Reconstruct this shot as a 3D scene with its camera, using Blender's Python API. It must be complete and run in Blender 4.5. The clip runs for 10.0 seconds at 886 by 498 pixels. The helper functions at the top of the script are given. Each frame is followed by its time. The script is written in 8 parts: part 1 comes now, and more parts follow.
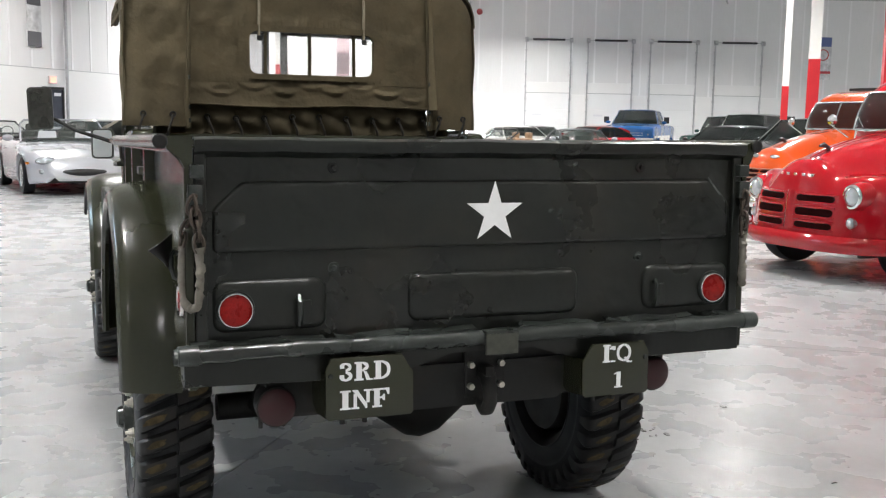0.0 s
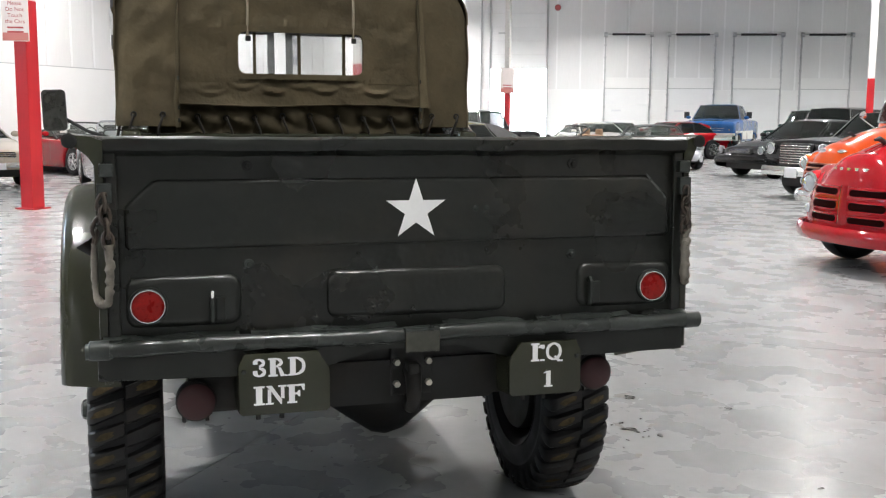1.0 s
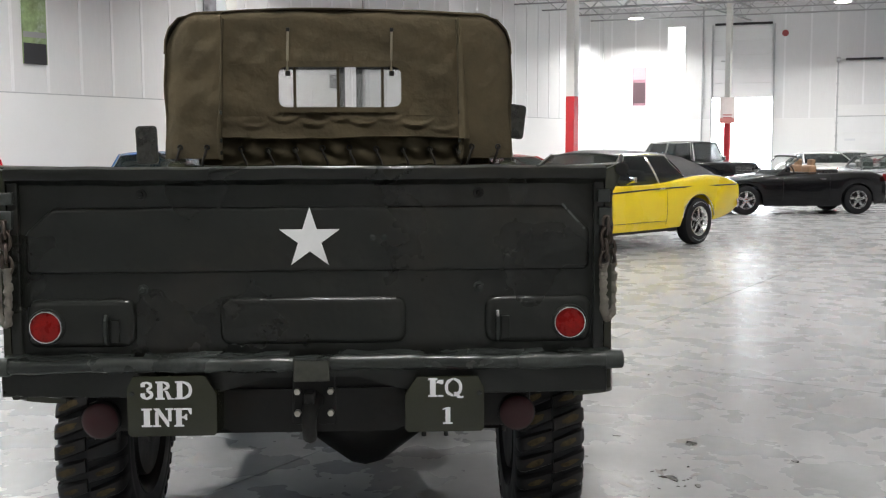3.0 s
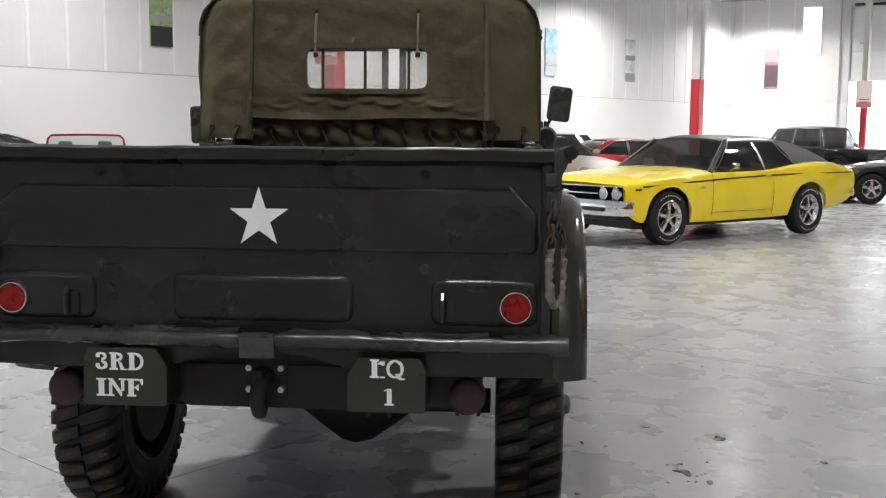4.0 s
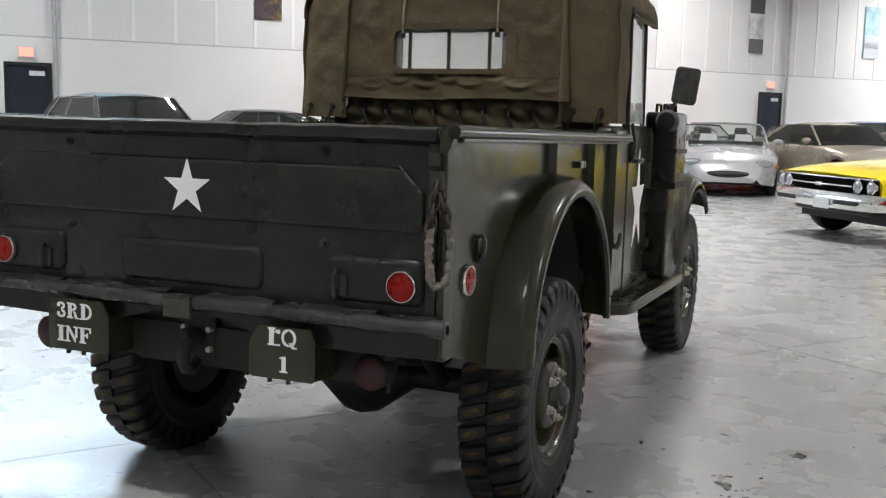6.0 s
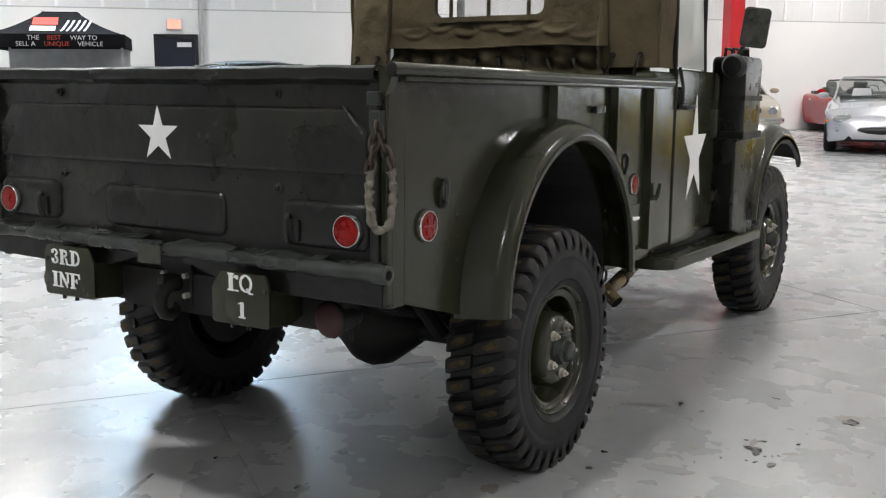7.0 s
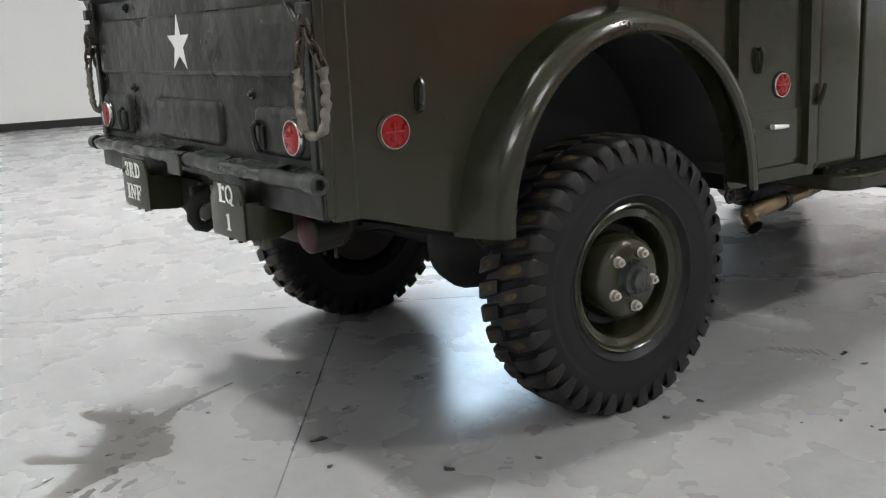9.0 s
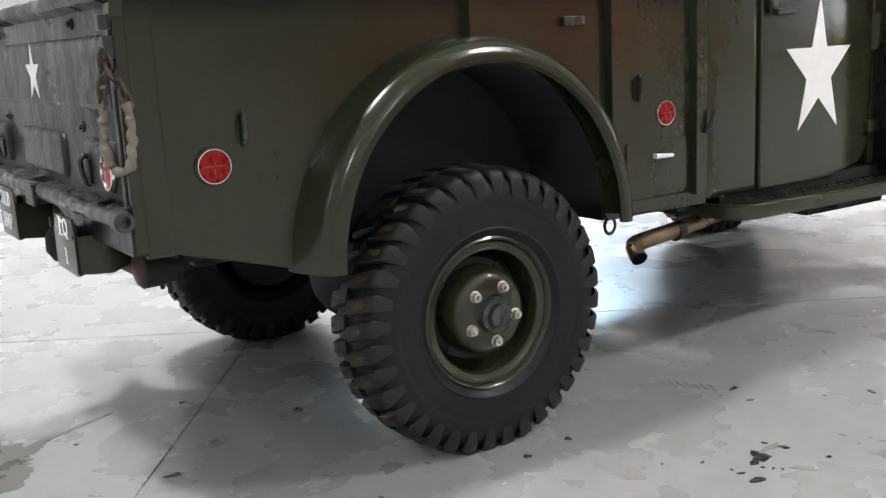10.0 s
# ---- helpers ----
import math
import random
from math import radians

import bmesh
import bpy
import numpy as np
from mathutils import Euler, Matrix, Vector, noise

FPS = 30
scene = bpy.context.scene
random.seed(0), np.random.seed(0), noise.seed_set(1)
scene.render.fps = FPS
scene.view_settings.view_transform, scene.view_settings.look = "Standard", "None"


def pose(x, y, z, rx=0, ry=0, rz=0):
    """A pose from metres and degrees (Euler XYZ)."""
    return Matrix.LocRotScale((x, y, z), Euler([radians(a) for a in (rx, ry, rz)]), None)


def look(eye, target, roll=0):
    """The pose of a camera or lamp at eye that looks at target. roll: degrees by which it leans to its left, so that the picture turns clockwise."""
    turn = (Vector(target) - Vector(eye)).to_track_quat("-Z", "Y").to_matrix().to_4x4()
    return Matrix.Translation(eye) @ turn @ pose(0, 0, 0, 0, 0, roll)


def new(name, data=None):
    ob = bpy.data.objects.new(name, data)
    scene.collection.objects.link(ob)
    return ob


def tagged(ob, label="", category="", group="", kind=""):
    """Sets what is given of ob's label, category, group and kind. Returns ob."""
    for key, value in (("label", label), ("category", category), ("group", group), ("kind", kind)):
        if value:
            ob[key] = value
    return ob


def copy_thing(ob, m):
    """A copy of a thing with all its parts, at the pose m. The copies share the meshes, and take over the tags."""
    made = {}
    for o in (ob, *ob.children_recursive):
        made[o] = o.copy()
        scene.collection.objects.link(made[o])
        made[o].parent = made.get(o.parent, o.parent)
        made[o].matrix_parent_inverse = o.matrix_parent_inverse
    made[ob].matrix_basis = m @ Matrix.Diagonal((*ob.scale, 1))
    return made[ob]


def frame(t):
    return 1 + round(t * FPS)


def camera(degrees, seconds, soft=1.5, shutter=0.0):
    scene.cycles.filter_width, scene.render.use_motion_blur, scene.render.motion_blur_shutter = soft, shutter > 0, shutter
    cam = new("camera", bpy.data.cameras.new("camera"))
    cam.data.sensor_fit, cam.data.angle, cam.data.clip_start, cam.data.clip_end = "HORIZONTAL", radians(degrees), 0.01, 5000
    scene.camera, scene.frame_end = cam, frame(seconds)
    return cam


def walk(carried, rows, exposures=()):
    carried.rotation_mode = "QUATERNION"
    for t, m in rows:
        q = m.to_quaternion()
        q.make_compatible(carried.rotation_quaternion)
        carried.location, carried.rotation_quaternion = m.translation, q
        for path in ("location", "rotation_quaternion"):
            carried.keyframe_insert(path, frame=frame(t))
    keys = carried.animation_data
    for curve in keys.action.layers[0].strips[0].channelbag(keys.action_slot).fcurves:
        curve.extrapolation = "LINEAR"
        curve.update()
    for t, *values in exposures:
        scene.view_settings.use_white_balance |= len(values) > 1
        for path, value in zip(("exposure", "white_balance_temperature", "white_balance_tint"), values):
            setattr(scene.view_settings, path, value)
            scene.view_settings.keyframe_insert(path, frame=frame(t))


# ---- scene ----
cam = camera(47.3, 10.0, soft=1.2)
PATH = [
    (0, (-1.102, -2.473, 1.387), (-0.376, -0.607, 1.136), 1.00),
    (0.5, (-0.900, -2.522, 1.378), (-0.232, -0.632, 1.133), 0.40),
    (1, (-0.681, -2.611, 1.391), (-0.121, -0.688, 1.133), 0.40),
    (1.5, (-0.474, -2.661, 1.389), (-0.082, -0.696, 1.150), 0.40),
    (2, (-0.227, -2.681, 1.396), (0.066, -0.694, 1.186), 0.20),
    (2.5, (-0.012, -2.708, 1.381), (0.204, -0.710, 1.194), -0.30),
    (4, (0.707, -2.690, 1.380), (0.549, -0.690, 1.151), 0.40),
    (4.5, (0.950, -2.660, 1.371), (0.681, -0.673, 1.127), 0.30),
    (5, (1.239, -2.644, 1.386), (0.785, -0.695, 1.118), 1.00),
    (6.5, (2.058, -2.260, 1.359), (1.148, -0.481, 1.083), 0.70),
    (7, (2.262, -2.085, 1.312), (1.207, -0.397, 0.974), -0.10),
    (7.5, (2.389, -1.797, 1.264), (1.189, -0.252, 0.764), -0.90),
    (8, (2.546, -1.589, 1.212), (1.216, -0.161, 0.696), -2.70),
    (8.5, (2.755, -1.363, 1.184), (1.201, -0.162, 0.717), -3.80),
    (9, (2.858, -1.138, 1.181), (1.245, -0.011, 0.729), -3.70),
    (9.5, (2.950, -0.910, 1.195), (1.335, 0.214, 0.744), -3.60),
    (10, (3.080, -0.685, 1.198), (1.429, 0.397, 0.770), -3.80),
]
walk(cam, [(t, look(eye, target, roll)) for t, eye, target, roll in PATH],
     [(0, 0.08), (1, -0.02), (2.5, -0.24), (4.5, -0.41), (6.5, -0.26), (7.2, -0.18), (8, 0.05), (9, 0.09), (10, 0.42)])

# ---- world, light ----
world = bpy.data.worlds.new("world")
scene.world = world
world.use_nodes = True
_bg = world.node_tree.nodes["Background"]
_sky = world.node_tree.nodes.new("ShaderNodeTexSky")
_sky.sky_type, _sky.sun_disc = "NISHITA", False
_sky.sun_elevation, _sky.sun_rotation = radians(40), radians(20)
world.node_tree.links.new(_sky.outputs["Color"], _bg.inputs["Color"])
_bg.inputs["Strength"].default_value = 0.12

LAMP_W, REAR_W, DOOR_W, WINDOW_W, LIT = 385.0, 178.0, 650.0, 340.0, 33.0
UP = Vector((0, 0, 1))
CORNER = Vector((9.3, 40.7, 0))          # where the long wall and the dock wall meet
U_LONG = Vector((-0.6266, -0.7794, 0))   # along the long wall, away from the corner
U_DOCK = Vector((0.9397, -0.3420, 0))    # along the dock wall, away from the corner
CEIL = 7.35


def lamp_area(name, m, size_x, size_y, watts, colour, shape="RECTANGLE", spread=180):
    data = bpy.data.lights.new(name, "AREA")
    data.shape, data.size, data.size_y, data.energy, data.color = shape, size_x, size_y, watts, colour
    data.spread = radians(spread)
    ob = new(name, data)
    ob.matrix_world = m
    return ob


# ---- materials ----
def nodes_of(name):
    m = bpy.data.materials.new(name)
    m.use_nodes = True
    return m, m.node_tree.nodes, m.node_tree.links, m.node_tree.nodes["Principled BSDF"]


def surface(name, base, rough=0.5, metal=0.0, spread=0.15, scale=6.0, fine=60.0, bump=0.0, coat=0.0, dirt=None, dirt_amount=0.5,
            rough_spread=0.1, coords="Object", spec=0.5, stretch=(1, 1, 1), warp=0.0, warp_scale=7.0):
    """A surface with colour and roughness varied at two scales, optional dirt patches and fine relief."""
    m, n, l, p = nodes_of(name)
    tc = n.new("ShaderNodeTexCoord")
    src = tc.outputs["Object"]
    if coords == "World":
        src = n.new("ShaderNodeNewGeometry").outputs["Position"]
    mp = n.new("ShaderNodeMapping")
    mp.inputs["Scale"].default_value = stretch
    l.new(src, mp.inputs["Vector"])
    big, small = n.new("ShaderNodeTexNoise"), n.new("ShaderNodeTexNoise")
    for t, s, d in ((big, scale, 5), (small, fine, 3)):
        t.inputs["Scale"].default_value, t.inputs["Detail"].default_value = s, d
        l.new(mp.outputs["Vector"], t.inputs["Vector"])
    mix = n.new("ShaderNodeMath")
    mix.operation = "MULTIPLY_ADD"
    l.new(small.outputs["Fac"], mix.inputs[0])
    mix.inputs[1].default_value = 0.4
    l.new(big.outputs["Fac"], mix.inputs[2])
    ramp = n.new("ShaderNodeValToRGB")
    ramp.color_ramp.elements[0].position, ramp.color_ramp.elements[1].position = 0.42, 0.98
    ramp.color_ramp.elements[0].color = (*[c * (1 - spread) for c in base], 1)
    ramp.color_ramp.elements[1].color = (*[min(1, c * (1 + spread)) for c in base], 1)
    l.new(mix.outputs[0], ramp.inputs["Fac"])
    colour = ramp.outputs["Color"]
    if dirt:
        dn = n.new("ShaderNodeTexNoise")
        dn.inputs["Scale"].default_value, dn.inputs["Detail"].default_value, dn.inputs["Roughness"].default_value = scale * 0.7, 8, 0.7
        l.new(mp.outputs["Vector"], dn.inputs["Vector"])
        dr = n.new("ShaderNodeValToRGB")
        dr.color_ramp.elements[0].position, dr.color_ramp.elements[1].position = 0.46, 0.76
        dr.color_ramp.interpolation = "EASE"
        dr.color_ramp.elements[1].color = (dirt_amount, dirt_amount, dirt_amount, 1)
        l.new(dn.outputs["Fac"], dr.inputs["Fac"])
        mx = n.new("ShaderNodeMix")
        mx.data_type = "RGBA"
        l.new(dr.outputs["Color"], mx.inputs["Factor"])
        l.new(colour, mx.inputs["A"])
        mx.inputs["B"].default_value = (*dirt, 1)
        colour = mx.outputs["Result"]
    l.new(colour, p.inputs["Base Color"])
    rr = n.new("ShaderNodeMapRange")
    rr.inputs["To Min"].default_value, rr.inputs["To Max"].default_value = max(0.03, rough - rough_spread), min(1, rough + rough_spread)
    l.new(big.outputs["Fac"], rr.inputs["Value"])
    rr.inputs["From Min"].default_value, rr.inputs["From Max"].default_value = 0.3, 0.7
    l.new(rr.outputs["Result"], p.inputs["Roughness"])
    p.inputs["Metallic"].default_value = metal
    p.inputs["Coat Weight"].default_value = coat
    p.inputs["Coat Roughness"].default_value = 0.04
    p.inputs["Specular IOR Level"].default_value = spec
    if bump:
        b = n.new("ShaderNodeBump")
        b.inputs["Strength"].default_value, b.inputs["Distance"].default_value = bump, 0.004
        l.new(mix.outputs[0], b.inputs["Height"])
        l.new(b.outputs["Normal"], p.inputs["Normal"])
        if warp:
            # shallow dents at hand size
            wn, wb = n.new("ShaderNodeTexNoise"), n.new("ShaderNodeBump")
            wn.inputs["Scale"].default_value, wn.inputs["Detail"].default_value = warp_scale, 3
            l.new(mp.outputs["Vector"], wn.inputs["Vector"])
            wb.inputs["Strength"].default_value, wb.inputs["Distance"].default_value = 0.6, warp
            l.new(wn.outputs["Fac"], wb.inputs["Height"])
            l.new(wb.outputs["Normal"], b.inputs["Normal"])
    return m


def plain(name, base, rough=0.5, metal=0.0, coat=0.0):
    m, n, l, p = nodes_of(name)
    p.inputs["Base Color"].default_value = (*base, 1)
    p.inputs["Roughness"].default_value, p.inputs["Metallic"].default_value, p.inputs["Coat Weight"].default_value = rough, metal, coat
    return m


def glow(name, colour, strength):
    m, n, l, p = nodes_of(name)
    p.inputs["Base Color"].default_value = (*colour, 1)
    p.inputs["Emission Color"].default_value = (*colour, 1)
    p.inputs["Emission Strength"].default_value = strength
    return m


def clear_glass(name, tint, alpha):
    """A thin pane: mostly clear, with a sharp mirror gloss."""
    m, n, l, p = nodes_of(name)
    p.inputs["Base Color"].default_value = (*tint, 1)
    p.inputs["Roughness"].default_value = 0.03
    p.inputs["Alpha"].default_value = alpha
    p.inputs["Specular IOR Level"].default_value = 0.6
    return m


def concrete():
    """Polished warehouse concrete: cloudy greys, tyre scuffs, dark specks, gloss that varies."""
    m, n, l, p = nodes_of("polished_concrete")
    pos = n.new("ShaderNodeNewGeometry").outputs["Position"]

    def noise_at(scale, detail, rough=0.5, stretch=None):
        t = n.new("ShaderNodeTexNoise")
        t.inputs["Scale"].default_value, t.inputs["Detail"].default_value, t.inputs["Roughness"].default_value = scale, detail, rough
        if stretch:
            mp = n.new("ShaderNodeMapping")
            mp.inputs["Rotation"].default_value, mp.inputs["Scale"].default_value = (0, 0, radians(38)), stretch
            l.new(pos, mp.inputs["Vector"])
            l.new(mp.outputs["Vector"], t.inputs["Vector"])
        else:
            l.new(pos, t.inputs["Vector"])
        return t.outputs["Fac"]

    def ramp_of(fac, a, b, ca, cb):
        r = n.new("ShaderNodeValToRGB")
        r.color_ramp.elements[0].position, r.color_ramp.elements[1].position = a, b
        r.color_ramp.elements[0].color, r.color_ramp.elements[1].color = (*ca, 1), (*cb, 1)
        r.color_ramp.interpolation = "EASE"
        l.new(fac, r.inputs["Fac"])
        return r.outputs["Color"]

    def multiply(a, b, factor=1.0):
        x = n.new("ShaderNodeMix")
        x.data_type, x.blend_type = "RGBA", "MULTIPLY"
        x.inputs["Factor"].default_value = factor
        l.new(a, x.inputs["A"])
        l.new(b, x.inputs["B"])
        return x.outputs["Result"]

    cloud = ramp_of(noise_at(0.9, 6, 0.6), 0.30, 0.74, (0.298, 0.304, 0.309), (0.346, 0.353, 0.358))
    grain = ramp_of(noise_at(14, 8, 0.7), 0.27, 0.73, (0.90, 0.90, 0.897), (1.05, 1.05, 1.05))
    scuff = ramp_of(noise_at(2.2, 7, 0.75, (1, 0.25, 1)), 0.50, 0.85, (1, 1, 1), (0.92, 0.917, 0.914))
    speck = ramp_of(noise_at(11, 3, 0.5), 0.56, 0.90, (1, 1, 1), (0.92, 0.917, 0.914))
    blotch = ramp_of(noise_at(3.4, 5, 0.55), 0.36, 0.80, (1, 1, 1), (0.94, 0.937, 0.934))
    dots = ramp_of(noise_at(38, 3, 0.6), 0.64, 0.84, (1, 1, 1), (0.74, 0.73, 0.72))
    colour = multiply(multiply(multiply(multiply(multiply(cloud, grain), scuff), speck), blotch), dots)
    l.new(colour, p.inputs["Base Color"])
    rr = n.new("ShaderNodeMapRange")
    rr.interpolation_type = "SMOOTHSTEP"
    rr.inputs["From Min"].default_value, rr.inputs["From Max"].default_value = 0.25, 0.75
    rr.inputs["To Min"].default_value, rr.inputs["To Max"].default_value = 0.22, 0.34
    l.new(noise_at(2.6, 4, 0.55), rr.inputs["Value"])
    l.new(rr.outputs["Result"], p.inputs["Roughness"])
    b = n.new("ShaderNodeBump")
    b.inputs["Strength"].default_value, b.inputs["Distance"].default_value = 0.025, 0.003
    l.new(noise_at(9, 5), b.inputs["Height"])
    l.new(b.outputs["Normal"], p.inputs["Normal"])
    p.inputs["Specular IOR Level"].default_value = 0.66
    return m


M_FLOOR = concrete()
M_JOINT = surface("joint_filler", (0.20, 0.175, 0.14), 0.8, coords="World")
M_STAIN = surface("wet_stain", (0.142, 0.137, 0.131), 0.32, coords="World", scale=9, spread=0.25)
M_PRINT = surface("dry_dirt_print", (0.215, 0.205, 0.185), 0.6, coords="World", scale=20, spread=0.3)
M_OIL = surface("oil_spot", (0.035, 0.033, 0.03), 0.3, coords="World", scale=30)
M_WALL_LOW = surface("white_wall_paint", (0.80, 0.805, 0.80), 0.55, spread=0.03, scale=0.6, fine=30, coords="World")
M_WALL_UP = surface("grey_white_wall_panel", (0.74, 0.745, 0.745), 0.5, spread=0.05, scale=0.5, fine=20, coords="World", stretch=(1, 1, 0.15))
M_WALL_SEAM = surface("panel_seam", (0.84, 0.845, 0.85), 0.45, spread=0.03, coords="World")
M_TRACK = surface("galvanised_track", (0.50, 0.51, 0.52), 0.45, metal=0.4, scale=12)
M_DOCKDOOR = surface("dock_door_paint", (0.80, 0.81, 0.815), 0.45, spread=0.04, scale=1.2, coords="World")
M_CEIL = surface("white_roof_deck", (0.70, 0.70, 0.69), 0.7, spread=0.05, scale=1, coords="World")
M_JOIST = surface("joist_paint", (0.42, 0.43, 0.43), 0.5, scale=3)
M_BLACK = surface("black_paint", (0.018, 0.018, 0.02), 0.4, scale=8)
M_BLACKCLOTH = surface("black_tent_cloth", (0.012, 0.012, 0.014), 0.9, spec=0.1, spread=0.2, scale=6)
M_RUBBERBASE = surface("dark_baseboard", (0.02, 0.02, 0.022), 0.5)
M_REDPAINT = surface("red_column_paint", (0.50, 0.018, 0.025), 0.4, spread=0.12, scale=3)
M_WHITEPAINT = surface("white_column_paint", (0.74, 0.73, 0.70), 0.45, spread=0.05, scale=2)
M_SIGNWHITE = surface("sign_white", (0.75, 0.68, 0.66), 0.5, spread=0.06)
M_SIGNRED = surface("sign_red_ink", (0.42, 0.08, 0.08), 0.5)
M_YELLOW = surface("safety_yellow", (0.75, 0.55, 0.02), 0.45)
M_LAMPGLOW = glow("lamp_lens", (1.0, 0.97, 0.92), 22.0)
M_DAYGLOW = glow("daylight_opening", (0.93, 0.97, 1.0), 6.0)
M_SKYGLOW = glow("sky_blue_window", (0.50, 0.76, 1.0), 5.0)
M_EXIT = glow("exit_sign_face", (1.0, 0.36, 0.26), 1.1)

M_OD = surface("olive_drab_paint", (0.0215, 0.0232, 0.0118), 0.21, spread=0.12, scale=2.2, fine=90, bump=0.05, rough_spread=0.07,
               dirt=(0.033, 0.030, 0.017), dirt_amount=0.45, warp=0.005, spec=0.5)
# body olive darkened: the shade on the truck's rear face is in this colour
M_ODGATE_SHADE = surface("olive_gate_paint_shaded", (0.0098, 0.0112, 0.0094), 0.30, spread=0.18, scale=3.0, fine=80, bump=0.10, rough_spread=0.10,
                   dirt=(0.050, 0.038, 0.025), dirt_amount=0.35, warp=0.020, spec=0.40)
M_ODWORN = surface("olive_worn_steel", (0.026, 0.030, 0.027), 0.27, metal=0.25, spread=0.28, scale=7, fine=70, bump=0.2,
                   dirt=(0.115, 0.128, 0.122), dirt_amount=0.7, warp=0.008)
M_UNDERCOAT = surface("dusty_undercoat", (0.029, 0.029, 0.0295), 0.75, spread=0.25, scale=7, bump=0.15, spec=0.3, dirt=(0.034, 0.031, 0.027), dirt_amount=0.5)
M_CHASSIS = surface("chassis_black", (0.011, 0.011, 0.0105), 0.55, spread=0.3, scale=9, bump=0.2, spec=0.3, dirt=(0.028, 0.020, 0.013), dirt_amount=0.5)
M_CANVAS = surface("olive_canvas", (0.093, 0.075, 0.046), 0.9, spread=0.30, scale=4.5, fine=260, bump=0.22, spec=0.15, warp=0.022, warp_scale=13.0,
                   dirt=(0.052, 0.044, 0.028), dirt_amount=0.6)
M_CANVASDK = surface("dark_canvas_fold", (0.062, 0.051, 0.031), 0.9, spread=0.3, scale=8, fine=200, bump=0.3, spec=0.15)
M_HOSE = surface("grey_canvas_sleeve", (0.165, 0.15, 0.125), 0.85, spread=0.3, scale=25, fine=200, bump=0.35, dirt=(0.07, 0.06, 0.05), dirt_amount=0.7)
M_CHAIN = surface("rusty_chain", (0.060, 0.045, 0.035), 0.5, metal=0.4, spread=0.4, scale=30, bump=0.2)
M_RUBBER = surface("tyre_rubber", (0.0105, 0.0108, 0.0122), 0.46, spread=0.25, scale=9, fine=120, bump=0.10, spec=0.22, rough_spread=0.1)
M_TREAD = surface("tread_rubber", (0.0120, 0.0122, 0.0132), 0.52, spread=0.3, scale=11, fine=90, bump=0.2, spec=0.34, dirt=(0.035, 0.027, 0.016), dirt_amount=0.5)
M_MUD = surface("dried_mud", (0.095, 0.071, 0.038), 0.9, spread=0.4, scale=45, fine=220, bump=0.4, spec=0.1, dirt=(0.018, 0.016, 0.012), dirt_amount=0.8)
M_STARWHITE = surface("white_stencil_paint", (0.80, 0.80, 0.80), 0.5, spread=0.05, scale=20)
M_LENSRED = surface("red_reflector", (0.23, 0.004, 0.003), 0.3, spread=0.35, scale=60, fine=300, bump=0.4, spec=0.25)
M_LENSGLINT = surface("pale_red_lens_glint", (0.28, 0.035, 0.03), 0.35, scale=60)
M_LENSDARK = surface("dark_red_lamp", (0.034, 0.003, 0.005), 0.55, spread=0.2, scale=20)
# near-black for the shade in the exhaust mouth; also on the coupes' grilles
M_RECESSBLACK = surface("recess_black", (0.003, 0.003, 0.003), 0.9, spec=0.05)
M_CHROME = surface("bright_ring", (0.72, 0.72, 0.70), 0.16, metal=1.0, spread=0.1, scale=30)
M_NUT = surface("zinc_nut", (0.55, 0.52, 0.46), 0.4, metal=0.7, spread=0.25, scale=50)
M_BRASS = surface("heat_stained_pipe", (0.26, 0.19, 0.11), 0.36, metal=0.85, spread=0.35, scale=10, dirt=(0.07, 0.05, 0.035), dirt_amount=0.7)
M_ROPE = surface("dark_lacing_cord", (0.025, 0.022, 0.018), 0.9)
M_STRAP = surface("worn_leather_strap", (0.20, 0.17, 0.12), 0.7, scale=30)
M_MIRRORBACK = surface("mirror_back_paint", (0.035, 0.036, 0.032), 0.45, spread=0.4, scale=14)
M_MIRROR = plain("mirror_glass", (0.75, 0.78, 0.78), 0.03, 1.0)
M_VINYL = clear_glass("clear_vinyl", (0.75, 0.78, 0.78), 0.16)
M_VINYLSIDE = clear_glass("milky_side_vinyl", (0.62, 0.65, 0.62), 0.62)
M_GLASS = clear_glass("car_glass", (0.008, 0.012, 0.011), 0.52)
M_CARBLACK = surface("car_trim_black", (0.012, 0.012, 0.013), 0.45, scale=20)
M_SEAT = surface("car_interior", (0.05, 0.045, 0.04), 0.7, scale=10)
M_ALLOY = surface("alloy_rim", (0.60, 0.60, 0.60), 0.25, metal=0.95, scale=30)
M_HEADLAMP = plain("headlamp_glass", (0.55, 0.58, 0.60), 0.08, 0.7, 0.5)
M_AMBER = plain("amber_lens", (0.75, 0.22, 0.02), 0.2)
M_PAPER = surface("white_paper", (0.70, 0.71, 0.74), 0.6, spread=0.05)


def paint(name, base, rough=0.28, metal=0.0, coat=0.8):
    return surface(name, base, rough, metal, spread=0.05, scale=1.5, fine=200, coat=coat, rough_spread=0.04, spec=0.15)


# ---- mesh tools ----
def part(name, bm, material, parent=None, label="", smooth=False):
    me = bpy.data.meshes.new(name)
    bmesh.ops.recalc_face_normals(bm, faces=bm.faces)
    bm.to_mesh(me)
    bm.free()
    me.materials.append(material)
    if smooth:
        me.polygons.foreach_set("use_smooth", [True] * len(me.polygons))
        me.set_sharp_from_angle(angle=radians(38))
    ob = new(name, me)
    if parent:
        ob.parent = parent
    if label:
        ob["label"] = label
    return ob


def thing(name, label, category, m=None, group="", kind=""):
    ob = new(name)
    ob.empty_display_size = 0.1
    if m is not None:
        ob.matrix_world = m
    return tagged(ob, label, category, group, kind)


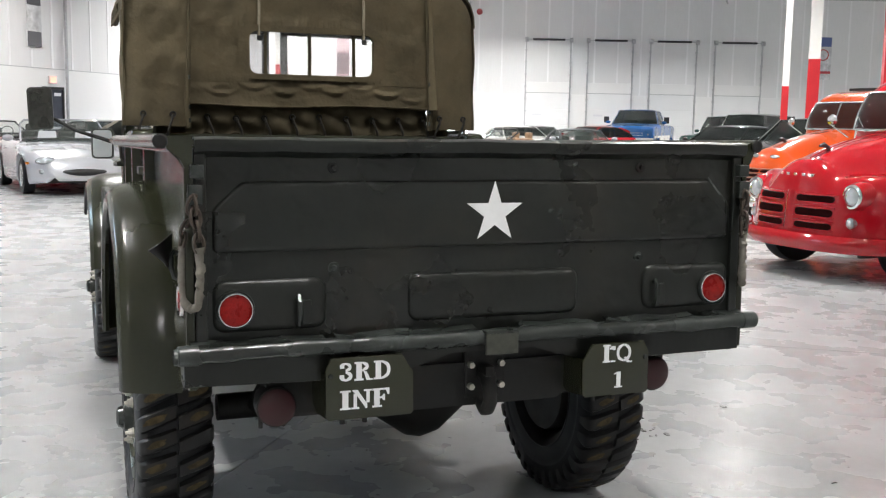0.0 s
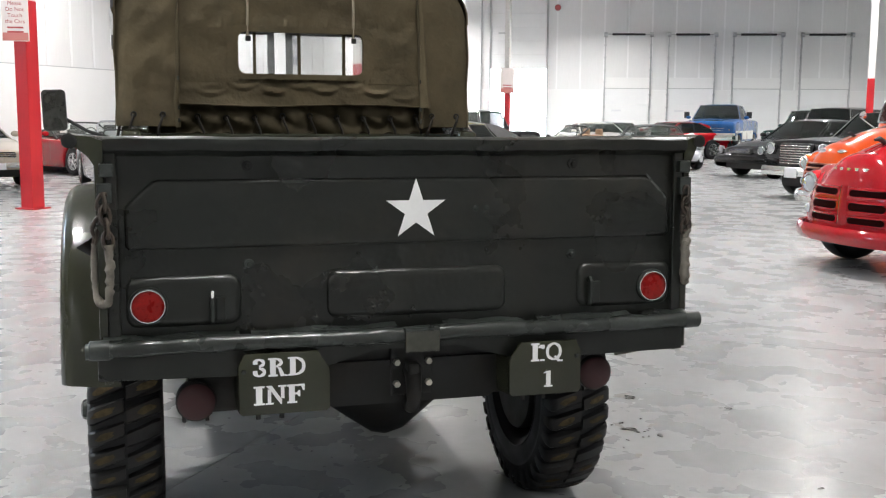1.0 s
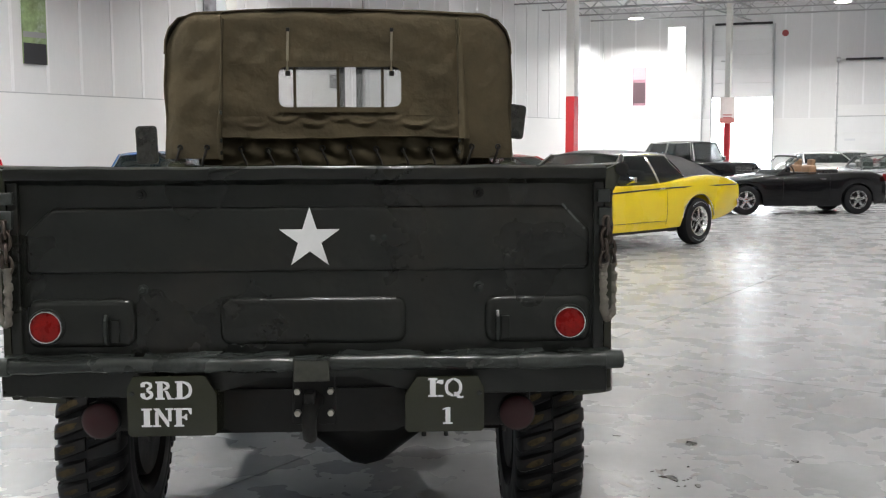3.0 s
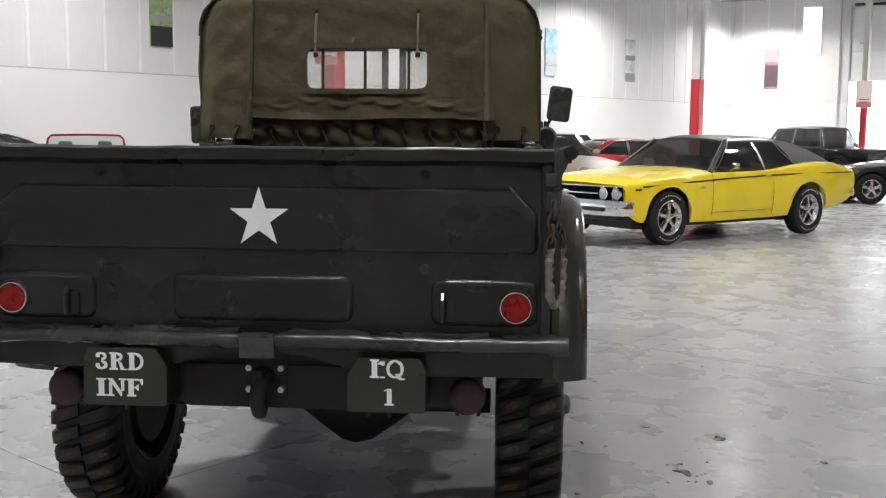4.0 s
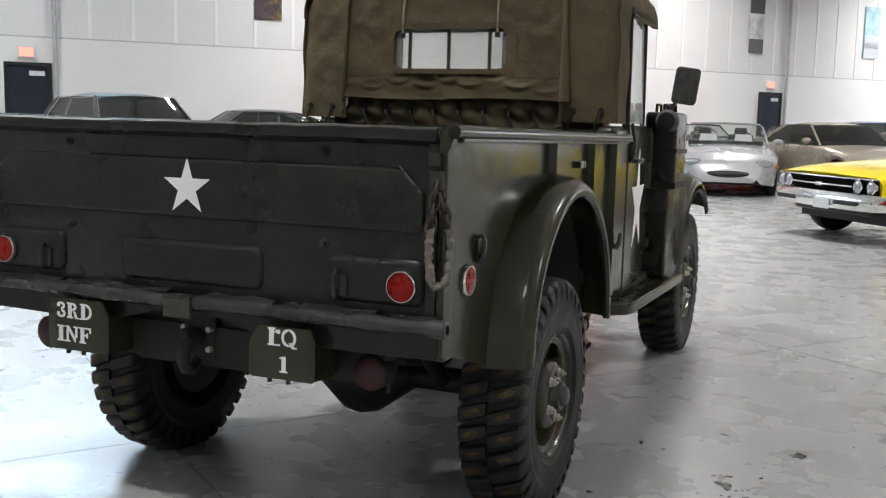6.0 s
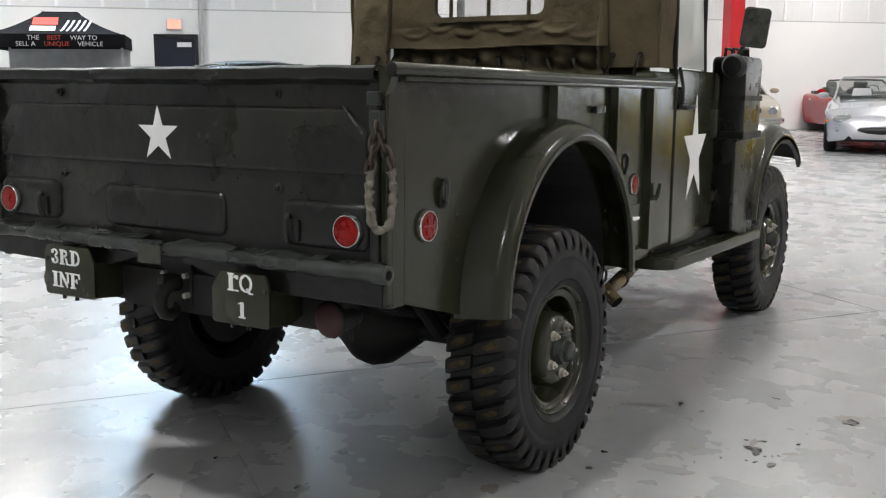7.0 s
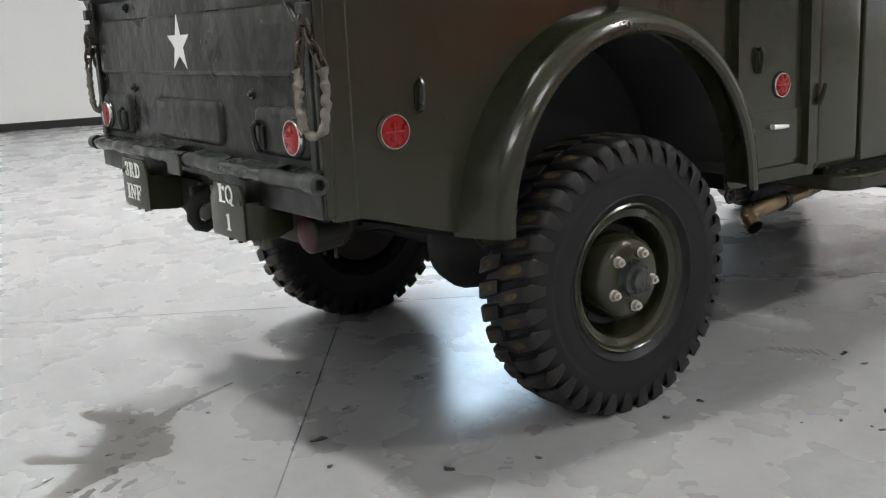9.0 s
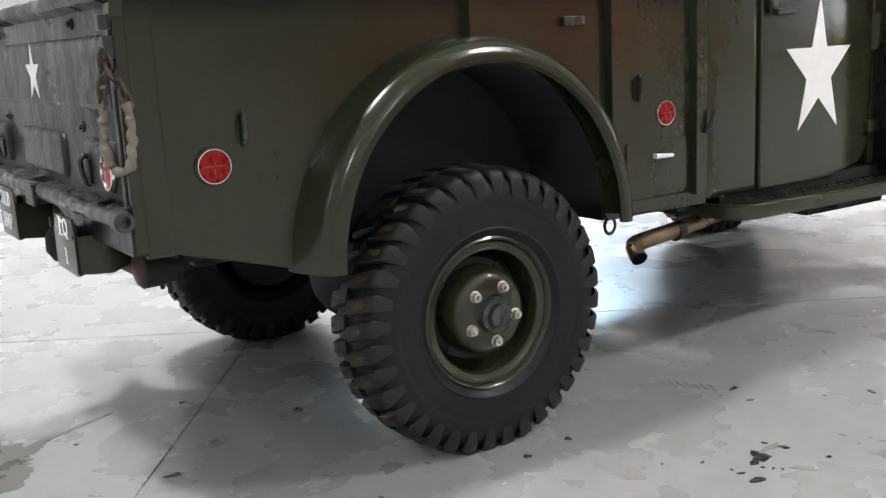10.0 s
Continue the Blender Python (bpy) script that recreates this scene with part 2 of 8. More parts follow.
def bm_box(x0, x1, y0, y1, z0, z1, bevel=0.0, bm=None, m=None, seg=2):
    bm = bm or bmesh.new()
    vs = [bm.verts.new((x, y, z)) for x in (x0, x1) for y in (y0, y1) for z in (z0, z1)]
    fs = [bm.faces.new([vs[i] for i in q]) for q in ((0, 1, 3, 2), (4, 6, 7, 5), (0, 4, 5, 1), (2, 3, 7, 6), (0, 2, 6, 4), (1, 5, 7, 3))]
    if bevel:
        es = list({e for f in fs for e in f.edges})
        r = bmesh.ops.bevel(bm, geom=es, offset=bevel, segments=seg, affect="EDGES", profile=0.6)
        vs = list({v for f in r["faces"] for v in f.verts} | {v for v in vs if v.is_valid})
    if m is not None:
        bmesh.ops.transform(bm, matrix=m, verts=vs)
    return bm


def bm_prism(points, axis, a, b, bevel=0.0, bm=None, seg=2, bevel_far=False):
    """A polygon of (u, v) pushed from a to b along an axis: x takes (y, z), y takes (x, z), z takes (x, y)."""
    bm = bm or bmesh.new()

    def at(u, v, w):
        return {"x": (w, u, v), "y": (u, w, v), "z": (u, v, w)}[axis]

    lo, hi = [bm.verts.new(at(u, v, a)) for u, v in points], [bm.verts.new(at(u, v, b)) for u, v in points]
    f0, f1 = bm.faces.new(lo), bm.faces.new(hi)
    k = len(points)
    for i in range(k):
        bm.faces.new((lo[i], lo[(i + 1) % k], hi[(i + 1) % k], hi[i]))
    if bevel:
        es = list(f1.edges) + (list(f0.edges) if bevel_far else [])
        bmesh.ops.bevel(bm, geom=es, offset=bevel, segments=seg, affect="EDGES", profile=0.6)
    return bm


def bm_lathe(profile, seg=32, axis="x", bm=None, centre=(0, 0, 0), start=0.0, end=2 * math.pi):
    """A profile of (along, radius) turned round an axis through centre."""
    bm = bm or bmesh.new()
    full = abs(end - start - 2 * math.pi) < 1e-6
    rings = []
    for i in range(seg if full else seg + 1):
        a = start + (end - start) * i / seg
        c, s = math.cos(a), math.sin(a)
        ring = []
        for w, r in profile:
            p = {"x": (w, r * c, r * s), "y": (r * c, w, r * s), "z": (r * c, r * s, w)}[axis]
            ring.append(bm.verts.new([q + d for q, d in zip(p, centre)]))
        rings.append(ring)
    n = len(rings)
    for i in range(n if full else n - 1):
        a, b = rings[i], rings[(i + 1) % n]
        for j in range(len(profile) - 1):
            if profile[j][1] < 1e-6 and profile[j + 1][1] < 1e-6:
                continue
            bm.faces.new((a[j], a[j + 1], b[j + 1], b[j]))
    bmesh.ops.remove_doubles(bm, verts=[v for r in rings for v in r], dist=1e-6)
    return bm


def bm_tube(path, radius, seg=10, bm=None, closed=False, caps=True):
    """A round bar along a path of points; radius may be a list."""
    bm = bm or bmesh.new()
    pts = [Vector(p) for p in path]
    n = len(pts)
    rad = radius if isinstance(radius, (list, tuple)) else [radius] * n
    rings, side = [], None
    for i, p in enumerate(pts):
        a, b = pts[i - 1] if (i or closed) else p, pts[(i + 1) % n] if (i < n - 1 or closed) else p
        t = (b - a).normalized()
        if side is None:
            side = t.cross(UP if abs(t.z) < 0.9 else Vector((1, 0, 0))).normalized()
        side = (side - t * side.dot(t)).normalized()
        up = t.cross(side)
        rings.append([bm.verts.new(p + rad[i] * (math.cos(q) * side + math.sin(q) * up)) for q in (2 * math.pi * k / seg for k in range(seg))])
    for i in range(n if closed else n - 1):
        a, b = rings[i], rings[(i + 1) % n]
        for k in range(seg):
            bm.faces.new((a[k], a[(k + 1) % seg], b[(k + 1) % seg], b[k]))
    if caps and not closed:
        bm.faces.new(rings[0][::-1])
        bm.faces.new(rings[-1])
    return bm


def bm_grid(fn, nu, nv, bm=None, thickness=None, close_u=False):
    """A sheet of fn(u, v), u and v from 0 to 1; with a thickness it gets a back."""
    bm = bm or bmesh.new()
    vs = [[bm.verts.new(fn(i / nu, j / nv)) for j in range(nv + 1)] for i in range(nu + 1)]
    fs = [bm.faces.new((vs[i][j], vs[i + 1][j], vs[i + 1][j + 1], vs[i][j + 1])) for i in range(nu) for j in range(nv)]
    if thickness:
        bmesh.ops.recalc_face_normals(bm, faces=fs)
        bmesh.ops.solidify(bm, geom=fs, thickness=thickness)
    return bm


def rounded(x0, x1, z0, z1, r, seg=4):
    pts = []
    for cx, cz, a0 in ((x1 - r, z1 - r, 0), (x0 + r, z1 - r, 90), (x0 + r, z0 + r, 180), (x1 - r, z0 + r, 270)):
        pts += [(cx + r * math.cos(radians(a0 + 90 * k / seg)), cz + r * math.sin(radians(a0 + 90 * k / seg))) for k in range(seg + 1)]
    return pts


def star_points(cx, cz, r):
    return [(cx + (r if k % 2 == 0 else 0.382 * r) * math.sin(k * math.pi / 5), cz + (r if k % 2 == 0 else 0.382 * r) * math.cos(k * math.pi / 5)) for k in range(10)]


def lettering(name, text, size, m, material, parent, label="", thick=0.0008, heavy=0.0, gap=1.0):
    """Raised letters in the built-in font; m places their centre, reading along x, up along y."""
    cu = bpy.data.curves.new(name, "FONT")
    cu.body, cu.size, cu.extrude, cu.offset, cu.space_character = text, size, thick, heavy, gap
    cu.align_x, cu.align_y = "CENTER", "CENTER"
    tmp = bpy.data.objects.new(name, cu)
    scene.collection.objects.link(tmp)
    me = bpy.data.meshes.new_from_object(tmp.evaluated_get(bpy.context.evaluated_depsgraph_get()))
    bpy.data.objects.remove(tmp)
    me.materials.clear()
    me.materials.append(material)
    ob = new(name, me)
    ob.parent = parent
    ob.matrix_basis = m
    if label:
        ob["label"] = label
    return ob

# ---- the hall ----
def wall_frame(origin, along, inward):
    """A frame whose x runs along a wall, y into the room and z up."""
    m = Matrix((along, inward, UP)).transposed().to_4x4()
    m.translation = origin
    return m


N_LONG = Vector((0.7794, -0.6266, 0))
N_DOCK = Vector((-0.3420, -0.9397, 0))
F_LONG = wall_frame(CORNER, U_LONG, N_LONG)
F_DOCK = wall_frame(CORNER, U_DOCK, N_DOCK)
SEAM_Z = 2.66


def strip_wall(name, frame_m, length, openings, label):
    """A wall of low white boards and upper panels with seams; openings are (x0, x1, z0, z1) right through it."""
    root = tagged(part(name, bmesh.new(), M_WALL_LOW), label, "wall", kind="structure")
    root.matrix_world = frame_m
    cuts = sorted({0.0, length, *[v for o in openings for v in o[:2]]})
    for a, b in zip(cuts, cuts[1:]):
        zs = sorted([(o[2], o[3]) for o in openings if o[0] <= a + 1e-6 and o[1] >= b - 1e-6])
        spans, z = [], 0.0
        for z0, z1 in zs:
            spans.append((z, z0))
            z = z1
        spans.append((z, CEIL))
        for z0, z1 in spans:
            for lo, hi, mat, nm, y in ((0, SEAM_Z, M_WALL_LOW, "lower_wall", 0.0), (SEAM_Z, CEIL, M_WALL_UP, "upper_wall", -0.012)):
                q0, q1 = max(z0, lo), min(z1, hi)
                if q1 - q0 > 0.01:
                    part(nm, bm_box(a, b, -0.3, y, q0, q1), mat, root)
    return root


wall_long = strip_wall("wall_long", F_LONG, 62, [], "long white warehouse wall with pale grey upper panels")
DOCKS = [9.36, 12.02, 14.72, 17.52]
wall_dock = strip_wall("wall_dock", F_DOCK, 52, [(4.5, 6.95, 0, 3.54), (2.7, 3.38, 4.66, 6.5)], "white warehouse wall with dock doors and a tall window")

# panel seams on both walls
for base, length, step, start in ((wall_long, 56, 0.84, 0.4), (wall_dock, 40, 1.0, 0.35)):
    k = 0
    seam = bm_box(-0.035, 0.035, -0.012, 0.004, SEAM_Z + 0.02, CEIL)
    first = part("seam", seam, M_WALL_SEAM, base)
    x = start
    while x < length:
        if not (base is wall_dock and (2.55 < x < 3.5 or 4.3 < x < 7.2)):
            ob = first if k == 0 else new("seam", first.data)
            ob.parent = base
            ob.location = (x, 0, 0)
            k += 1
        x += step
    part("ledge", bm_box(0, length, -0.012, 0.006, SEAM_Z - 0.012, SEAM_Z + 0.012), M_WALL_SEAM if base is wall_dock else M_TRACK, base)

# closing walls behind and to the side, and the roof deck
F_BACK = wall_frame(CORNER + U_LONG * 62, U_DOCK, -N_DOCK)
wall_back = tagged(part("wall_back", bm_box(-1, 70, -0.3, 0, 0, CEIL), M_WALL_LOW), "plain white warehouse wall", "wall", kind="structure")
wall_back.matrix_world = F_BACK
F_SIDE = wall_frame(CORNER + U_DOCK * 52, U_LONG, -N_LONG)
wall_side = tagged(part("wall_side", bm_box(-1, 70, -0.3, 0, 0, CEIL), M_WALL_LOW), "plain white warehouse wall", "wall", kind="structure")
wall_side.matrix_world = F_SIDE
ceiling = tagged(part("ceiling", bm_box(-40, 75, -60, 60, CEIL, CEIL + 0.2), M_CEIL), "white corrugated roof deck over open joists", "ceiling", kind="structure")
ceiling.matrix_world = pose(0, 0, 0)

# floor of square slabs between saw-cut joints
S_U, S_V, PITCH = Vector((0.59, 0.8074, 0)), Vector((0.8074, -0.59, 0)), 3.79
floor = tagged(part("floor", bm_box(-60, 90, -60, 90, -0.25, -0.012), M_JOINT), "polished grey concrete floor with saw-cut joints", "floor", kind="structure")
slab_mesh = None
for i in range(-6, 12):
    for j in range(-6, 10):
        a, b = 0.245 + PITCH * i, -1.22 + PITCH * j
        c = S_U * (a + PITCH / 2) + S_V * (b + PITCH / 2)
        d = c - CORNER
        if d.dot(N_LONG) < -4 or d.dot(N_DOCK) < -4 or d.length > 75:
            continue
        if slab_mesh is None:
            h = PITCH / 2 - 0.0025
            ob = part("slab", bm_box(-h, h, -h, h, -0.15, 0), M_FLOOR, floor)
            slab_mesh = ob.data
        else:
            ob = new("slab", slab_mesh)
            ob.parent = floor
        ob.matrix_basis = Matrix.Translation(c) @ Matrix.Rotation(math.atan2(S_U.y, S_U.x), 4, "Z")

# floor beyond the slabs
tagged(part("floor_beyond", bm_box(-60, 90, -60, 90, -0.008, -0.004), M_FLOOR), "polished grey concrete floor", "floor", kind="structure")


def blob_outline(cx, cy, r, squash, turn, seed, rough=0.45, n=40):
    rnd = random.Random(seed)
    ph = [(rnd.uniform(0, 6.28), rnd.uniform(0.2, 1) / k) for k in range(1, 9)]
    pts = []
    for i in range(n):
        a = 2 * math.pi * i / n
        q = r * max(0.25, 1 + rough * sum(w * math.sin((k + 2) * a + p) for k, (p, w) in enumerate(ph)) * 0.5)
        x, y = q * math.cos(a), q * squash * math.sin(a)
        pts.append((cx + x * math.cos(turn) - y * math.sin(turn), cy + x * math.sin(turn) + y * math.cos(turn)))
    return pts


def blob(name, cx, cy, r, squash, turn, seed, mat, label, z=0.0025, rough=0.45, n=40):
    return tagged(part(name, bm_prism(blob_outline(cx, cy, r, squash, turn, seed, rough, n), "z", 0.0004, z), mat), label, "stain", "spots on the floor")


stain = thing("wet_stain", "dark branching wet stain on the concrete floor", "stain", Matrix.Identity(4), "spots on the floor")


def lobe(bm, a, b, seed, top):
    """A ragged tapered tongue from a = (x, y, radius) to b."""
    rnd = random.Random(seed)
    way = math.atan2(b[1] - a[1], b[0] - a[0])
    pts = []
    for (x, y, r), mid in ((a, way + math.pi), (b, way)):
        for i in range(15):
            q = r * rnd.uniform(0.82, 1.15)
            t = mid - math.pi / 2 + math.pi * i / 14
            pts.append((x + q * math.cos(t), y + q * math.sin(t)))
        if mid != way:
            for i in range(1, 12):
                f = i / 12
                q = (a[2] + (b[2] - a[2]) * f) * rnd.uniform(0.80, 1.18)
                pts.append((a[0] + (b[0] - a[0]) * f + q * math.cos(way - math.pi / 2), a[1] + (b[1] - a[1]) * f + q * math.sin(way - math.pi / 2)))
    for i in range(11, 0, -1):
        f = i / 12
        q = (a[2] + (b[2] - a[2]) * f) * rnd.uniform(0.80, 1.18)
        pts.append((a[0] + (b[0] - a[0]) * f + q * math.cos(way + math.pi / 2), a[1] + (b[1] - a[1]) * f + q * math.sin(way + math.pi / 2)))
    bm_prism(pts, "z", 0.0003, top, bm=bm)


wet = bmesh.new()
for k, (a, b) in enumerate([((-0.16, -0.25, 0.085), (0.03, -0.31, 0.115)), ((0.0, -0.34, 0.095), (0.115, -0.455, 0.062)), ((0.10, -0.44, 0.058), (0.235, -0.63, 0.030)), ((-0.13, -0.235, 0.070), (-0.345, -0.330, 0.030)),
                            ((0.02, -0.43, 0.030), (-0.030, -0.515, 0.022)), ((-0.03, -0.51, 0.024), (-0.09, -0.562, 0.034)), ((-0.12, -0.19, 0.040), (-0.195, -0.095, 0.016)), ((-0.19, -0.10, 0.015), (-0.275, 0.13, 0.006)),
                            ((0.05, -0.27, 0.06), (0.125, -0.28, 0.026)), ((-0.25, -0.25, 0.02), (-0.33, -0.215, 0.012))]):
    lobe(wet, a, b, 40 + k, 0.0005 + 0.00004 * k)
part("stain_patch", wet, M_STAIN, stain)
for k, (x, y, r, q, turn) in enumerate([(-0.082, -0.411, 0.030, 0.3, 1.0), (-0.214, -0.429, 0.022, 0.6, 0.4), (0.24, -0.451, 0.045, 0.22, 2.2), (0.244, -0.519, 0.028, 0.5, 2.0), (0.259, -0.408, 0.026, 0.45, 2.2), (0.089, -0.596, 0.030, 0.25, 2.0), (-0.40, -0.12, 0.012, 0.6, 0.3)]):
    part("stain_drop", bm_prism(blob_outline(x, y, r, q, turn, 40 + k, 0.8, 30), "z", 0.0003, 0.0008), M_STAIN, stain)
specks = bmesh.new()
rnd = random.Random(5)
for k in range(260):
    x, y = rnd.uniform(-3.0, 4.5), rnd.uniform(-2.0, 9.0)
    bm_prism(blob_outline(x, y, rnd.uniform(0.003, 0.011) * (1 if rnd.random() < 0.9 else 1.8), rnd.uniform(0.3, 0.9), rnd.uniform(0, 3), 100 + k, 0.9, 9), "z", 0.0003, 0.0008, bm=specks)
tagged(part("floor_specks", specks, M_OIL), "scattered dark specks of dirt on the concrete", "dirt", kind="stuff")
for k, (x, y, r) in enumerate([(0.79, 0.28, 0.017), (0.367, 0.12, 0.02), (1.38, 1.42, 0.035), (1.47, 1.30, 0.022), (0.95, 0.95, 0.014), (1.75, 0.55, 0.012), (1.62, 1.9, 0.04),
                               (0.55, 0.05, 0.010), (1.15, -0.1, 0.008), (2.0, 1.6, 0.02), (0.9, 0.5, 0.011), (-0.2, 0.35, 0.012), (0.15, 0.62, 0.02), (1.1, 0.0, 0.013), (1.394, 1.381, 0.020), (1.384, 1.516, 0.014), (0.988, 1.775, 0.016), (0.935, 1.115, 0.013), (1.503, 1.551, 0.009), (1.297, 2.056, 0.016), (1.331, 1.50, 0.008), (1.302, 1.279, 0.008), (1.430, 1.370, 0.007), (1.452, 1.385, 0.006), (1.470, 1.400, 0.005), (1.415, 1.300, 0.009), (1.385, 1.300, 0.006)]):
    blob("oil_spot", x, y, r, 0.6, k * 1.3, 20 + k, M_OIL, "small dark oil spot on the concrete floor", rough=0.8, n=18)

# faint dried print of a tyre's tread
tread_print = bmesh.new()
for k in range(7):
    bm_prism(blob_outline(0.80 + 0.022 * k, 1.655 + 0.013 * k, 0.030, 0.24, -0.35, 70 + k, 0.7, 16), "z", 0.0003, 0.0006, bm=tread_print)
tagged(part("tread_print", tread_print, M_PRINT), "faint dirty print of a tyre tread on concrete", "stain", "spots on the floor")
for k, (x, y, r) in enumerate([(1.504, 1.446, 0.030), (1.36, 1.49, 0.034), (1.18, 1.33, 0.03), (1.60, 1.95, 0.06), (1.25, 1.08, 0.03), (0.75, 0.62, 0.05), (0.45, -0.55, 0.04)]):
    blob("damp_patch", x, y, r, 0.45, 0.6 + k * 0.9, 90 + k, M_PRINT, "small grey damp patch on the concrete floor", z=0.0007, rough=1.0, n=26)


# roof joists: open-web trusses, one mesh a truss
def joist(length, bays):
    bm = bm_box(0, length, -0.03, 0.03, CEIL - 0.08, CEIL - 0.02)
    bm_box(0, length, -0.03, 0.03, CEIL - 0.62, CEIL - 0.57, bm=bm)
    for k in range(bays):
        x0, x1 = length * k / bays, length * (k + 1) / bays
        mid = (x0 + x1) / 2
        bm_tube([(x0, 0, CEIL - 0.05), (mid, 0, CEIL - 0.6)], 0.014, 5, bm)
        bm_tube([(mid, 0, CEIL - 0.6), (x1, 0, CEIL - 0.05)], 0.014, 5, bm)
    return bm


first = tagged(part("roof_joist", joist(30, 24), M_JOIST), "grey open-web steel roof joist", "joist", "roof joists")
for k in range(12):
    m = Matrix.Translation(CORNER + U_LONG * (1.2 + 2.0 * k)) @ Matrix.Rotation(math.atan2(U_DOCK.y, U_DOCK.x), 4, "Z")
    if k == 0:
        first.matrix_world = m
    else:
        copy_thing(first, m)
girder = tagged(part("roof_girder", joist(34, 20), M_JOIST), "grey steel roof girder", "joist", "roof girders")
girder.matrix_world = Matrix.Translation(CORNER + U_DOCK * 6.0 + Vector((0, 0, -0.1))) @ Matrix.Rotation(math.atan2(U_LONG.y, U_LONG.x), 4, "Z")
copy_thing(girder, Matrix.Translation(CORNER + U_DOCK * 18.0 + Vector((0, 0, -0.1))) @ Matrix.Rotation(math.atan2(U_LONG.y, U_LONG.x), 4, "Z"))


# dock doors
def dock_door(x, w, top, line, tag):
    root = thing("dock_door", tag, "dock door", F_DOCK @ pose(x, 0, 0), "dock doors")
    for k in range(4):
        z0, z1 = line * k / 4 + 0.01, line * (k + 1) / 4 - 0.01
        part("door_panel", bm_box(0.08, w - 0.08, 0.004, 0.05, z0, z1, 0.008), M_DOCKDOOR, root)
    part("header", bm_box(0.05, w - 0.05, 0.004, 0.06, line + 0.02, line + 0.46, 0.01), M_WALL_LOW, root)
    for xx in (0.03, w - 0.03):
        part("track", bm_box(xx - 0.025, xx + 0.025, 0.004, 0.10, 0.0, top, 0.005), M_TRACK, root)
        for k in range(9):
            part("bracket", bm_box(xx - 0.05, xx + 0.05, 0.002, 0.06, 0.35 + k * 0.52, 0.41 + k * 0.52), M_TRACK, root)
        part("drum", bm_lathe([(-0.07, 0), (-0.07, 0.10), (0.07, 0.10), (0.07, 0)], 14, "x", centre=(xx, 0.14, top + 0.02)), M_TRACK, root)
    part("spring_shaft", bm_lathe([(0.3, 0), (0.3, 0.045), (w - 0.3, 0.045), (w - 0.3, 0)], 12, "x", centre=(0, 0.14, top + 0.03)), M_BLACK, root)
    part("shaft", bm_lathe([(0.0, 0), (0.0, 0.018), (w, 0.018), (w, 0)], 8, "x", centre=(0, 0.14, top + 0.03)), M_TRACK, root)
    part("seam_bar", bm_box(0.02, w - 0.02, 0.05, 0.065, line - 0.01, line + 0.02), M_TRACK, root)
    part("label_plate", bm_box(0.35, 0.75, 0.051, 0.056, 1.75, 1.83), M_PAPER, root)
    return root


for x, w in zip(DOCKS, (1.98, 2.0, 2.06, 2.1)):
    dock_door(x, w, 4.95, 2.72, "closed white sectional dock door with grey steel tracks")

# the tall drive-in door, lifted half way, with daylight behind it
drive = thing("drive_in_door", "tall white drive-in door lifted half open to daylight", "door", F_DOCK @ pose(4.5, 0, 0))
for k in range(5):
    part("door_panel", bm_box(0.06, 2.39, 0.02, 0.07, 3.56 + 0.575 * k, 4.12 + 0.575 * k, 0.008), M_DOCKDOOR, drive)
for xx in (0.0, 2.45):
    part("track", bm_box(xx - 0.03, xx + 0.03, 0.004, 0.12, 0, 6.5, 0.005), M_TRACK, drive)
part("spring_shaft", bm_lathe([(0.1, 0), (0.1, 0.05), (2.35, 0.05), (2.35, 0)], 12, "x", centre=(0, 0.16, 6.52)), M_BLACK, drive)
part("label_plate", bm_box(0.35, 0.75, 0.071, 0.076, 5.0, 5.06), M_TRACK, drive)
siren = thing("alarm_bell", "dark red alarm bell on the wall beside the tall door", "alarm", F_DOCK @ pose(7.35, 0, 6.1))
part("bell", bm_lathe([(0.0, 0), (0.0, 0.13), (0.06, 0.13), (0.10, 0.08), (0.11, 0)], 16, "y"), M_SIGNRED, siren)

# daylight seen through the openings
outside = tagged(part("backdrop", bm_box(3.6, 7.8, -1.62, -1.6, -0.1, 4.4), M_DAYGLOW), "overexposed daylight outside the open door", "sky", kind="structure")
outside.matrix_world = F_DOCK
pane = tagged(part("window_1", bm_box(2.7, 3.38, -0.2, -0.18, 4.66, 6.5), M_DAYGLOW), "tall narrow window bright with daylight", "window", kind="structure")
pane.matrix_world = F_DOCK
for a in ((2.66, 3.42, 4.6, 4.66), (2.66, 3.42, 6.5, 6.56), (2.64, 2.70, 4.6, 6.56), (3.38, 3.44, 4.6, 6.56)):
    part("window_frame", bm_box(a[0], a[1], -0.16, 0.03, a[2], a[3], 0.006), M_WALL_SEAM, pane).matrix_parent_inverse = Matrix()
pipe = tagged(part("conduit", bm_tube([(4.12, 0.06, 0), (4.12, 0.06, CEIL - 0.1)], 0.03, 8), M_TRACK), "dark grey vertical conduit on the wall", "conduit", "wall conduits", "structure")
pipe.matrix_world = F_DOCK
for x in (15.85, 35.5):
    p = tagged(part("conduit", bm_tube([(x, 0.06, 0), (x, 0.06, CEIL - 0.1)], 0.045, 8), M_TRACK), "dark grey downpipe on the white wall", "conduit", "wall conduits", "structure")
    p.matrix_world = F_LONG

for x in (11.75, 20.2):
    bl = tagged(part("bollard", bm_lathe([(0, 0), (0, 0.09), (1.05, 0.09), (1.12, 0.06), (1.14, 0)], 16, "z"), M_YELLOW, smooth=True), "yellow steel bollard beside a dock door", "bollard", "bollards")
    bl.matrix_world = F_DOCK @ pose(x, 0.6, 0)


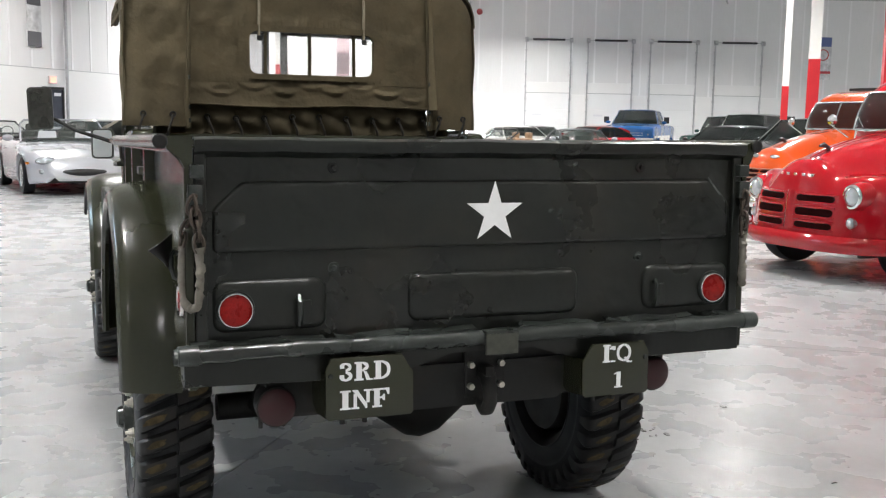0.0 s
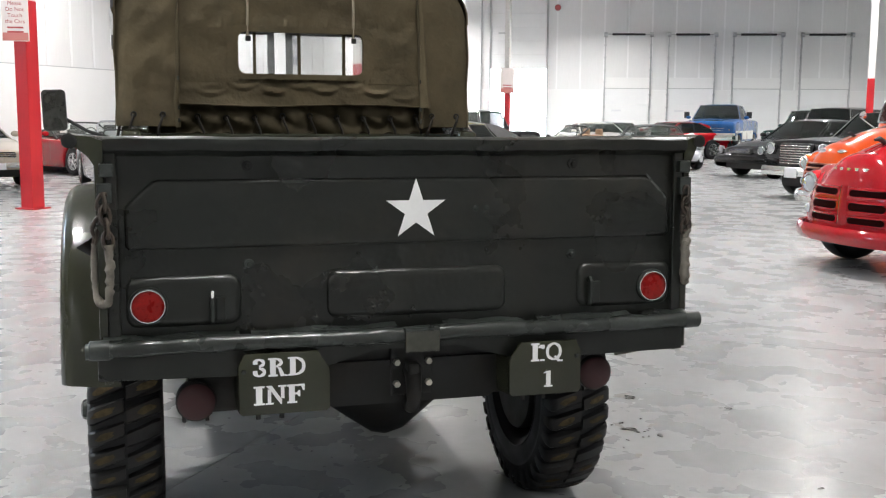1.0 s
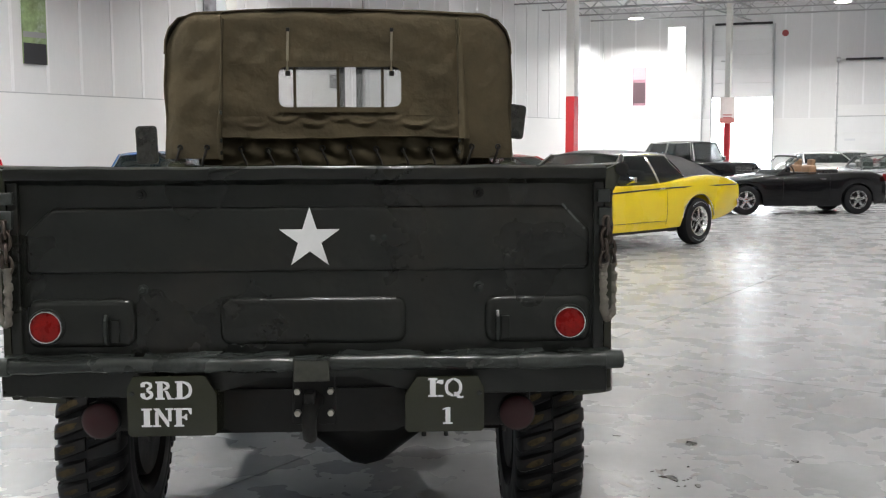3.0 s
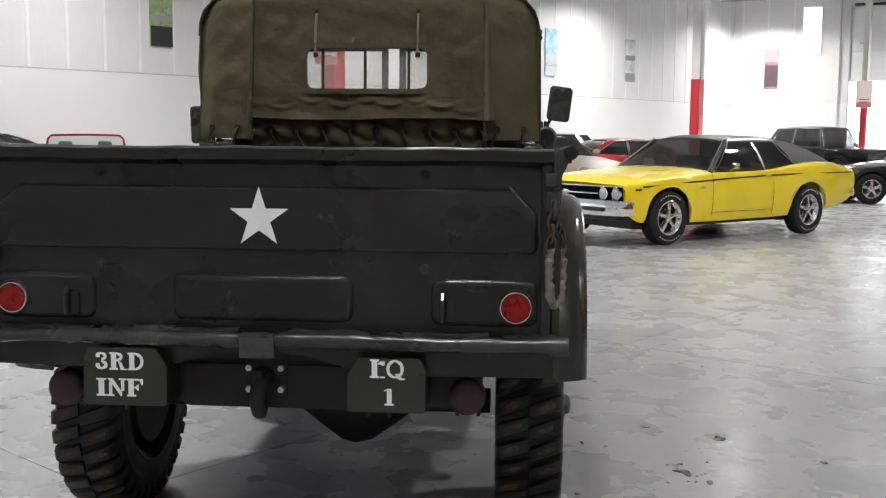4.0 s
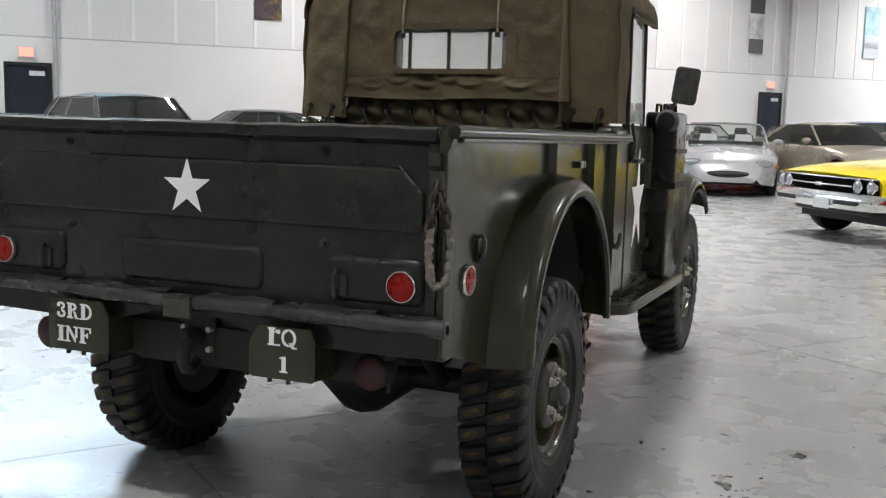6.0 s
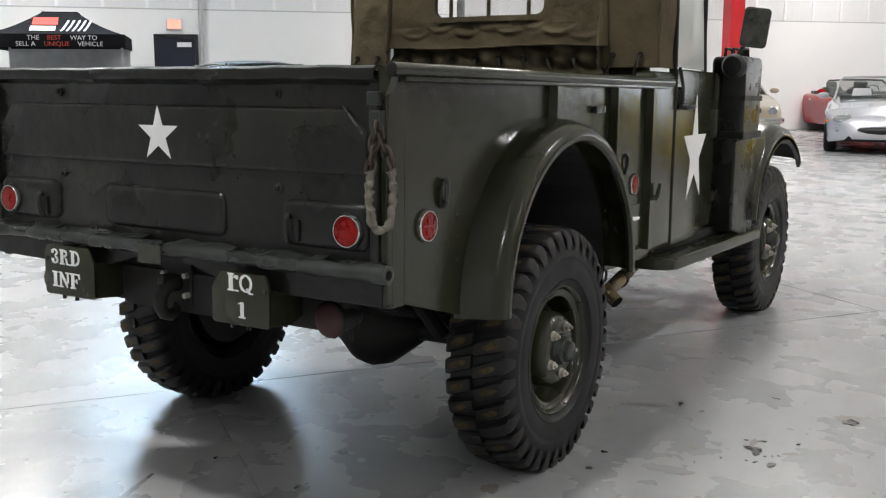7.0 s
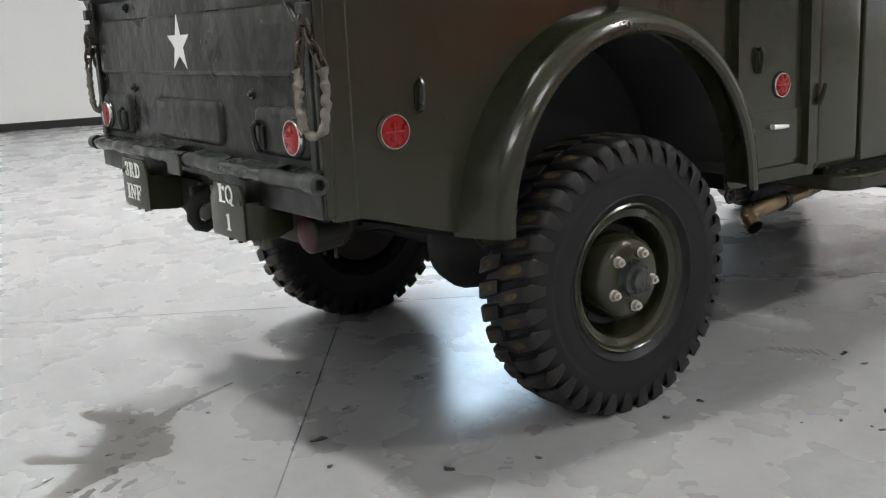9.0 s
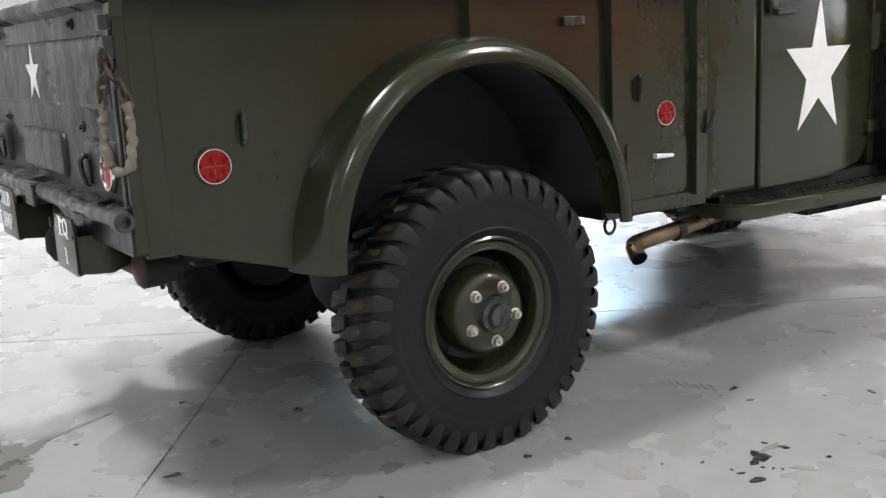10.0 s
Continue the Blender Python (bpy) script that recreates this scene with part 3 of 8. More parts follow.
# exit doors with lit signs
def exit_door(x):
    root = thing("exit_door", "dark blue steel exit door with a small notice", "door", F_LONG @ pose(x, 0, 0), "exit doors")
    part("door_leaf", bm_box(-0.37, 0.37, 0.004, 0.045, 0, 2.1, 0.006), surface("navy_door", (0.012, 0.016, 0.03), 0.4, scale=4), root)
    for a in ((-0.43, -0.37, 0, 2.17), (0.37, 0.43, 0, 2.17), (-0.37, 0.37, 2.1, 2.17)):
        part("door_frame", bm_box(a[0], a[1], 0.004, 0.07, a[2], a[3], 0.006), M_BLACK, root)
    part("push_bar", bm_box(-0.30, 0.30, 0.05, 0.10, 1.0, 1.07, 0.012), M_TRACK, root)
    part("notice", bm_box(-0.30, -0.02, 0.046, 0.05, 1.92, 2.01), M_PAPER, root)
    sign = thing("exit_sign", "lit red and white exit sign above the door", "exit sign", F_LONG @ pose(x + 0.02, 0, 2.36), "exit signs")
    part("housing", bm_box(-0.15, 0.15, 0.004, 0.06, -0.10, 0.11, 0.01), M_SIGNWHITE, sign)
    part("lit_face", bm_box(-0.125, 0.125, 0.0605, 0.064, -0.075, 0.085), M_EXIT, sign)


exit_door(36.0)
exit_door(16.42)


# hanging posters
def poster(frame_m, x, z0, z1, w, cols, bars, label):
    root = thing("wall_poster", label, "poster", frame_m @ pose(x, 0, 0), "wall posters")
    mat = surface("poster_print", cols[0], 0.5, spread=0.5, scale=2.5, fine=14, dirt=cols[1], dirt_amount=0.9)
    part("sheet", bm_box(-w / 2, w / 2, 0.012, 0.03, z0, z1, 0.003), mat, root)
    for k, (za, zb, c) in enumerate(bars):
        part("print_band", bm_box(-w / 2 + 0.02, w / 2 - 0.02, 0.0305, 0.033, z0 + za * (z1 - z0), z0 + zb * (z1 - z0)), plain("poster_band", c, 0.5), root)
    return root


GREY, DK, LT = (0.30, 0.30, 0.32), (0.03, 0.03, 0.035), (0.62, 0.63, 0.64)
tough = poster(F_LONG, 21.72, 3.24, 5.3, 0.62, (GREY, DK), [(0, 0.06, (0.03, 0.03, 0.03))], "tall grey and black photo poster on the white wall")
lettering("poster_letters", "TOUGH", 0.42, Matrix.Translation((-0.15, 0.036, 4.05)) @ pose(0, 0, 0, 90, 0, 180) @ pose(0, 0, 0, 0, 0, 90), M_PAPER, tough)
poster(F_LONG, 17.10, 3.22, 5.2, 0.58, (LT, (0.2, 0.2, 0.22)), [(0.0, 0.2, (0.12, 0.12, 0.13)), (0.55, 0.75, (0.08, 0.08, 0.09))], "tall pale grey photo poster on the white wall")
poster(F_LONG, 26.75, 3.28, 5.3, 0.58, ((0.25, 0.34, 0.16), (0.5, 0.55, 0.5)), [(0.0, 0.22, (0.03, 0.03, 0.035)), (0.28, 0.34, (0.3, 0.3, 0.3))], "tall green and black photo poster on the white wall")
poster(F_LONG, 31.20, 3.27, 5.2, 0.60, ((0.05, 0.03, 0.04), (0.55, 0.42, 0.02)), [(0.72, 0.95, (0.60, 0.46, 0.02))], "tall black and yellow poster on the white wall")
poster(F_LONG, 12.4, 3.29, 4.8, 0.66, ((0.35, 0.55, 0.65), (0.65, 0.68, 0.7)), [(0.0, 0.45, (0.55, 0.58, 0.62)), (0.2, 0.3, (0.2, 0.25, 0.35))], "tall pale blue poster on the white wall")
poster(F_LONG, 7.75, 3.28, 4.78, 0.66, (LT, (0.35, 0.36, 0.4)), [(0.0, 0.2, (0.3, 0.3, 0.33)), (0.5, 0.62, (0.25, 0.25, 0.28))], "tall white and grey poster on the white wall")
poster(F_LONG, 36.2, 3.38, 5.2, 0.62, ((0.30, 0.30, 0.42), (0.1, 0.1, 0.2)), [], "tall violet grey poster on the white wall")
poster(F_DOCK, 1.53, 3.28, 4.88, 0.54, ((0.30, 0.16, 0.20), (0.06, 0.04, 0.05)), [(0.68, 1.0, (0.45, 0.33, 0.36)), (0.06, 0.6, (0.10, 0.06, 0.07))], "tall maroon poster on the grey wall")
vw = poster(F_DOCK, 22.25, 3.5, 5.3, 0.72, (LT, (0.5, 0.5, 0.52)), [(0.78, 1.0, (0.10, 0.14, 0.32)), (0.14, 0.20, (0.5, 0.05, 0.06))], "tall white poster with a blue top and a red ring")
part("ring", bm_lathe([(0.034, 0.20), (0.038, 0.20), (0.038, 0.25), (0.034, 0.25)], 24, "y", centre=(0, 0, 4.55)), M_SIGNRED, vw)


# columns
def column(x, y, red, half, sign=None):
    root = thing("column", "square steel column, red below and white above", "column", pose(x, y, 0, 0, 0, 51), "columns")
    part("red_base", bm_box(-half, half, -half, half, 0, red, 0.012), M_REDPAINT, root)
    part("white_shaft", bm_box(-half + 0.006, half - 0.006, -half + 0.006, half - 0.006, red, CEIL), M_WHITEPAINT, root)
    part("base_plate", bm_box(-half - 0.06, half + 0.06, -half - 0.06, half + 0.06, 0, 0.02), M_REDPAINT, root)
    return root


column(-2.37, 13.75, 3.07, 0.118)
column(6.8, 34.2, 3.35, 0.17)
column(12.7, 34.6, 2.62, 0.10)
column(20.4, 22.3, 3.46, 0.17)
column(29.1, 34.1, 3.46, 0.17)
column(19.36, 22.27, 2.62, 0.10)
column(8.53, 7.16, 4.0, 0.17)


def notice(x, y, z, w, h, turn, lines):
    root = thing("column_notice", "white and red printed notice fixed to a column", "sign", pose(x, y, z, 0, 0, turn), "column notices")
    part("board", bm_box(-w / 2, w / 2, -0.012, 0, -h / 2, h / 2, 0.003), M_SIGNWHITE, root)
    part("red_band", bm_box(-w / 2 + 0.01, w / 2 - 0.01, -0.0145, -0.0125, -h / 2 + 0.01, -h / 2 + 0.2 * h), plain("notice_band", (0.55, 0.20, 0.18), 0.5), root)
    for k, text in enumerate(lines):
        lettering("notice_words", text, h * 0.13, pose(0, -0.0135, h * (0.38 - 0.14 * k), 90, 0, 0), M_SIGNRED, root)
    for k in range(2):
        part("print_line", bm_box(-w * 0.3, w * 0.3, -0.0135, -0.0125, h * (-0.2 - 0.1 * k), h * (-0.16 - 0.1 * k)), M_SIGNRED, root)


notice(-2.48, 13.55, 2.775, 0.38, 0.615, -10, ("Please", "Do Not", "Touch", "the Cars"))
notice(12.62, 34.42, 2.85, 0.62, 0.95, 12, ())

# high-bay lamps: the rows over the cars and along the walls burn at full power, the rear ones are dimmed
def lamp_power(p):
    d = p - CORNER
    if d.dot(N_DOCK) < 12:
        return LAMP_W * 1.3
    if d.dot(U_LONG) < LIT or (d.dot(N_LONG) < 9 and d.dot(U_LONG) < 42) or (p - Vector((-4.2, 1.8, 0))).length < 0.1:
        return LAMP_W
    return REAR_W


LAMPS = []
for i in range(-3, 6):
    for j in range(0, 8):
        p = Vector((10.0, 37.9, 0)) + Vector((6.3, -4.7, 0)) * i + Vector((-5.6, -7.5, 0)) * j
        d = p - CORNER
        if d.dot(N_LONG) > 1 and d.dot(N_DOCK) > 1 and d.dot(U_DOCK) < 48:
            LAMPS.append(p)
LAMPS = [Vector((-4.2, 1.8, 0)) if (p - Vector((-6.1, 3.2, 0))).length < 0.6 else p for p in LAMPS]
first = None
for p in LAMPS:
    m = pose(p.x, p.y, 6.62)
    if first is None:
        first = thing("high_bay_lamp", "round white high-bay ceiling lamp, lit", "lamp", m, "high-bay lamps")
        part("reflector", bm_lathe([(0.0, 0.30), (0.02, 0.30), (0.18, 0.16), (0.30, 0.10), (0.30, 0)], 20, "z"), M_WHITEPAINT, first, smooth=True)
        part("lens", bm_lathe([(0.0, 0), (-0.02, 0.2), (0.0, 0.285)], 20, "z"), M_LAMPGLOW, first)
        part("hanger", bm_tube([(0, 0, 0.3), (0, 0, CEIL - 6.62)], 0.012, 6), M_TRACK, first)
    else:
        copy_thing(first, m)
    lamp_area("high_bay_light", pose(p.x, p.y, 6.57), 0.5, 0.5, lamp_power(p), (1.0, 0.985, 0.965), "DISK", 144)
lamp_area("door_daylight", F_DOCK @ pose(5.72, -0.35, 1.8, -90, 0, 0), 2.3, 3.3, DOOR_W, (0.90, 0.96, 1.0))

# high window band in the long wall
win2 = tagged(part("window_2", bm_box(34.0, 38.0, 0.004, 0.02, 5.6, 6.9), M_SKYGLOW), "high window in the long wall bright with blue daylight", "window", kind="structure")
win2.matrix_world = F_LONG
for a in ((33.92, 38.08, 5.52, 5.6), (33.92, 38.08, 6.9, 6.98), (33.92, 34.0, 5.6, 6.9), (38.0, 38.08, 5.6, 6.9), (35.3, 35.36, 5.6, 6.9), (36.6, 36.66, 5.6, 6.9)):
    part("window_frame", bm_box(a[0], a[1], 0.003, 0.05, a[2], a[3], 0.004), M_WALL_SEAM, win2)
lamp_area("window_daylight", F_LONG @ pose(36.0, 0.08, 6.25, -90, 0, 180), 3.9, 1.25, WINDOW_W, (0.62, 0.82, 1.0))

# office partition near the long wall
part_wall = tagged(part("wall_office", bm_box(0, 9, -0.15, 0, 0, 3.2), M_WALL_LOW), "white office partition with a black baseboard", "wall", kind="structure")
P_ALONG = Vector((-0.45, -0.893, 0))
part_wall.matrix_world = wall_frame(Vector((-11.05, 4.3, 0)), P_ALONG, Vector((0.893, -0.45, 0)))
part("baseboard", bm_box(0, 9, 0.001, 0.02, 0, 0.11, 0.004), M_RUBBERBASE, part_wall)
note = tagged(part("paper_notice", bm_box(2.55, 3.15, 0.003, 0.008, 1.75, 2.5), M_PAPER), "pale printed sheets pinned to the partition", "notice")
note.matrix_world = part_wall.matrix_world

# pop-up tent by the long wall
tent = thing("canopy_tent", "black pop-up canopy with red and white lettering", "tent", pose(-12.8, 9.6, 0, 0, 0, 46))
T_H, T_LOW, T_EAVE, T_TOP, T_IN = 1.07, 1.80, 2.01, 2.41, 0.74


def tent_slope(turn):
    m = Matrix.Rotation(radians(turn), 3, "Z")
    return bm_grid(lambda u, v: m @ Vector(((u - 0.5) * 2 * T_H * (1 - T_IN * v), -T_H * (1 - T_IN * v), T_EAVE + (T_TOP - T_EAVE) * v - 0.04 * math.sin(math.pi * v))), 8, 6, thickness=0.01)


for q in range(4):
    part("roof", tent_slope(90 * q), M_BLACKCLOTH, tent)
    part("valance", bm_box(-T_H - 0.02, T_H + 0.02, -T_H - 0.012, -T_H, T_LOW, T_EAVE + 0.01, 0, None, Matrix.Rotation(radians(90 * q), 4, "Z")), M_BLACKCLOTH, tent)
    part("leg", bm_box(T_H - 0.06, T_H - 0.02, T_H - 0.06, T_H - 0.02, 0, T_EAVE, 0, None, Matrix.Rotation(radians(90 * q), 4, "Z")), M_TRACK, tent)
part("roof", bm_box(-T_H * 0.27, T_H * 0.27, -T_H * 0.27, T_H * 0.27, T_TOP - 0.004, T_TOP + 0.012, 0.004), M_BLACKCLOTH, tent)
part("side_sheet", bm_box(-T_H + 0.05, T_H - 0.05, T_H - 0.10, T_H - 0.09, 0, T_LOW + 0.03), surface("grey_sheet", (0.45, 0.46, 0.47), 0.7), tent)
LOGO_RED = plain("logo_red", (0.5, 0.05, 0.03), 0.5)
for text, x, z, ink in (("THE", -0.34, 1.958, M_PAPER), ("BEST", -0.02, 1.958, LOGO_RED), ("WAY TO", 0.44, 1.958, M_PAPER), ("SELL A", -0.46, 1.858, M_PAPER), ("UNIQUE", 0.02, 1.858, LOGO_RED), ("VEHICLE", 0.54, 1.858, M_PAPER)):
    lettering("valance_word", text, 0.105, pose(x, -T_H - 0.0135, z, 90, 0, 0), ink, tent)


def on_slope(x0, x1, v0, v1, skew=0.0):
    """A flat shape lying on the front slope."""
    return bm_grid(lambda u, v: Vector((x0 + (x1 - x0) * u + skew * v, -T_H * (1 - T_IN * (v0 + (v1 - v0) * v)) - 0.006, T_EAVE + (T_TOP - T_EAVE) * (v0 + (v1 - v0) * v) - 0.04 * math.sin(math.pi * (v0 + (v1 - v0) * v)) + 0.010)), 1, 4, thickness=0.004)


part("logo_bar", on_slope(-0.40, 0.0, 0.52, 0.80), LOGO_RED, tent)
part("logo_bar", on_slope(-0.42, -0.02, 0.22, 0.46), M_PAPER, tent)
for k in range(5):
    part("logo_stripe", on_slope(0.06 + 0.09 * k, 0.095 + 0.09 * k, 0.20, 0.70, 0.09), M_PAPER, tent)

# ---- the army truck ----
TRUCK = Matrix.Translation((0, -0.0352, 0.0160)) @ Matrix.Rotation(radians(-1.163), 4, "X")
truck = thing("army_truck", "olive drab army truck with canvas cab top and white stars", "truck", TRUCK)
SIDE = 0.79


def both(name, build, material, label="", smooth=False):
    """The same part on both sides; build(s) gives its mesh for side s (+1 right, -1 left)."""
    return [part(name, build(s), material, truck, label, smooth) for s in (1, -1)]


def span(s, a, b):
    return (a, b) if s > 0 else (-b, -a)


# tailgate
gate = part("tailgate", bm_box(-0.775, 0.775, 0.0, 0.035, 0.80, 1.315, 0.006), M_ODGATE_SHADE, truck, "olive pressed-steel tailgate with a white star, shade put into its paint", True)
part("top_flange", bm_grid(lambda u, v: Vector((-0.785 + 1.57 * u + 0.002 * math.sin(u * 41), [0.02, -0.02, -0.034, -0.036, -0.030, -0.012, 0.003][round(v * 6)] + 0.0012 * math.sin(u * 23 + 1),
     [1.326, 1.327, 1.320, 1.306, 1.292, 1.284, 1.276][round(v * 6)] + 0.0010 * math.sin(u * 17) + 0.0009 * math.sin(u * 57))), 60, 6, thickness=0.005), M_ODGATE_SHADE, gate, smooth=True)


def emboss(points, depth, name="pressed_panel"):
    return part(name, bm_prism(points, "y", 0.004, -depth, bevel=depth * 1.5, seg=3), M_ODGATE_SHADE, gate, smooth=True)


emboss([(-0.743, 1.056), (-0.733, 1.046), (0.733, 1.046), (0.747, 1.058), (0.747, 1.150), (0.742, 1.162), (0.684, 1.216), (0.672, 1.221), (-0.664, 1.221), (-0.676, 1.216), (-0.735, 1.162), (-0.743, 1.150)], 0.009)
emboss(rounded(-0.745, -0.462, 0.850, 0.980, 0.030), 0.013)
emboss(rounded(-0.243, 0.254, 0.852, 0.980, 0.030), 0.013)
emboss(rounded(0.464, 0.752, 0.850, 0.978, 0.030), 0.013)
part("edge_channel", bm_box(-0.785, -0.757, -0.012, 0.03, 0.80, 1.30, 0.004), M_ODGATE_SHADE, gate)
part("edge_channel", bm_box(0.757, 0.785, -0.012, 0.03, 0.80, 1.30, 0.004), M_ODGATE_SHADE, gate)
part("star", bm_prism(star_points(-0.002, 1.134, 0.0850), "y", -0.0085, -0.0100), M_STARWHITE, gate, "white painted star")
for x in (-0.442, 0.448):
    for z in (1.002, 1.254):
        b = bm_lathe([(-0.014, 0), (-0.014, 0.006), (-0.006, 0.008), (-0.005, 0.014), (0.002, 0.015)], 12, "y", centre=(x, 0, z))
        part("bolt", b, M_CHASSIS if z > 1.1 else M_ODWORN, gate)


def strap_hook(x, y, z, s, parent, axis="y"):
    """A small bent tie-down hook of flat bar."""
    if axis == "y":
        pts = [(x, y, z - 0.035), (x, y - 0.012, z - 0.03), (x, y - 0.020, z), (x, y - 0.020, z + 0.028), (x, y - 0.010, z + 0.040), (x, y + 0.002, z + 0.034)]
    else:
        pts = [(x, y, z - 0.035), (x + s * 0.010, y, z - 0.03), (x + s * 0.018, y, z), (x + s * 0.018, y, z + 0.028), (x + s * 0.010, y, z + 0.040), (x, y, z + 0.034)]
    return part("tie_hook", bm_tube(pts, 0.0075, 6), M_ODWORN, parent, smooth=True)


strap_hook(-0.536, -0.012, 0.895, 1, gate)
strap_hook(0.497, -0.012, 0.895, 1, gate)
for x in (-0.515, 0.518):
    part("hook_plate", bm_box(x - 0.012, x + 0.012, -0.022, -0.010, 0.865, 0.925, 0.003), M_ODGATE_SHADE, gate)
# highlight on the pressed panel's corner edge, laid on as a pale sliver
part("edge_glint", bm_prism([(0.668, 1.224), (0.674, 1.226), (0.735, 1.158), (0.731, 1.154)], "y", -0.0086, -0.0093), surface("edge_glint_metal", (0.10, 0.105, 0.10), 0.3, metal=0.5, scale=60), gate)
for x in (0.165, 0.195):
    part("dent", bm_lathe([(-0.0105, 0), (-0.010, 0.005), (-0.0085, 0.010)], 12, "y", centre=(x, 0, 1.137)), M_ODWORN, gate, smooth=True)


def reflector(x, y, z, s, axis, r=0.043, parent=truck, back=M_OD):
    """A round red reflector with a bright ring, facing back (axis y) or sideways (axis x)."""
    d = -1 if axis == "y" else s
    ring = [(0.0, r + 0.001), (d * 0.012, r + 0.001), (d * 0.015, r - 0.001), (d * 0.015, r - 0.0035), (d * 0.010, r - 0.0045)]
    dish = [(0.0, r + 0.006), (d * 0.006, r + 0.004), (d * 0.006, r - 0.004)]
    lens = [(d * 0.009, r - 0.003), (d * 0.0125, r * 0.6), (d * 0.014, 0)]
    root = part("reflector", bm_lathe(dish, 28, axis, centre=(x, y, z)), back, parent, smooth=True)
    part("ring", bm_lathe(ring, 28, axis, centre=(x, y, z)), M_CHROME, root, "bright metal ring", True)
    lens_part = part("lens", bm_lathe(lens, 28, axis, centre=(x, y, z)), M_LENSRED, root, "red lens", True)
    if axis == "x":
        # pale cross bars: the reflection off the lens segments, put into colour
        for a, b in ((0.026, 0.0012), (0.0012, 0.020)):
            part("lens_glint", bm_box(*sorted((x + d * 0.0125, x + d * 0.0152)), y - a, y + a, z - b, z + b), M_LENSGLINT, lens_part)
    return root


reflector(-0.692, -0.012, 0.908, 1, "y", parent=gate, back=M_ODGATE_SHADE)
reflector(0.692, -0.012, 0.906, 1, "y", parent=gate, back=M_ODGATE_SHADE)

# hinge tube with its dents, latch plate and the sill under it
def tube_ring(u, v):
    a = 2 * math.pi * v
    x = -0.842 + 1.666 * u
    r = 0.021 + 0.0012 * math.sin(x * 33) + 0.0012 * math.sin(x * 71 + 2)
    return Vector((x, -0.034 + r * math.cos(a), 0.806 + 0.002 * math.sin(x * 9) + r * math.sin(a)))


hinge = part("hinge_tube", bm_grid(tube_ring, 90, 14), M_ODWORN, truck, "worn olive steel hinge tube", True)
for s in (-1, 1):
    part("tube_end", bm_lathe([(0.785 * s, 0.023), (0.785 * s, 0.025), (0.830 * s, 0.0245), (0.833 * s, 0.022), (0.833 * s, 0.0135), (0.815 * s, 0.012), (0.815 * s, 0)], 18, "x", centre=(0, -0.034, 0.806)), M_ODWORN, hinge, smooth=True)
for a, b in ((-0.80, -0.47), (-0.44, -0.06), (0.07, 0.30), (0.34, 0.62), (0.66, 0.80)):
    part("hinge_leaf", bm_grid(lambda u, v: Vector((a + (b - a) * u, -0.034 + 0.036 * v + 0.0015 * math.sin(u * 19 + a), 0.828 + 0.006 * v + 0.0025 * math.sin(u * 11 + a * 7))), 16, 2, thickness=0.004), M_ODWORN, hinge, smooth=True)
part("latch_plate", bm_box(-0.045, 0.049, -0.064, -0.056, 0.762, 0.822, 0.003), surface("latch_steel", (0.055, 0.056, 0.045), 0.4, metal=0.3, spread=0.4, scale=30), truck, "worn olive latch plate")
part("latch_plate", bm_box(-0.045, 0.049, -0.066, -0.03, 0.818, 0.826, 0.002), M_ODWORN, truck)
part("rear_sill", bm_prism([(-0.815, 0.790), (-0.815, 0.722), (-0.30, 0.712), (-0.20, 0.740), (-0.12, 0.768), (0.12, 0.768), (0.20, 0.740), (0.30, 0.712), (0.796, 0.716), (0.796, 0.790)], "y", 0.06, -0.012, 0.004), M_ODGATE_SHADE, truck)
part("cross_member", bm_box(-0.60, 0.60, 0.08, 0.16, 0.60, 0.745, 0.01), M_CHASSIS, truck)
part("cross_member", bm_prism([(-0.45, 0.72), (-0.22, 0.60), (0.22, 0.60), (0.45, 0.72)], "y", 0.05, 0.075), M_CHASSIS, truck)
for x in (-0.36, 0.36):
    part("frame_rail", bm_box(x - 0.04, x + 0.04, 0.10, 4.35, 0.60, 0.74, 0.008), M_CHASSIS, truck)

# pintle hook
pintle = part("pintle_hook", bm_tube([(0, 0.09, 0.690), (0, 0.04, 0.690), (-0.006, 0.008, 0.682), (-0.010, -0.012, 0.655), (-0.010, -0.014, 0.622), (-0.010, 0.0, 0.600), (-0.010, 0.024, 0.592), (-0.010, 0.048, 0.604), (-0.010, 0.056, 0.625)],
              [0.026, 0.026, 0.023, 0.021, 0.020, 0.019, 0.018, 0.016, 0.013], 12), M_CHASSIS, truck, "blackened steel towing hook", True)
part("pintle_plate", bm_box(-0.06, 0.06, 0.045, 0.062, 0.62, 0.76, 0.006), M_CHASSIS, truck)
for x in (-0.045, 0.045):
    for z in (0.655, 0.715):
        part("bolt", bm_lathe([(0.028, 0), (0.028, 0.009), (0.048, 0.010)], 6, "y", centre=(x, 0.0, z)), M_NUT, truck)
part("pintle_latch", bm_box(-0.024, 0.006, -0.015, 0.04, 0.69, 0.72, 0.008), M_CHASSIS, truck)


def half_ring(cx, cz, ro, ri, side, sx=1.0, gap=0.0):
    """Half of a letter's bowl: side +1 the right half, -1 the left."""
    n = 9
    outer = [(cx + side * (gap + sx * ro * math.cos(radians(-90 + 180 * k / n))), cz + ro * math.sin(radians(-90 + 180 * k / n))) for k in range(n + 1)]
    inner = [(cx + side * (gap + sx * ri * 0.75 * math.cos(radians(90 - 180 * k / n))), cz + ri * math.sin(radians(90 - 180 * k / n))) for k in range(n + 1)]
    return outer + inner


def bar(x0, x1, z0, z1):
    return [(x0, z0), (x1, z0), (x1, z1), (x0, z1)]


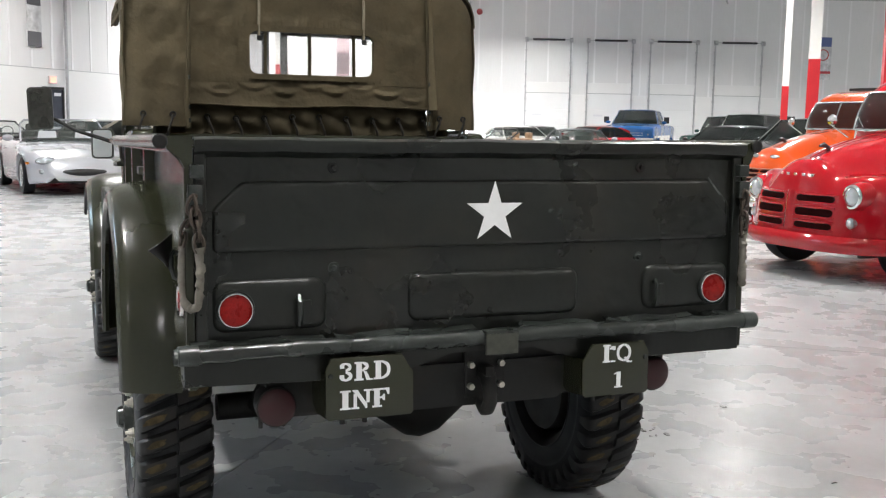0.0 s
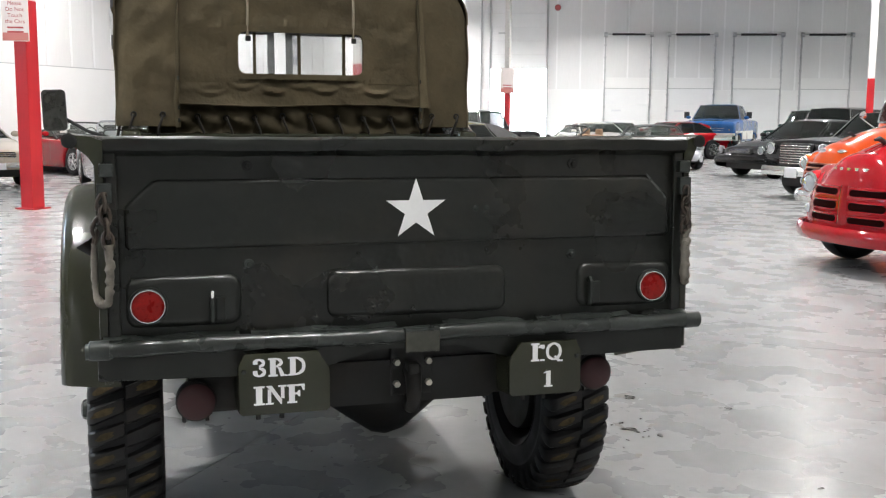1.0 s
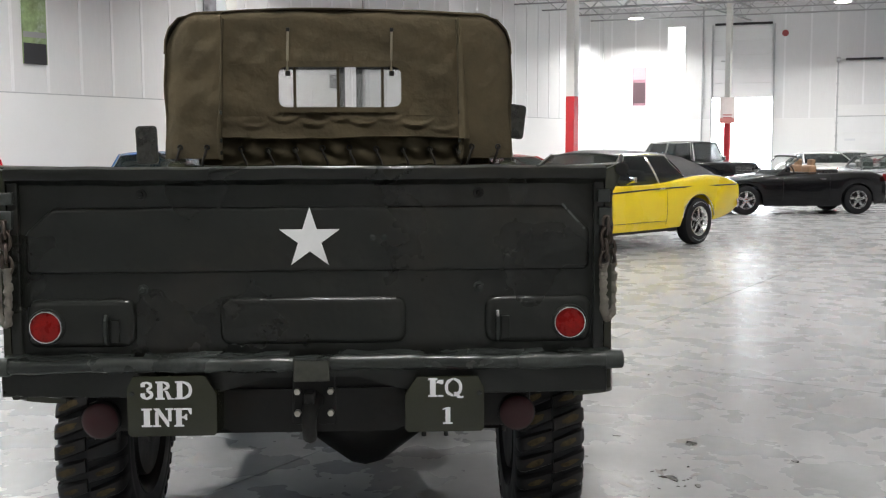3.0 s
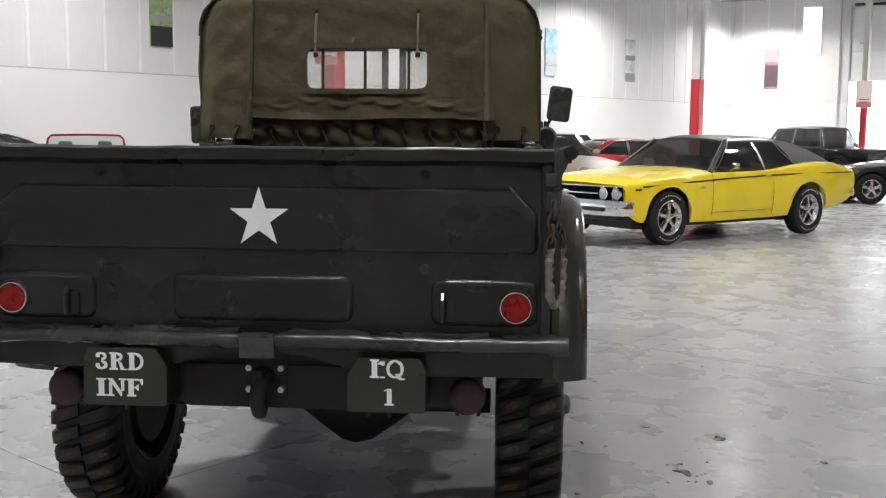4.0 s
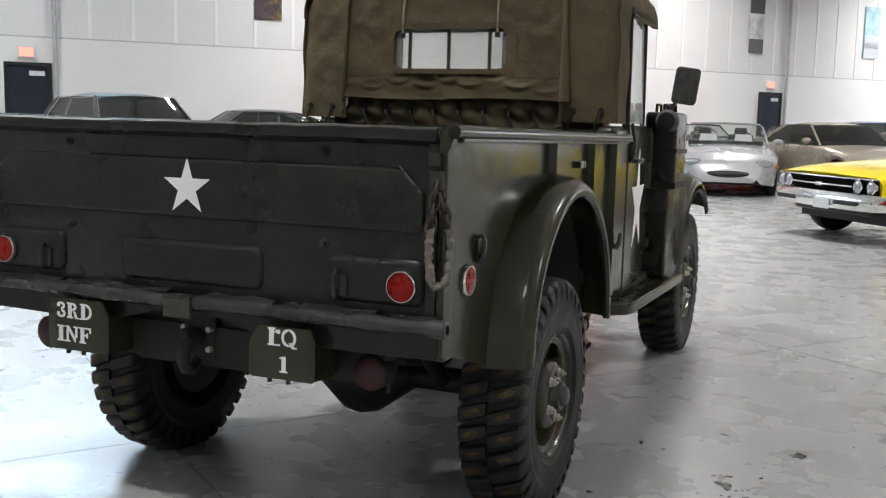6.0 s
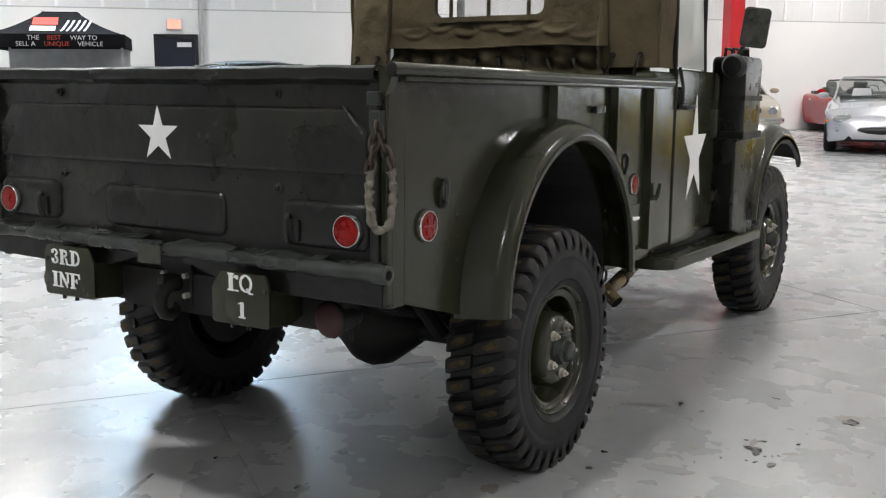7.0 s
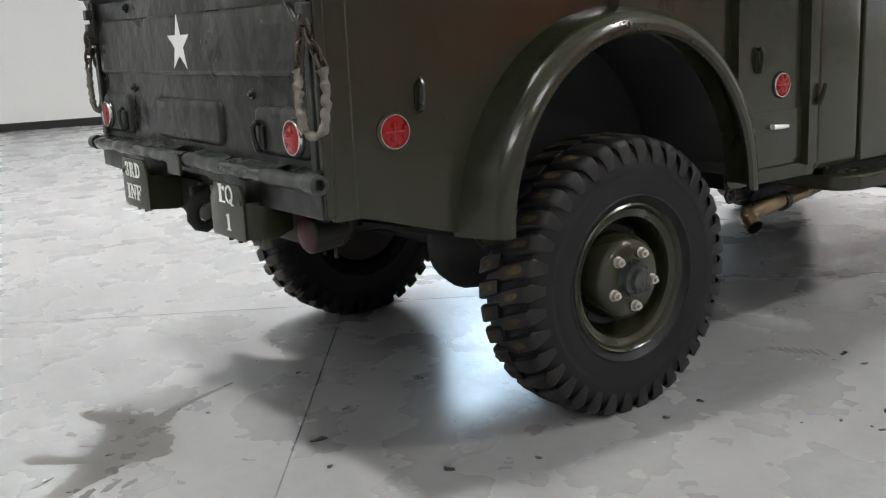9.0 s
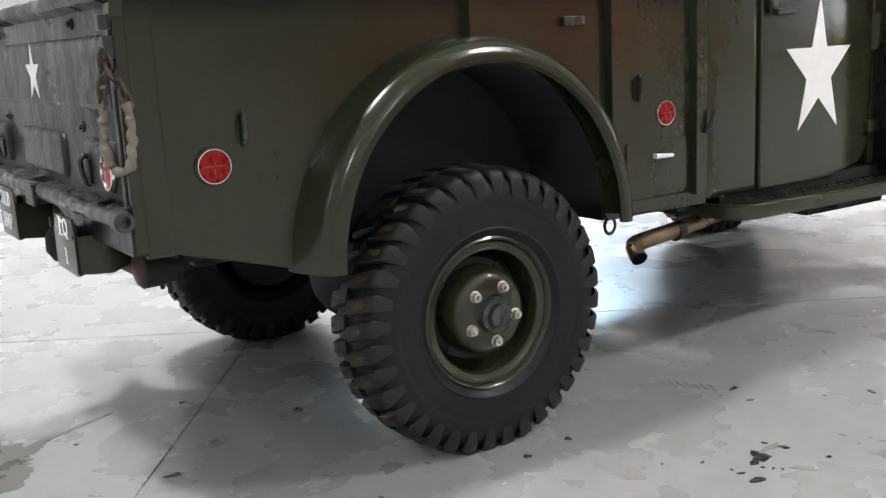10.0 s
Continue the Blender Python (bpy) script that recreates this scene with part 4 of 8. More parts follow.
# slab-serif stencil letters on a cell one high; each is a list of outlines and a width
GLYPHS = {
    "3": ([half_ring(0.30, 0.76, 0.24, 0.13, 1, 0.9, 0.02), half_ring(0.30, 0.27, 0.27, 0.15, 1, 0.95, 0.02), [(0.04, 0.20), (0.06, 0.36), (0.20, 0.36), (0.20, 0.24), (0.24, 0.14), (0.28, 0.12), (0.28, 0.0), (0.14, 0.06)], [(0.06, 0.70), (0.06, 0.88), (0.16, 0.97), (0.28, 1.0), (0.28, 0.89), (0.21, 0.86), (0.21, 0.70)]], 0.66),
    "R": ([bar(0.0, 0.36, 0.0, 0.1), bar(0.0, 0.30, 0.9, 1.0), bar(0.08, 0.28, 0.1, 0.9), half_ring(0.34, 0.745, 0.255, 0.15, 1, 1.0), [(0.40, 0.50), (0.56, 0.46), (0.66, 0.08), (0.80, 0.06), (0.80, 0.0), (0.54, 0.0), (0.46, 0.34)]], 0.82),
    "D": ([bar(0.0, 0.32, 0.0, 0.1), bar(0.0, 0.32, 0.9, 1.0), bar(0.08, 0.28, 0.1, 0.9), half_ring(0.36, 0.5, 0.5, 0.38, 1, 0.72)], 0.76),
    "I": ([bar(0.0, 0.42, 0.0, 0.1), bar(0.0, 0.42, 0.9, 1.0), bar(0.10, 0.32, 0.1, 0.9)], 0.44),
    "N": ([bar(0.0, 0.30, 0.0, 0.09), bar(0.10, 0.20, 0.09, 0.80), [(0.02, 1.0), (0.28, 1.0), (0.66, 0.24), (0.66, 0.0), (0.60, 0.0), (0.22, 0.74)], bar(0.56, 0.86, 0.91, 1.0), bar(0.67, 0.77, 0.30, 0.91)], 0.88),
    "F": ([bar(0.0, 0.38, 0.0, 0.1), bar(0.0, 0.28, 0.9, 1.0), bar(0.08, 0.28, 0.1, 0.9), [(0.33, 0.9), (0.33, 1.0), (0.72, 1.0), (0.72, 0.66), (0.64, 0.66), (0.56, 0.9)], [(0.33, 0.46), (0.33, 0.56), (0.42, 0.56), (0.46, 0.68), (0.52, 0.68), (0.52, 0.34), (0.46, 0.34), (0.42, 0.46)]], 0.74),
    "H": ([bar(0.0, 0.36, 0.0, 0.1), bar(0.0, 0.36, 0.9, 1.0), bar(0.08, 0.28, 0.1, 0.9), [(0.36, 0.72), (0.36, 0.78), (0.46, 0.9), (0.62, 0.9), (0.62, 0.70), (0.54, 0.66), (0.44, 0.74)], bar(0.44, 0.62, 0.0, 0.09)], 0.64),
    "Q": ([half_ring(0.40, 0.5, 0.5, 0.38, 1, 0.66, 0.03), half_ring(0.36, 0.5, 0.5, 0.38, -1, 0.66, 0.0), [(0.42, 0.22), (0.52, 0.26), (0.70, 0.0), (0.82, 0.02), (0.80, -0.08), (0.60, -0.08)]], 0.84),
    "1": ([bar(0.02, 0.44, 0.0, 0.1), bar(0.14, 0.33, 0.1, 1.0), [(0.0, 0.84), (0.14, 0.9), (0.14, 1.0), (0.0, 0.9)]], 0.46),
}


def stencil_word(text, cx, cz, size, y, root, wide=1.2):
    """White stencilled letters, one part each."""
    total = sum(GLYPHS[c][1] for c in text) + 0.06 * (len(text) - 1)
    x = cx - total * size * wide / 2
    for c in text:
        bm = bmesh.new()
        for outline in GLYPHS[c][0]:
            mx = sum(a for a, b in outline) / len(outline)
            bm_prism([(x + (a + (0.025 if a > mx else -0.025)) * size * wide, cz + (b - 0.5) * size) for a, b in outline], "y", y - 0.0003, y - 0.0012, bm=bm)
        part("stencil_letter", bm, M_STARWHITE, root, "white stencilled letter")
        x += (GLYPHS[c][1] + 0.06) * size * wide


# bumperettes with unit markings
def bumperette(x0, x1, cut_left, words, sizes, z1):
    z0, y = 0.622, -0.060
    cut = 0.030
    pts = [(x0, z0 + 0.008), (x0 + 0.008, z0), (x1 - 0.008, z0), (x1, z0 + 0.008), (x1, z1 - (cut * 1.6)), (x1 - cut, z1 - 0.002), (x1 - cut - 0.004, z1), (x0 + 0.016, z1), (x0, z1 - 0.03)]
    if cut_left:
        pts = [(x0 + x1 - a, b) for a, b in pts]
    root = part("bumperette", bm_prism(pts, "y", y + 0.008, y, 0.003), M_OD, truck, "olive bumper plate with white stencilled unit marking", True)
    for xx in (x0 + 0.004, x1 - 0.004):
        outline = [(y + 0.004, z0 + 0.006), (0.03, z0 - 0.002), (0.10, z0 + 0.025), (0.13, z0 + 0.06), (0.13, z1 - 0.045), (0.02, z1 - 0.045), (y + 0.004, z1 - 0.045)]
        part("side_plate", bm_prism(outline, "x", xx - 0.004, xx + 0.004), M_OD, root)
    for (text, dx, dz), size in zip(words, sizes):
        stencil_word(text, (x0 + x1) / 2 + dx, 0.7015 + dz, size, y, root)
    for xx in (x0 + 0.05, x0 + 0.11):
        part("bolt", bm_tube([(xx, -0.03, z0 - 0.018), (xx, -0.03, z0 + 0.01)], 0.007, 6), M_CHASSIS, root)
    part("screw", bm_lathe([(y - 0.004, 0), (y - 0.003, 0.006), (y, 0.007)], 8, "y", centre=((x0 + 0.013) if not cut_left else (x1 - 0.013), 0, z1 - 0.045)), M_ODWORN, root)
    return root


bumperette(-0.478, -0.246, False, (("3RD", -0.014, 0.043), ("INF", -0.014, -0.029)), (0.048, 0.049), 0.781)
bumperette(0.247, 0.457, True, (("HQ", 0.004, 0.040), ("1", 0.008, -0.036)), (0.050, 0.045), 0.770)

# round tail lamps under the sill
for x, y in ((-0.579, 0.05), (0.560, 0.07)):
    root = part("tail_lamp", bm_lathe([(0.10, 0), (0.10, 0.04), (0.05, 0.050), (0.0, 0.052), (-0.004, 0.048)], 24, "y", centre=(x, y, 0.640)), M_CHASSIS, truck, smooth=True)
    part("lens", bm_lathe([(-0.004, 0.048), (-0.012, 0.040), (-0.018, 0)], 24, "y", centre=(x, y, 0.640)), M_LENSDARK, root, "dark red lens", True)
    part("lamp_bracket", bm_box(x - 0.02, x + 0.02, y + 0.08, y + 0.12, 0.62, 0.73), M_CHASSIS, root)
    for d in (-0.03, 0.03):
        part("bolt", bm_tube([(x + d, y + 0.06, 0.572), (x + d, y + 0.06, 0.60)], 0.006, 6), M_CHASSIS, root)


# chains with canvas-sleeved loops at the gate's ends
def chain_set(s):
    x = 0.785
    root = part("chain_bracket", bm_box(*span(s, x - 0.018, x + 0.018), -0.030, 0.004, 1.165, 1.215, 0.004), M_ODWORN, truck)
    part("latch_block", bm_box(*span(s, x - 0.022, x + 0.012), -0.034, 0.0, 1.228, 1.262, 0.004), M_ODWORN, root)
    eye, top_z, low_z = Vector((s * (x + 0.004), -0.026, 1.178)), 1.066, 0.950
    arms = [Vector((s * (x - 0.006), -0.040, top_z)), Vector((s * (x + 0.028), 0.006, top_z + 0.004))]
    for n_arm, end in enumerate(arms):
        for k in range(4):
            c = eye.lerp(end, (k + 0.35) / 3.6)
            side = Vector((1, 0.3, 0)).normalized() if (k + n_arm) % 2 else Vector((-0.3, 1, 0)).normalized()
            down = (end - eye).normalized()
            part("chain_link", bm_tube([c + 0.0125 * math.cos(a) * side + 0.024 * math.sin(a) * down for a in [2 * math.pi * i / 14 for i in range(14)]], 0.0050, 6, closed=True), M_CHAIN, root, smooth=True)
    mid, across = (arms[0] + arms[1]) / 2, (arms[1] - arms[0]) / 2
    pts = []
    for i in range(14):
        f = i / 13
        pts.append(Vector((*(mid - across * (0.92 + 0.16 * math.sin(math.pi * f)))[:2], top_z - (top_z - low_z) * f)))
    for i in range(1, 12):
        a = math.pi * i / 12
        pts.append(Vector((*(mid - across * 0.92 * math.cos(a))[:2], low_z - 0.034 * math.sin(a))))
    for i in range(14):
        f = 1 - i / 13
        pts.append(Vector((*(mid + across * (0.92 + 0.16 * math.sin(math.pi * f)))[:2], top_z - (top_z - low_z) * f)))
    n = len(pts)
    dice = random.Random(31 + s)
    pts = [p + Vector((dice.uniform(-1, 1), dice.uniform(-1, 1), dice.uniform(-0.6, 0.6))) * 0.0022 for p in pts]
    rad = [0.0108 + dice.uniform(-0.0022, 0.0022) + (0.002 if i in (0, n - 1) else 0) for i in range(n)]
    part("canvas_sleeve", bm_tube(pts, rad, 12), M_HOSE, root, "frayed grey canvas sleeve over the chain", True)


chain_set(1)
chain_set(-1)

# cargo bed
ARCH_Y, ARCH_Z, ARCH_A, ARCH_B = 0.944, 0.620, 0.512, 0.540


def arch(a, b, n=24, y0=ARCH_Y, z0=ARCH_Z, low=0.0):
    return [(y0 - a * math.cos(math.pi * i / n), z0 + b * math.sin(math.pi * i / n)) for i in range(n + 1)]


def bed_side(s):
    pts = [(0.03, 1.305), (0.03, 0.709), (0.10, 0.706), (0.42, 0.616)] + arch(0.50, 0.515) + [(1.46, 0.600), (1.895, 0.600), (1.895, 1.305)]
    return bm_prism(pts, "x", *span(s, SIDE - 0.02, SIDE))


both("bed_side", bed_side, M_OD, "olive steel bed side")
both("top_rail", lambda s: bm_tube([(0.830 if s > 0 else -0.862, -0.022, 1.316), (0.826 if s > 0 else -0.850, 2.0, 1.312)], 0.0185, 14), M_OD, "tubular top rail", True)
both("rail_end", lambda s: bm_lathe([(-0.024, 0.0), (-0.024, 0.0135), (-0.0225, 0.0185)], 14, "y", centre=(0.830 if s > 0 else -0.862, 0, 1.316)), M_CHASSIS)
both("rail_gusset", lambda s: bm_prism([(s * a, b) for a, b in ((0.868 if s < 0 else 0.838, 1.331), (0.812, 1.326), (0.787, 1.316), (0.787, 1.205), (0.800, 1.240), (0.818, 1.276), (0.846 if s < 0 else 0.826, 1.298))], "y", -0.014, 0.016, 0.003), M_OD)
both("rail_lip", lambda s: bm_box(*span(s, SIDE - 0.03, 0.835), 0.035, 1.99, 1.288, 1.306, 0.003), M_OD)


def hat_post(y, z0, z1):
    def build(s):
        pts = [(y - 0.030, SIDE), (y - 0.024, SIDE + 0.028), (y + 0.024, SIDE + 0.028), (y + 0.030, SIDE)]
        return bm_prism([(s * x, yy) for yy, x in pts], "z", z0, z1, 0.004)
    return build


both("bed_post", hat_post(0.965, 1.150, 1.292), M_OD)
both("bed_post", hat_post(1.480, 0.895, 1.292), M_OD)
both("bed_post", hat_post(1.846, 0.640, 1.292), M_OD)
both("corner_post", lambda s: bm_box(*span(s, SIDE - 0.012, SIDE + 0.012), 0.018, 0.085, 0.706, 1.300, 0.008), M_OD)
both("corner_flange", lambda s: bm_box(*span(s, 0.787, 0.808), -0.008, 0.020, 0.722, 1.300, 0.004), M_OD)
both("front_panel_edge", lambda s: bm_box(*span(s, SIDE, SIDE + 0.012), 1.545, 1.835, 0.612, 0.650, 0.004), M_OD)
both("hatch", lambda s: bm_prism(rounded(1.535, 1.835, 0.665, 0.832, 0.02), "x", s * SIDE, s * (SIDE + 0.005)), M_OD, "small locker door")
both("hatch_handle", lambda s: bm_tube([(s * (SIDE + 0.006), 1.655, 0.781), (s * (SIDE + 0.018), 1.65, 0.781), (s * (SIDE + 0.021), 1.68, 0.780), (s * (SIDE + 0.021), 1.72, 0.779)], [0.009, 0.009, 0.008, 0.006], 8), M_STARWHITE, "white locker handle", True)
for s in (1, -1):
    reflector(s * (SIDE - 0.002), 0.198, 0.905, s, "x")
    reflector(s * (SIDE - 0.006), 1.705, 0.913, s, "x", 0.040)
    for y, z in ((0.278, 0.985), (1.585, 0.995)):
        strap_hook(s * (SIDE + 0.002), y, z, s, truck, "x")
        part("hook_plate", bm_box(*span(s, SIDE, SIDE + 0.007), y - 0.014, y + 0.014, z - 0.033, z + 0.027, 0.002), M_OD, truck)
    part("side_clip", bm_box(*span(s, SIDE, SIDE + 0.02), 1.28, 1.36, 1.195, 1.222, 0.004), M_ODWORN, truck)
    part("release_lever", bm_tube([(s * 0.822, 1.862, 0.842), (s * 0.832, 1.87, 0.86), (s * 0.835, 1.885, 0.905)], [0.012, 0.010, 0.007], 8), M_ODWORN, truck, smooth=True)
    for z in (0.78, 0.95, 1.09, 1.17):
        part("rivet", bm_lathe([(s * (SIDE + 0.030), 0.0), (s * (SIDE + 0.029), 0.005), (s * (SIDE + 0.027), 0.008)], 8, "x", centre=(0, 1.480, z + 0.13)) if z > 0.9 else
             bm_lathe([(s * (SIDE + 0.004), 0.0), (s * (SIDE + 0.003), 0.004), (s * SIDE, 0.005)], 8, "x", centre=(0, 0.42, z)), M_ODWORN, truck)
    for y, z in ((0.36, 0.92), (0.36, 0.86), (0.365, 0.79), (0.44, 0.80)):
        part("rivet", bm_lathe([(s * (SIDE + 0.003), 0.0), (s * (SIDE + 0.002), 0.003), (s * SIDE, 0.004)], 6, "x", centre=(0, y, z)), M_CHASSIS, truck)

part("bed_floor", bm_box(-0.77, 0.77, 0.03, 0.49, 0.80, 0.84), M_OD, truck)
part("bed_floor", bm_box(-0.435, 0.435, 0.49, 1.44, 0.80, 0.84), M_OD, truck)
part("bed_floor", bm_box(-0.77, 0.77, 1.44, 1.90, 0.80, 0.84), M_OD, truck)
part("bed_front", bm_box(-0.768, 0.768, 1.868, 1.893, 0.62, 1.31, 0.004), M_OD, truck)
part("bed_underside", bm_box(-0.765, 0.765, 0.065, 0.44, 0.715, 0.80), M_CHASSIS, truck)
part("bed_underside", bm_box(-0.44, 0.44, 0.44, 1.9, 0.75, 0.80), M_CHASSIS, truck)


# rear fenders: a crowned band with a rolled lip
FENDER = [(0.775, 0.055, 0.028), (0.800, 0.046, 0.026), (0.850, 0.028, 0.018), (0.885, 0.012, 0.008), (0.905, -0.006, -0.008), (0.914, -0.024, -0.028), (0.913, -0.040, -0.046), (0.902, -0.048, -0.054), (0.890, -0.046, -0.052)]


def rear_fender(s):
    wider = 0.026 if s < 0 else 0.0
    prof = [(s * (x + (wider if x > 0.78 else 0)), ARCH_A + da, ARCH_B + db) for x, da, db in FENDER]
    m = len(prof) - 1

    def at(u, v):
        i = min(int(v * m), m - 1)
        f = v * m - i
        x, a, b = [p + (q - p) * f for p, q in zip(prof[i], prof[i + 1])]
        g = math.pi * (u * 1.0)
        return Vector((x, ARCH_Y - a * math.cos(g), ARCH_Z + b * math.sin(g) + (0.0 if 0 < u < 1 else -0.005)))
    return bm_grid(at, 48, m * 3, thickness=0.004)


both("rear_fender", rear_fender, M_OD, "rounded olive rear fender with a rolled lip", True)


def wheel_house(s):
    bm = bm_grid(lambda u, v: Vector((s * (0.44 + 0.345 * v), ARCH_Y - 0.498 * math.cos(math.pi * u), ARCH_Z + 0.505 * math.sin(math.pi * u))), 24, 2)
    bm_prism([(ARCH_Y - 0.50, ARCH_Z)] + arch(0.50, 0.51) + [(ARCH_Y + 0.50, ARCH_Z)], "x", s * 0.44, s * 0.445, bm=bm)
    return bm


both("wheel_house", wheel_house, M_UNDERCOAT)
both("mud_flap", lambda s: bm_box(*span(s, 0.46, 0.78), 1.44, 1.455, 0.60, 0.70, 0.004), M_CHASSIS)


# wheels
TYRE_R, TYRE_W = 0.418, 0.226


def tyre_mesh(s):
    h = TYRE_W / 2
    wall = [(h - 0.060, 0.400), (h - 0.030, 0.393), (h - 0.014, 0.380), (h - 0.005, 0.360), (h - 0.001, 0.338), (h + 0.001, 0.322), (h + 0.0005, 0.316), (h - 0.001, 0.313), (h, 0.300), (h, 0.280), (h - 0.002, 0.262),
            (h - 0.003, 0.250), (h - 0.001, 0.247), (h - 0.002, 0.243), (h - 0.006, 0.240), (h - 0.013, 0.226), (h - 0.035, 0.205), (h - 0.06, 0.200)]
    prof = [(-a, b) for a, b in reversed(wall)] + [(0, 0.404)] + wall + [(-h + 0.06, 0.200)]
    return settle(bm_lathe(prof, 72, "x"))


SINK = 0.402


def settle(bm):
    """Flatten the foot of a tyre on the floor, with a slight bulge above it."""
    for v in bm.verts:
        if v.co.z < -SINK + 0.05:
            k = (-SINK + 0.05 - v.co.z) / 0.08
            v.co.x *= 1 + 0.05 * max(0, min(1, k))
        v.co.z = max(v.co.z, -SINK)
    return bm


LUGS = 36


def lug_mesh():
    """Bar tread: rounded bars from each shoulder past the middle, staggered, running down the shoulder as tapering blocks."""
    h = TYRE_W / 2
    bm = bmesh.new()
    rows_at = ((h * 1.002, 0.340, 0.342, 0.50), (h * 1.000, 0.358, 0.364, 0.66), (h * 0.975, 0.378, 0.388, 0.84), (h * 0.915, 0.391, 0.404, 0.98), (h * 0.78, 0.397, 0.413, 1.06), (h * 0.40, 0.396, TYRE_R, 1.0), (0.004, 0.398, TYRE_R, 0.92))
    for side in (-1, 1):
        for k in range(LUGS):
            a = 2 * math.pi * (k + (0.5 if side > 0 else 0)) / LUGS
            half = math.pi / LUGS * 0.66
            rows = []
            for x, r0, r1, wide in rows_at:
                w = half * wide
                lip = (r1 - r0) * 0.28
                ring = []
                for q, r in ((-w * 1.16, r0), (-w * 1.0, r1 - lip), (-w * 0.82, r1), (w * 0.82, r1), (w * 1.0, r1 - lip), (w * 1.16, r0)):
                    t = a + q + 0.09 * (1 - x / h) * (1 if side > 0 else -1)
                    ring.append(bm.verts.new((side * x, r * math.cos(t), r * math.sin(t))))
                rows.append(ring)
            for p, q in zip(rows, rows[1:]):
                for i in range(5):
                    bm.faces.new((p[i], p[i + 1], q[i + 1], q[i]))
            bm.faces.new(rows[0])
            bm.faces.new(rows[-1])
    return settle(bm)


def mud_mesh(seed):
    """Cakes of dried mud on the tops of the tread bars, heavier on one side of the tyre."""
    h = TYRE_W / 2
    bm, dice = bmesh.new(), random.Random(seed)
    for side in (-1, 1):
        for k in range(LUGS):
            a = 2 * math.pi * (k + (0.5 if side > 0 else 0)) / LUGS
            heavy = 0.5 + 0.5 * math.cos(a - 2.75)
            if dice.random() > 0.25 + 0.75 * heavy:
                continue
            xc, lx, lt = h * dice.uniform(0.46, 0.58), dice.uniform(0.024, 0.032) * (0.6 + 0.55 * heavy), dice.uniform(0.0095, 0.0125) * (0.7 + 0.4 * heavy)
            ring = []
            for q in range(16):
                w = 2 * math.pi * q / 16
                k2 = dice.uniform(0.78, 1.12)
                x = xc + lx * k2 * math.cos(w)
                r = TYRE_R + 0.0012 - max(0, x - 0.40 * h) / (0.38 * h) * 0.005
                t = a + 0.09 * (1 - x / h) * (1 if side > 0 else -1) + lt * k2 * math.sin(w) / 0.41
                ring.append(bm.verts.new((side * x, r * math.cos(t), r * math.sin(t))))
            bm.faces.new(ring)
    return settle(bm)


def wheel(x, y, z, s, front=False):
    root = new("wheel")
    root.parent = truck
    root.matrix_basis = pose(x, y, z)
    tyre = part("tyre", tyre_mesh(s), M_RUBBER, root, "black military bar-tread tyre", True)
    part("tread", lug_mesh(), M_TREAD, root, "worn tread bars with dried mud", True)
    tagged(part("dried_mud", mud_mesh(11 + s), M_MUD, root), "brown dried mud caked on the tread", kind="stuff")
    o = s
    disc = [(o * 0.104, 0.0), (o * 0.104, 0.062), (o * 0.101, 0.100), (o * 0.095, 0.114), (o * 0.080, 0.124), (o * 0.045, 0.129), (o * 0.012, 0.132)]
    barrel = [(-o * 0.02, 0.150), (-o * 0.02, 0.172), (o * 0.050, 0.175), (o * 0.070, 0.177), (o * 0.079, 0.182), (o * 0.082, 0.194), (o * 0.085, 0.197), (o * 0.086, 0.204), (o * 0.098, 0.210), (o * 0.103, 0.217), (o * 0.099, 0.223), (o * 0.082, 0.216)]
    part("rim", bm_lathe(barrel, 48, "x"), M_OD, root, "olive painted split rim", True)
    part("disc", bm_lathe(disc, 40, "x"), M_OD, root, "olive wheel disc", True)
    part("brake_drum", bm_lathe([(o * 0.012, 0.0), (o * 0.012, 0.150), (-o * 0.015, 0.178), (-o * 0.095, 0.183), (-o * 0.105, 0.178), (-o * 0.105, 0.0)], 36, "x"), M_CHASSIS, root, "black brake drum", True)
    part("hub", bm_lathe([(o * 0.152, 0), (o * 0.152, 0.020), (o * 0.146, 0.032), (o * 0.132, 0.037), (o * 0.128, 0.050), (o * 0.112, 0.053), (o * 0.103, 0.058)], 24, "x"), M_ODWORN, root, smooth=True)
    for k in range(8):
        a = 2 * math.pi * k / 8
        part("hub_bolt", bm_lathe([(o * 0.130, 0), (o * 0.130, 0.006), (o * 0.10, 0.006)], 6, "x", centre=(0, 0.0445 * math.cos(a), 0.0445 * math.sin(a))), M_ODWORN, root)
    for k in range(5):
        a = 2 * math.pi * k / 5 - 0.18
        part("wheel_nut", bm_lathe([(o * 0.129, 0), (o * 0.129, 0.0055), (o * 0.122, 0.0070), (o * 0.119, 0.0075), (o * 0.119, 0.0130), (o * 0.107, 0.0145), (o * 0.105, 0.0175), (o * 0.097, 0.0175)], 12, "x", centre=(0, 0.082 * math.cos(a), 0.082 * math.sin(a))), M_NUT, root, "pale zinc wheel nut")
    for k in range(4):
        a = 2 * math.pi * k / 4 + 0.9
        part("vent_hole", bm_lathe([(o * 0.018, 0), (o * 0.018, 0.012), (o * 0.008, 0.015)], 10, "x", centre=(0, 0.142 * math.cos(a), 0.140 * math.sin(a))), M_CHASSIS, root)
    return root


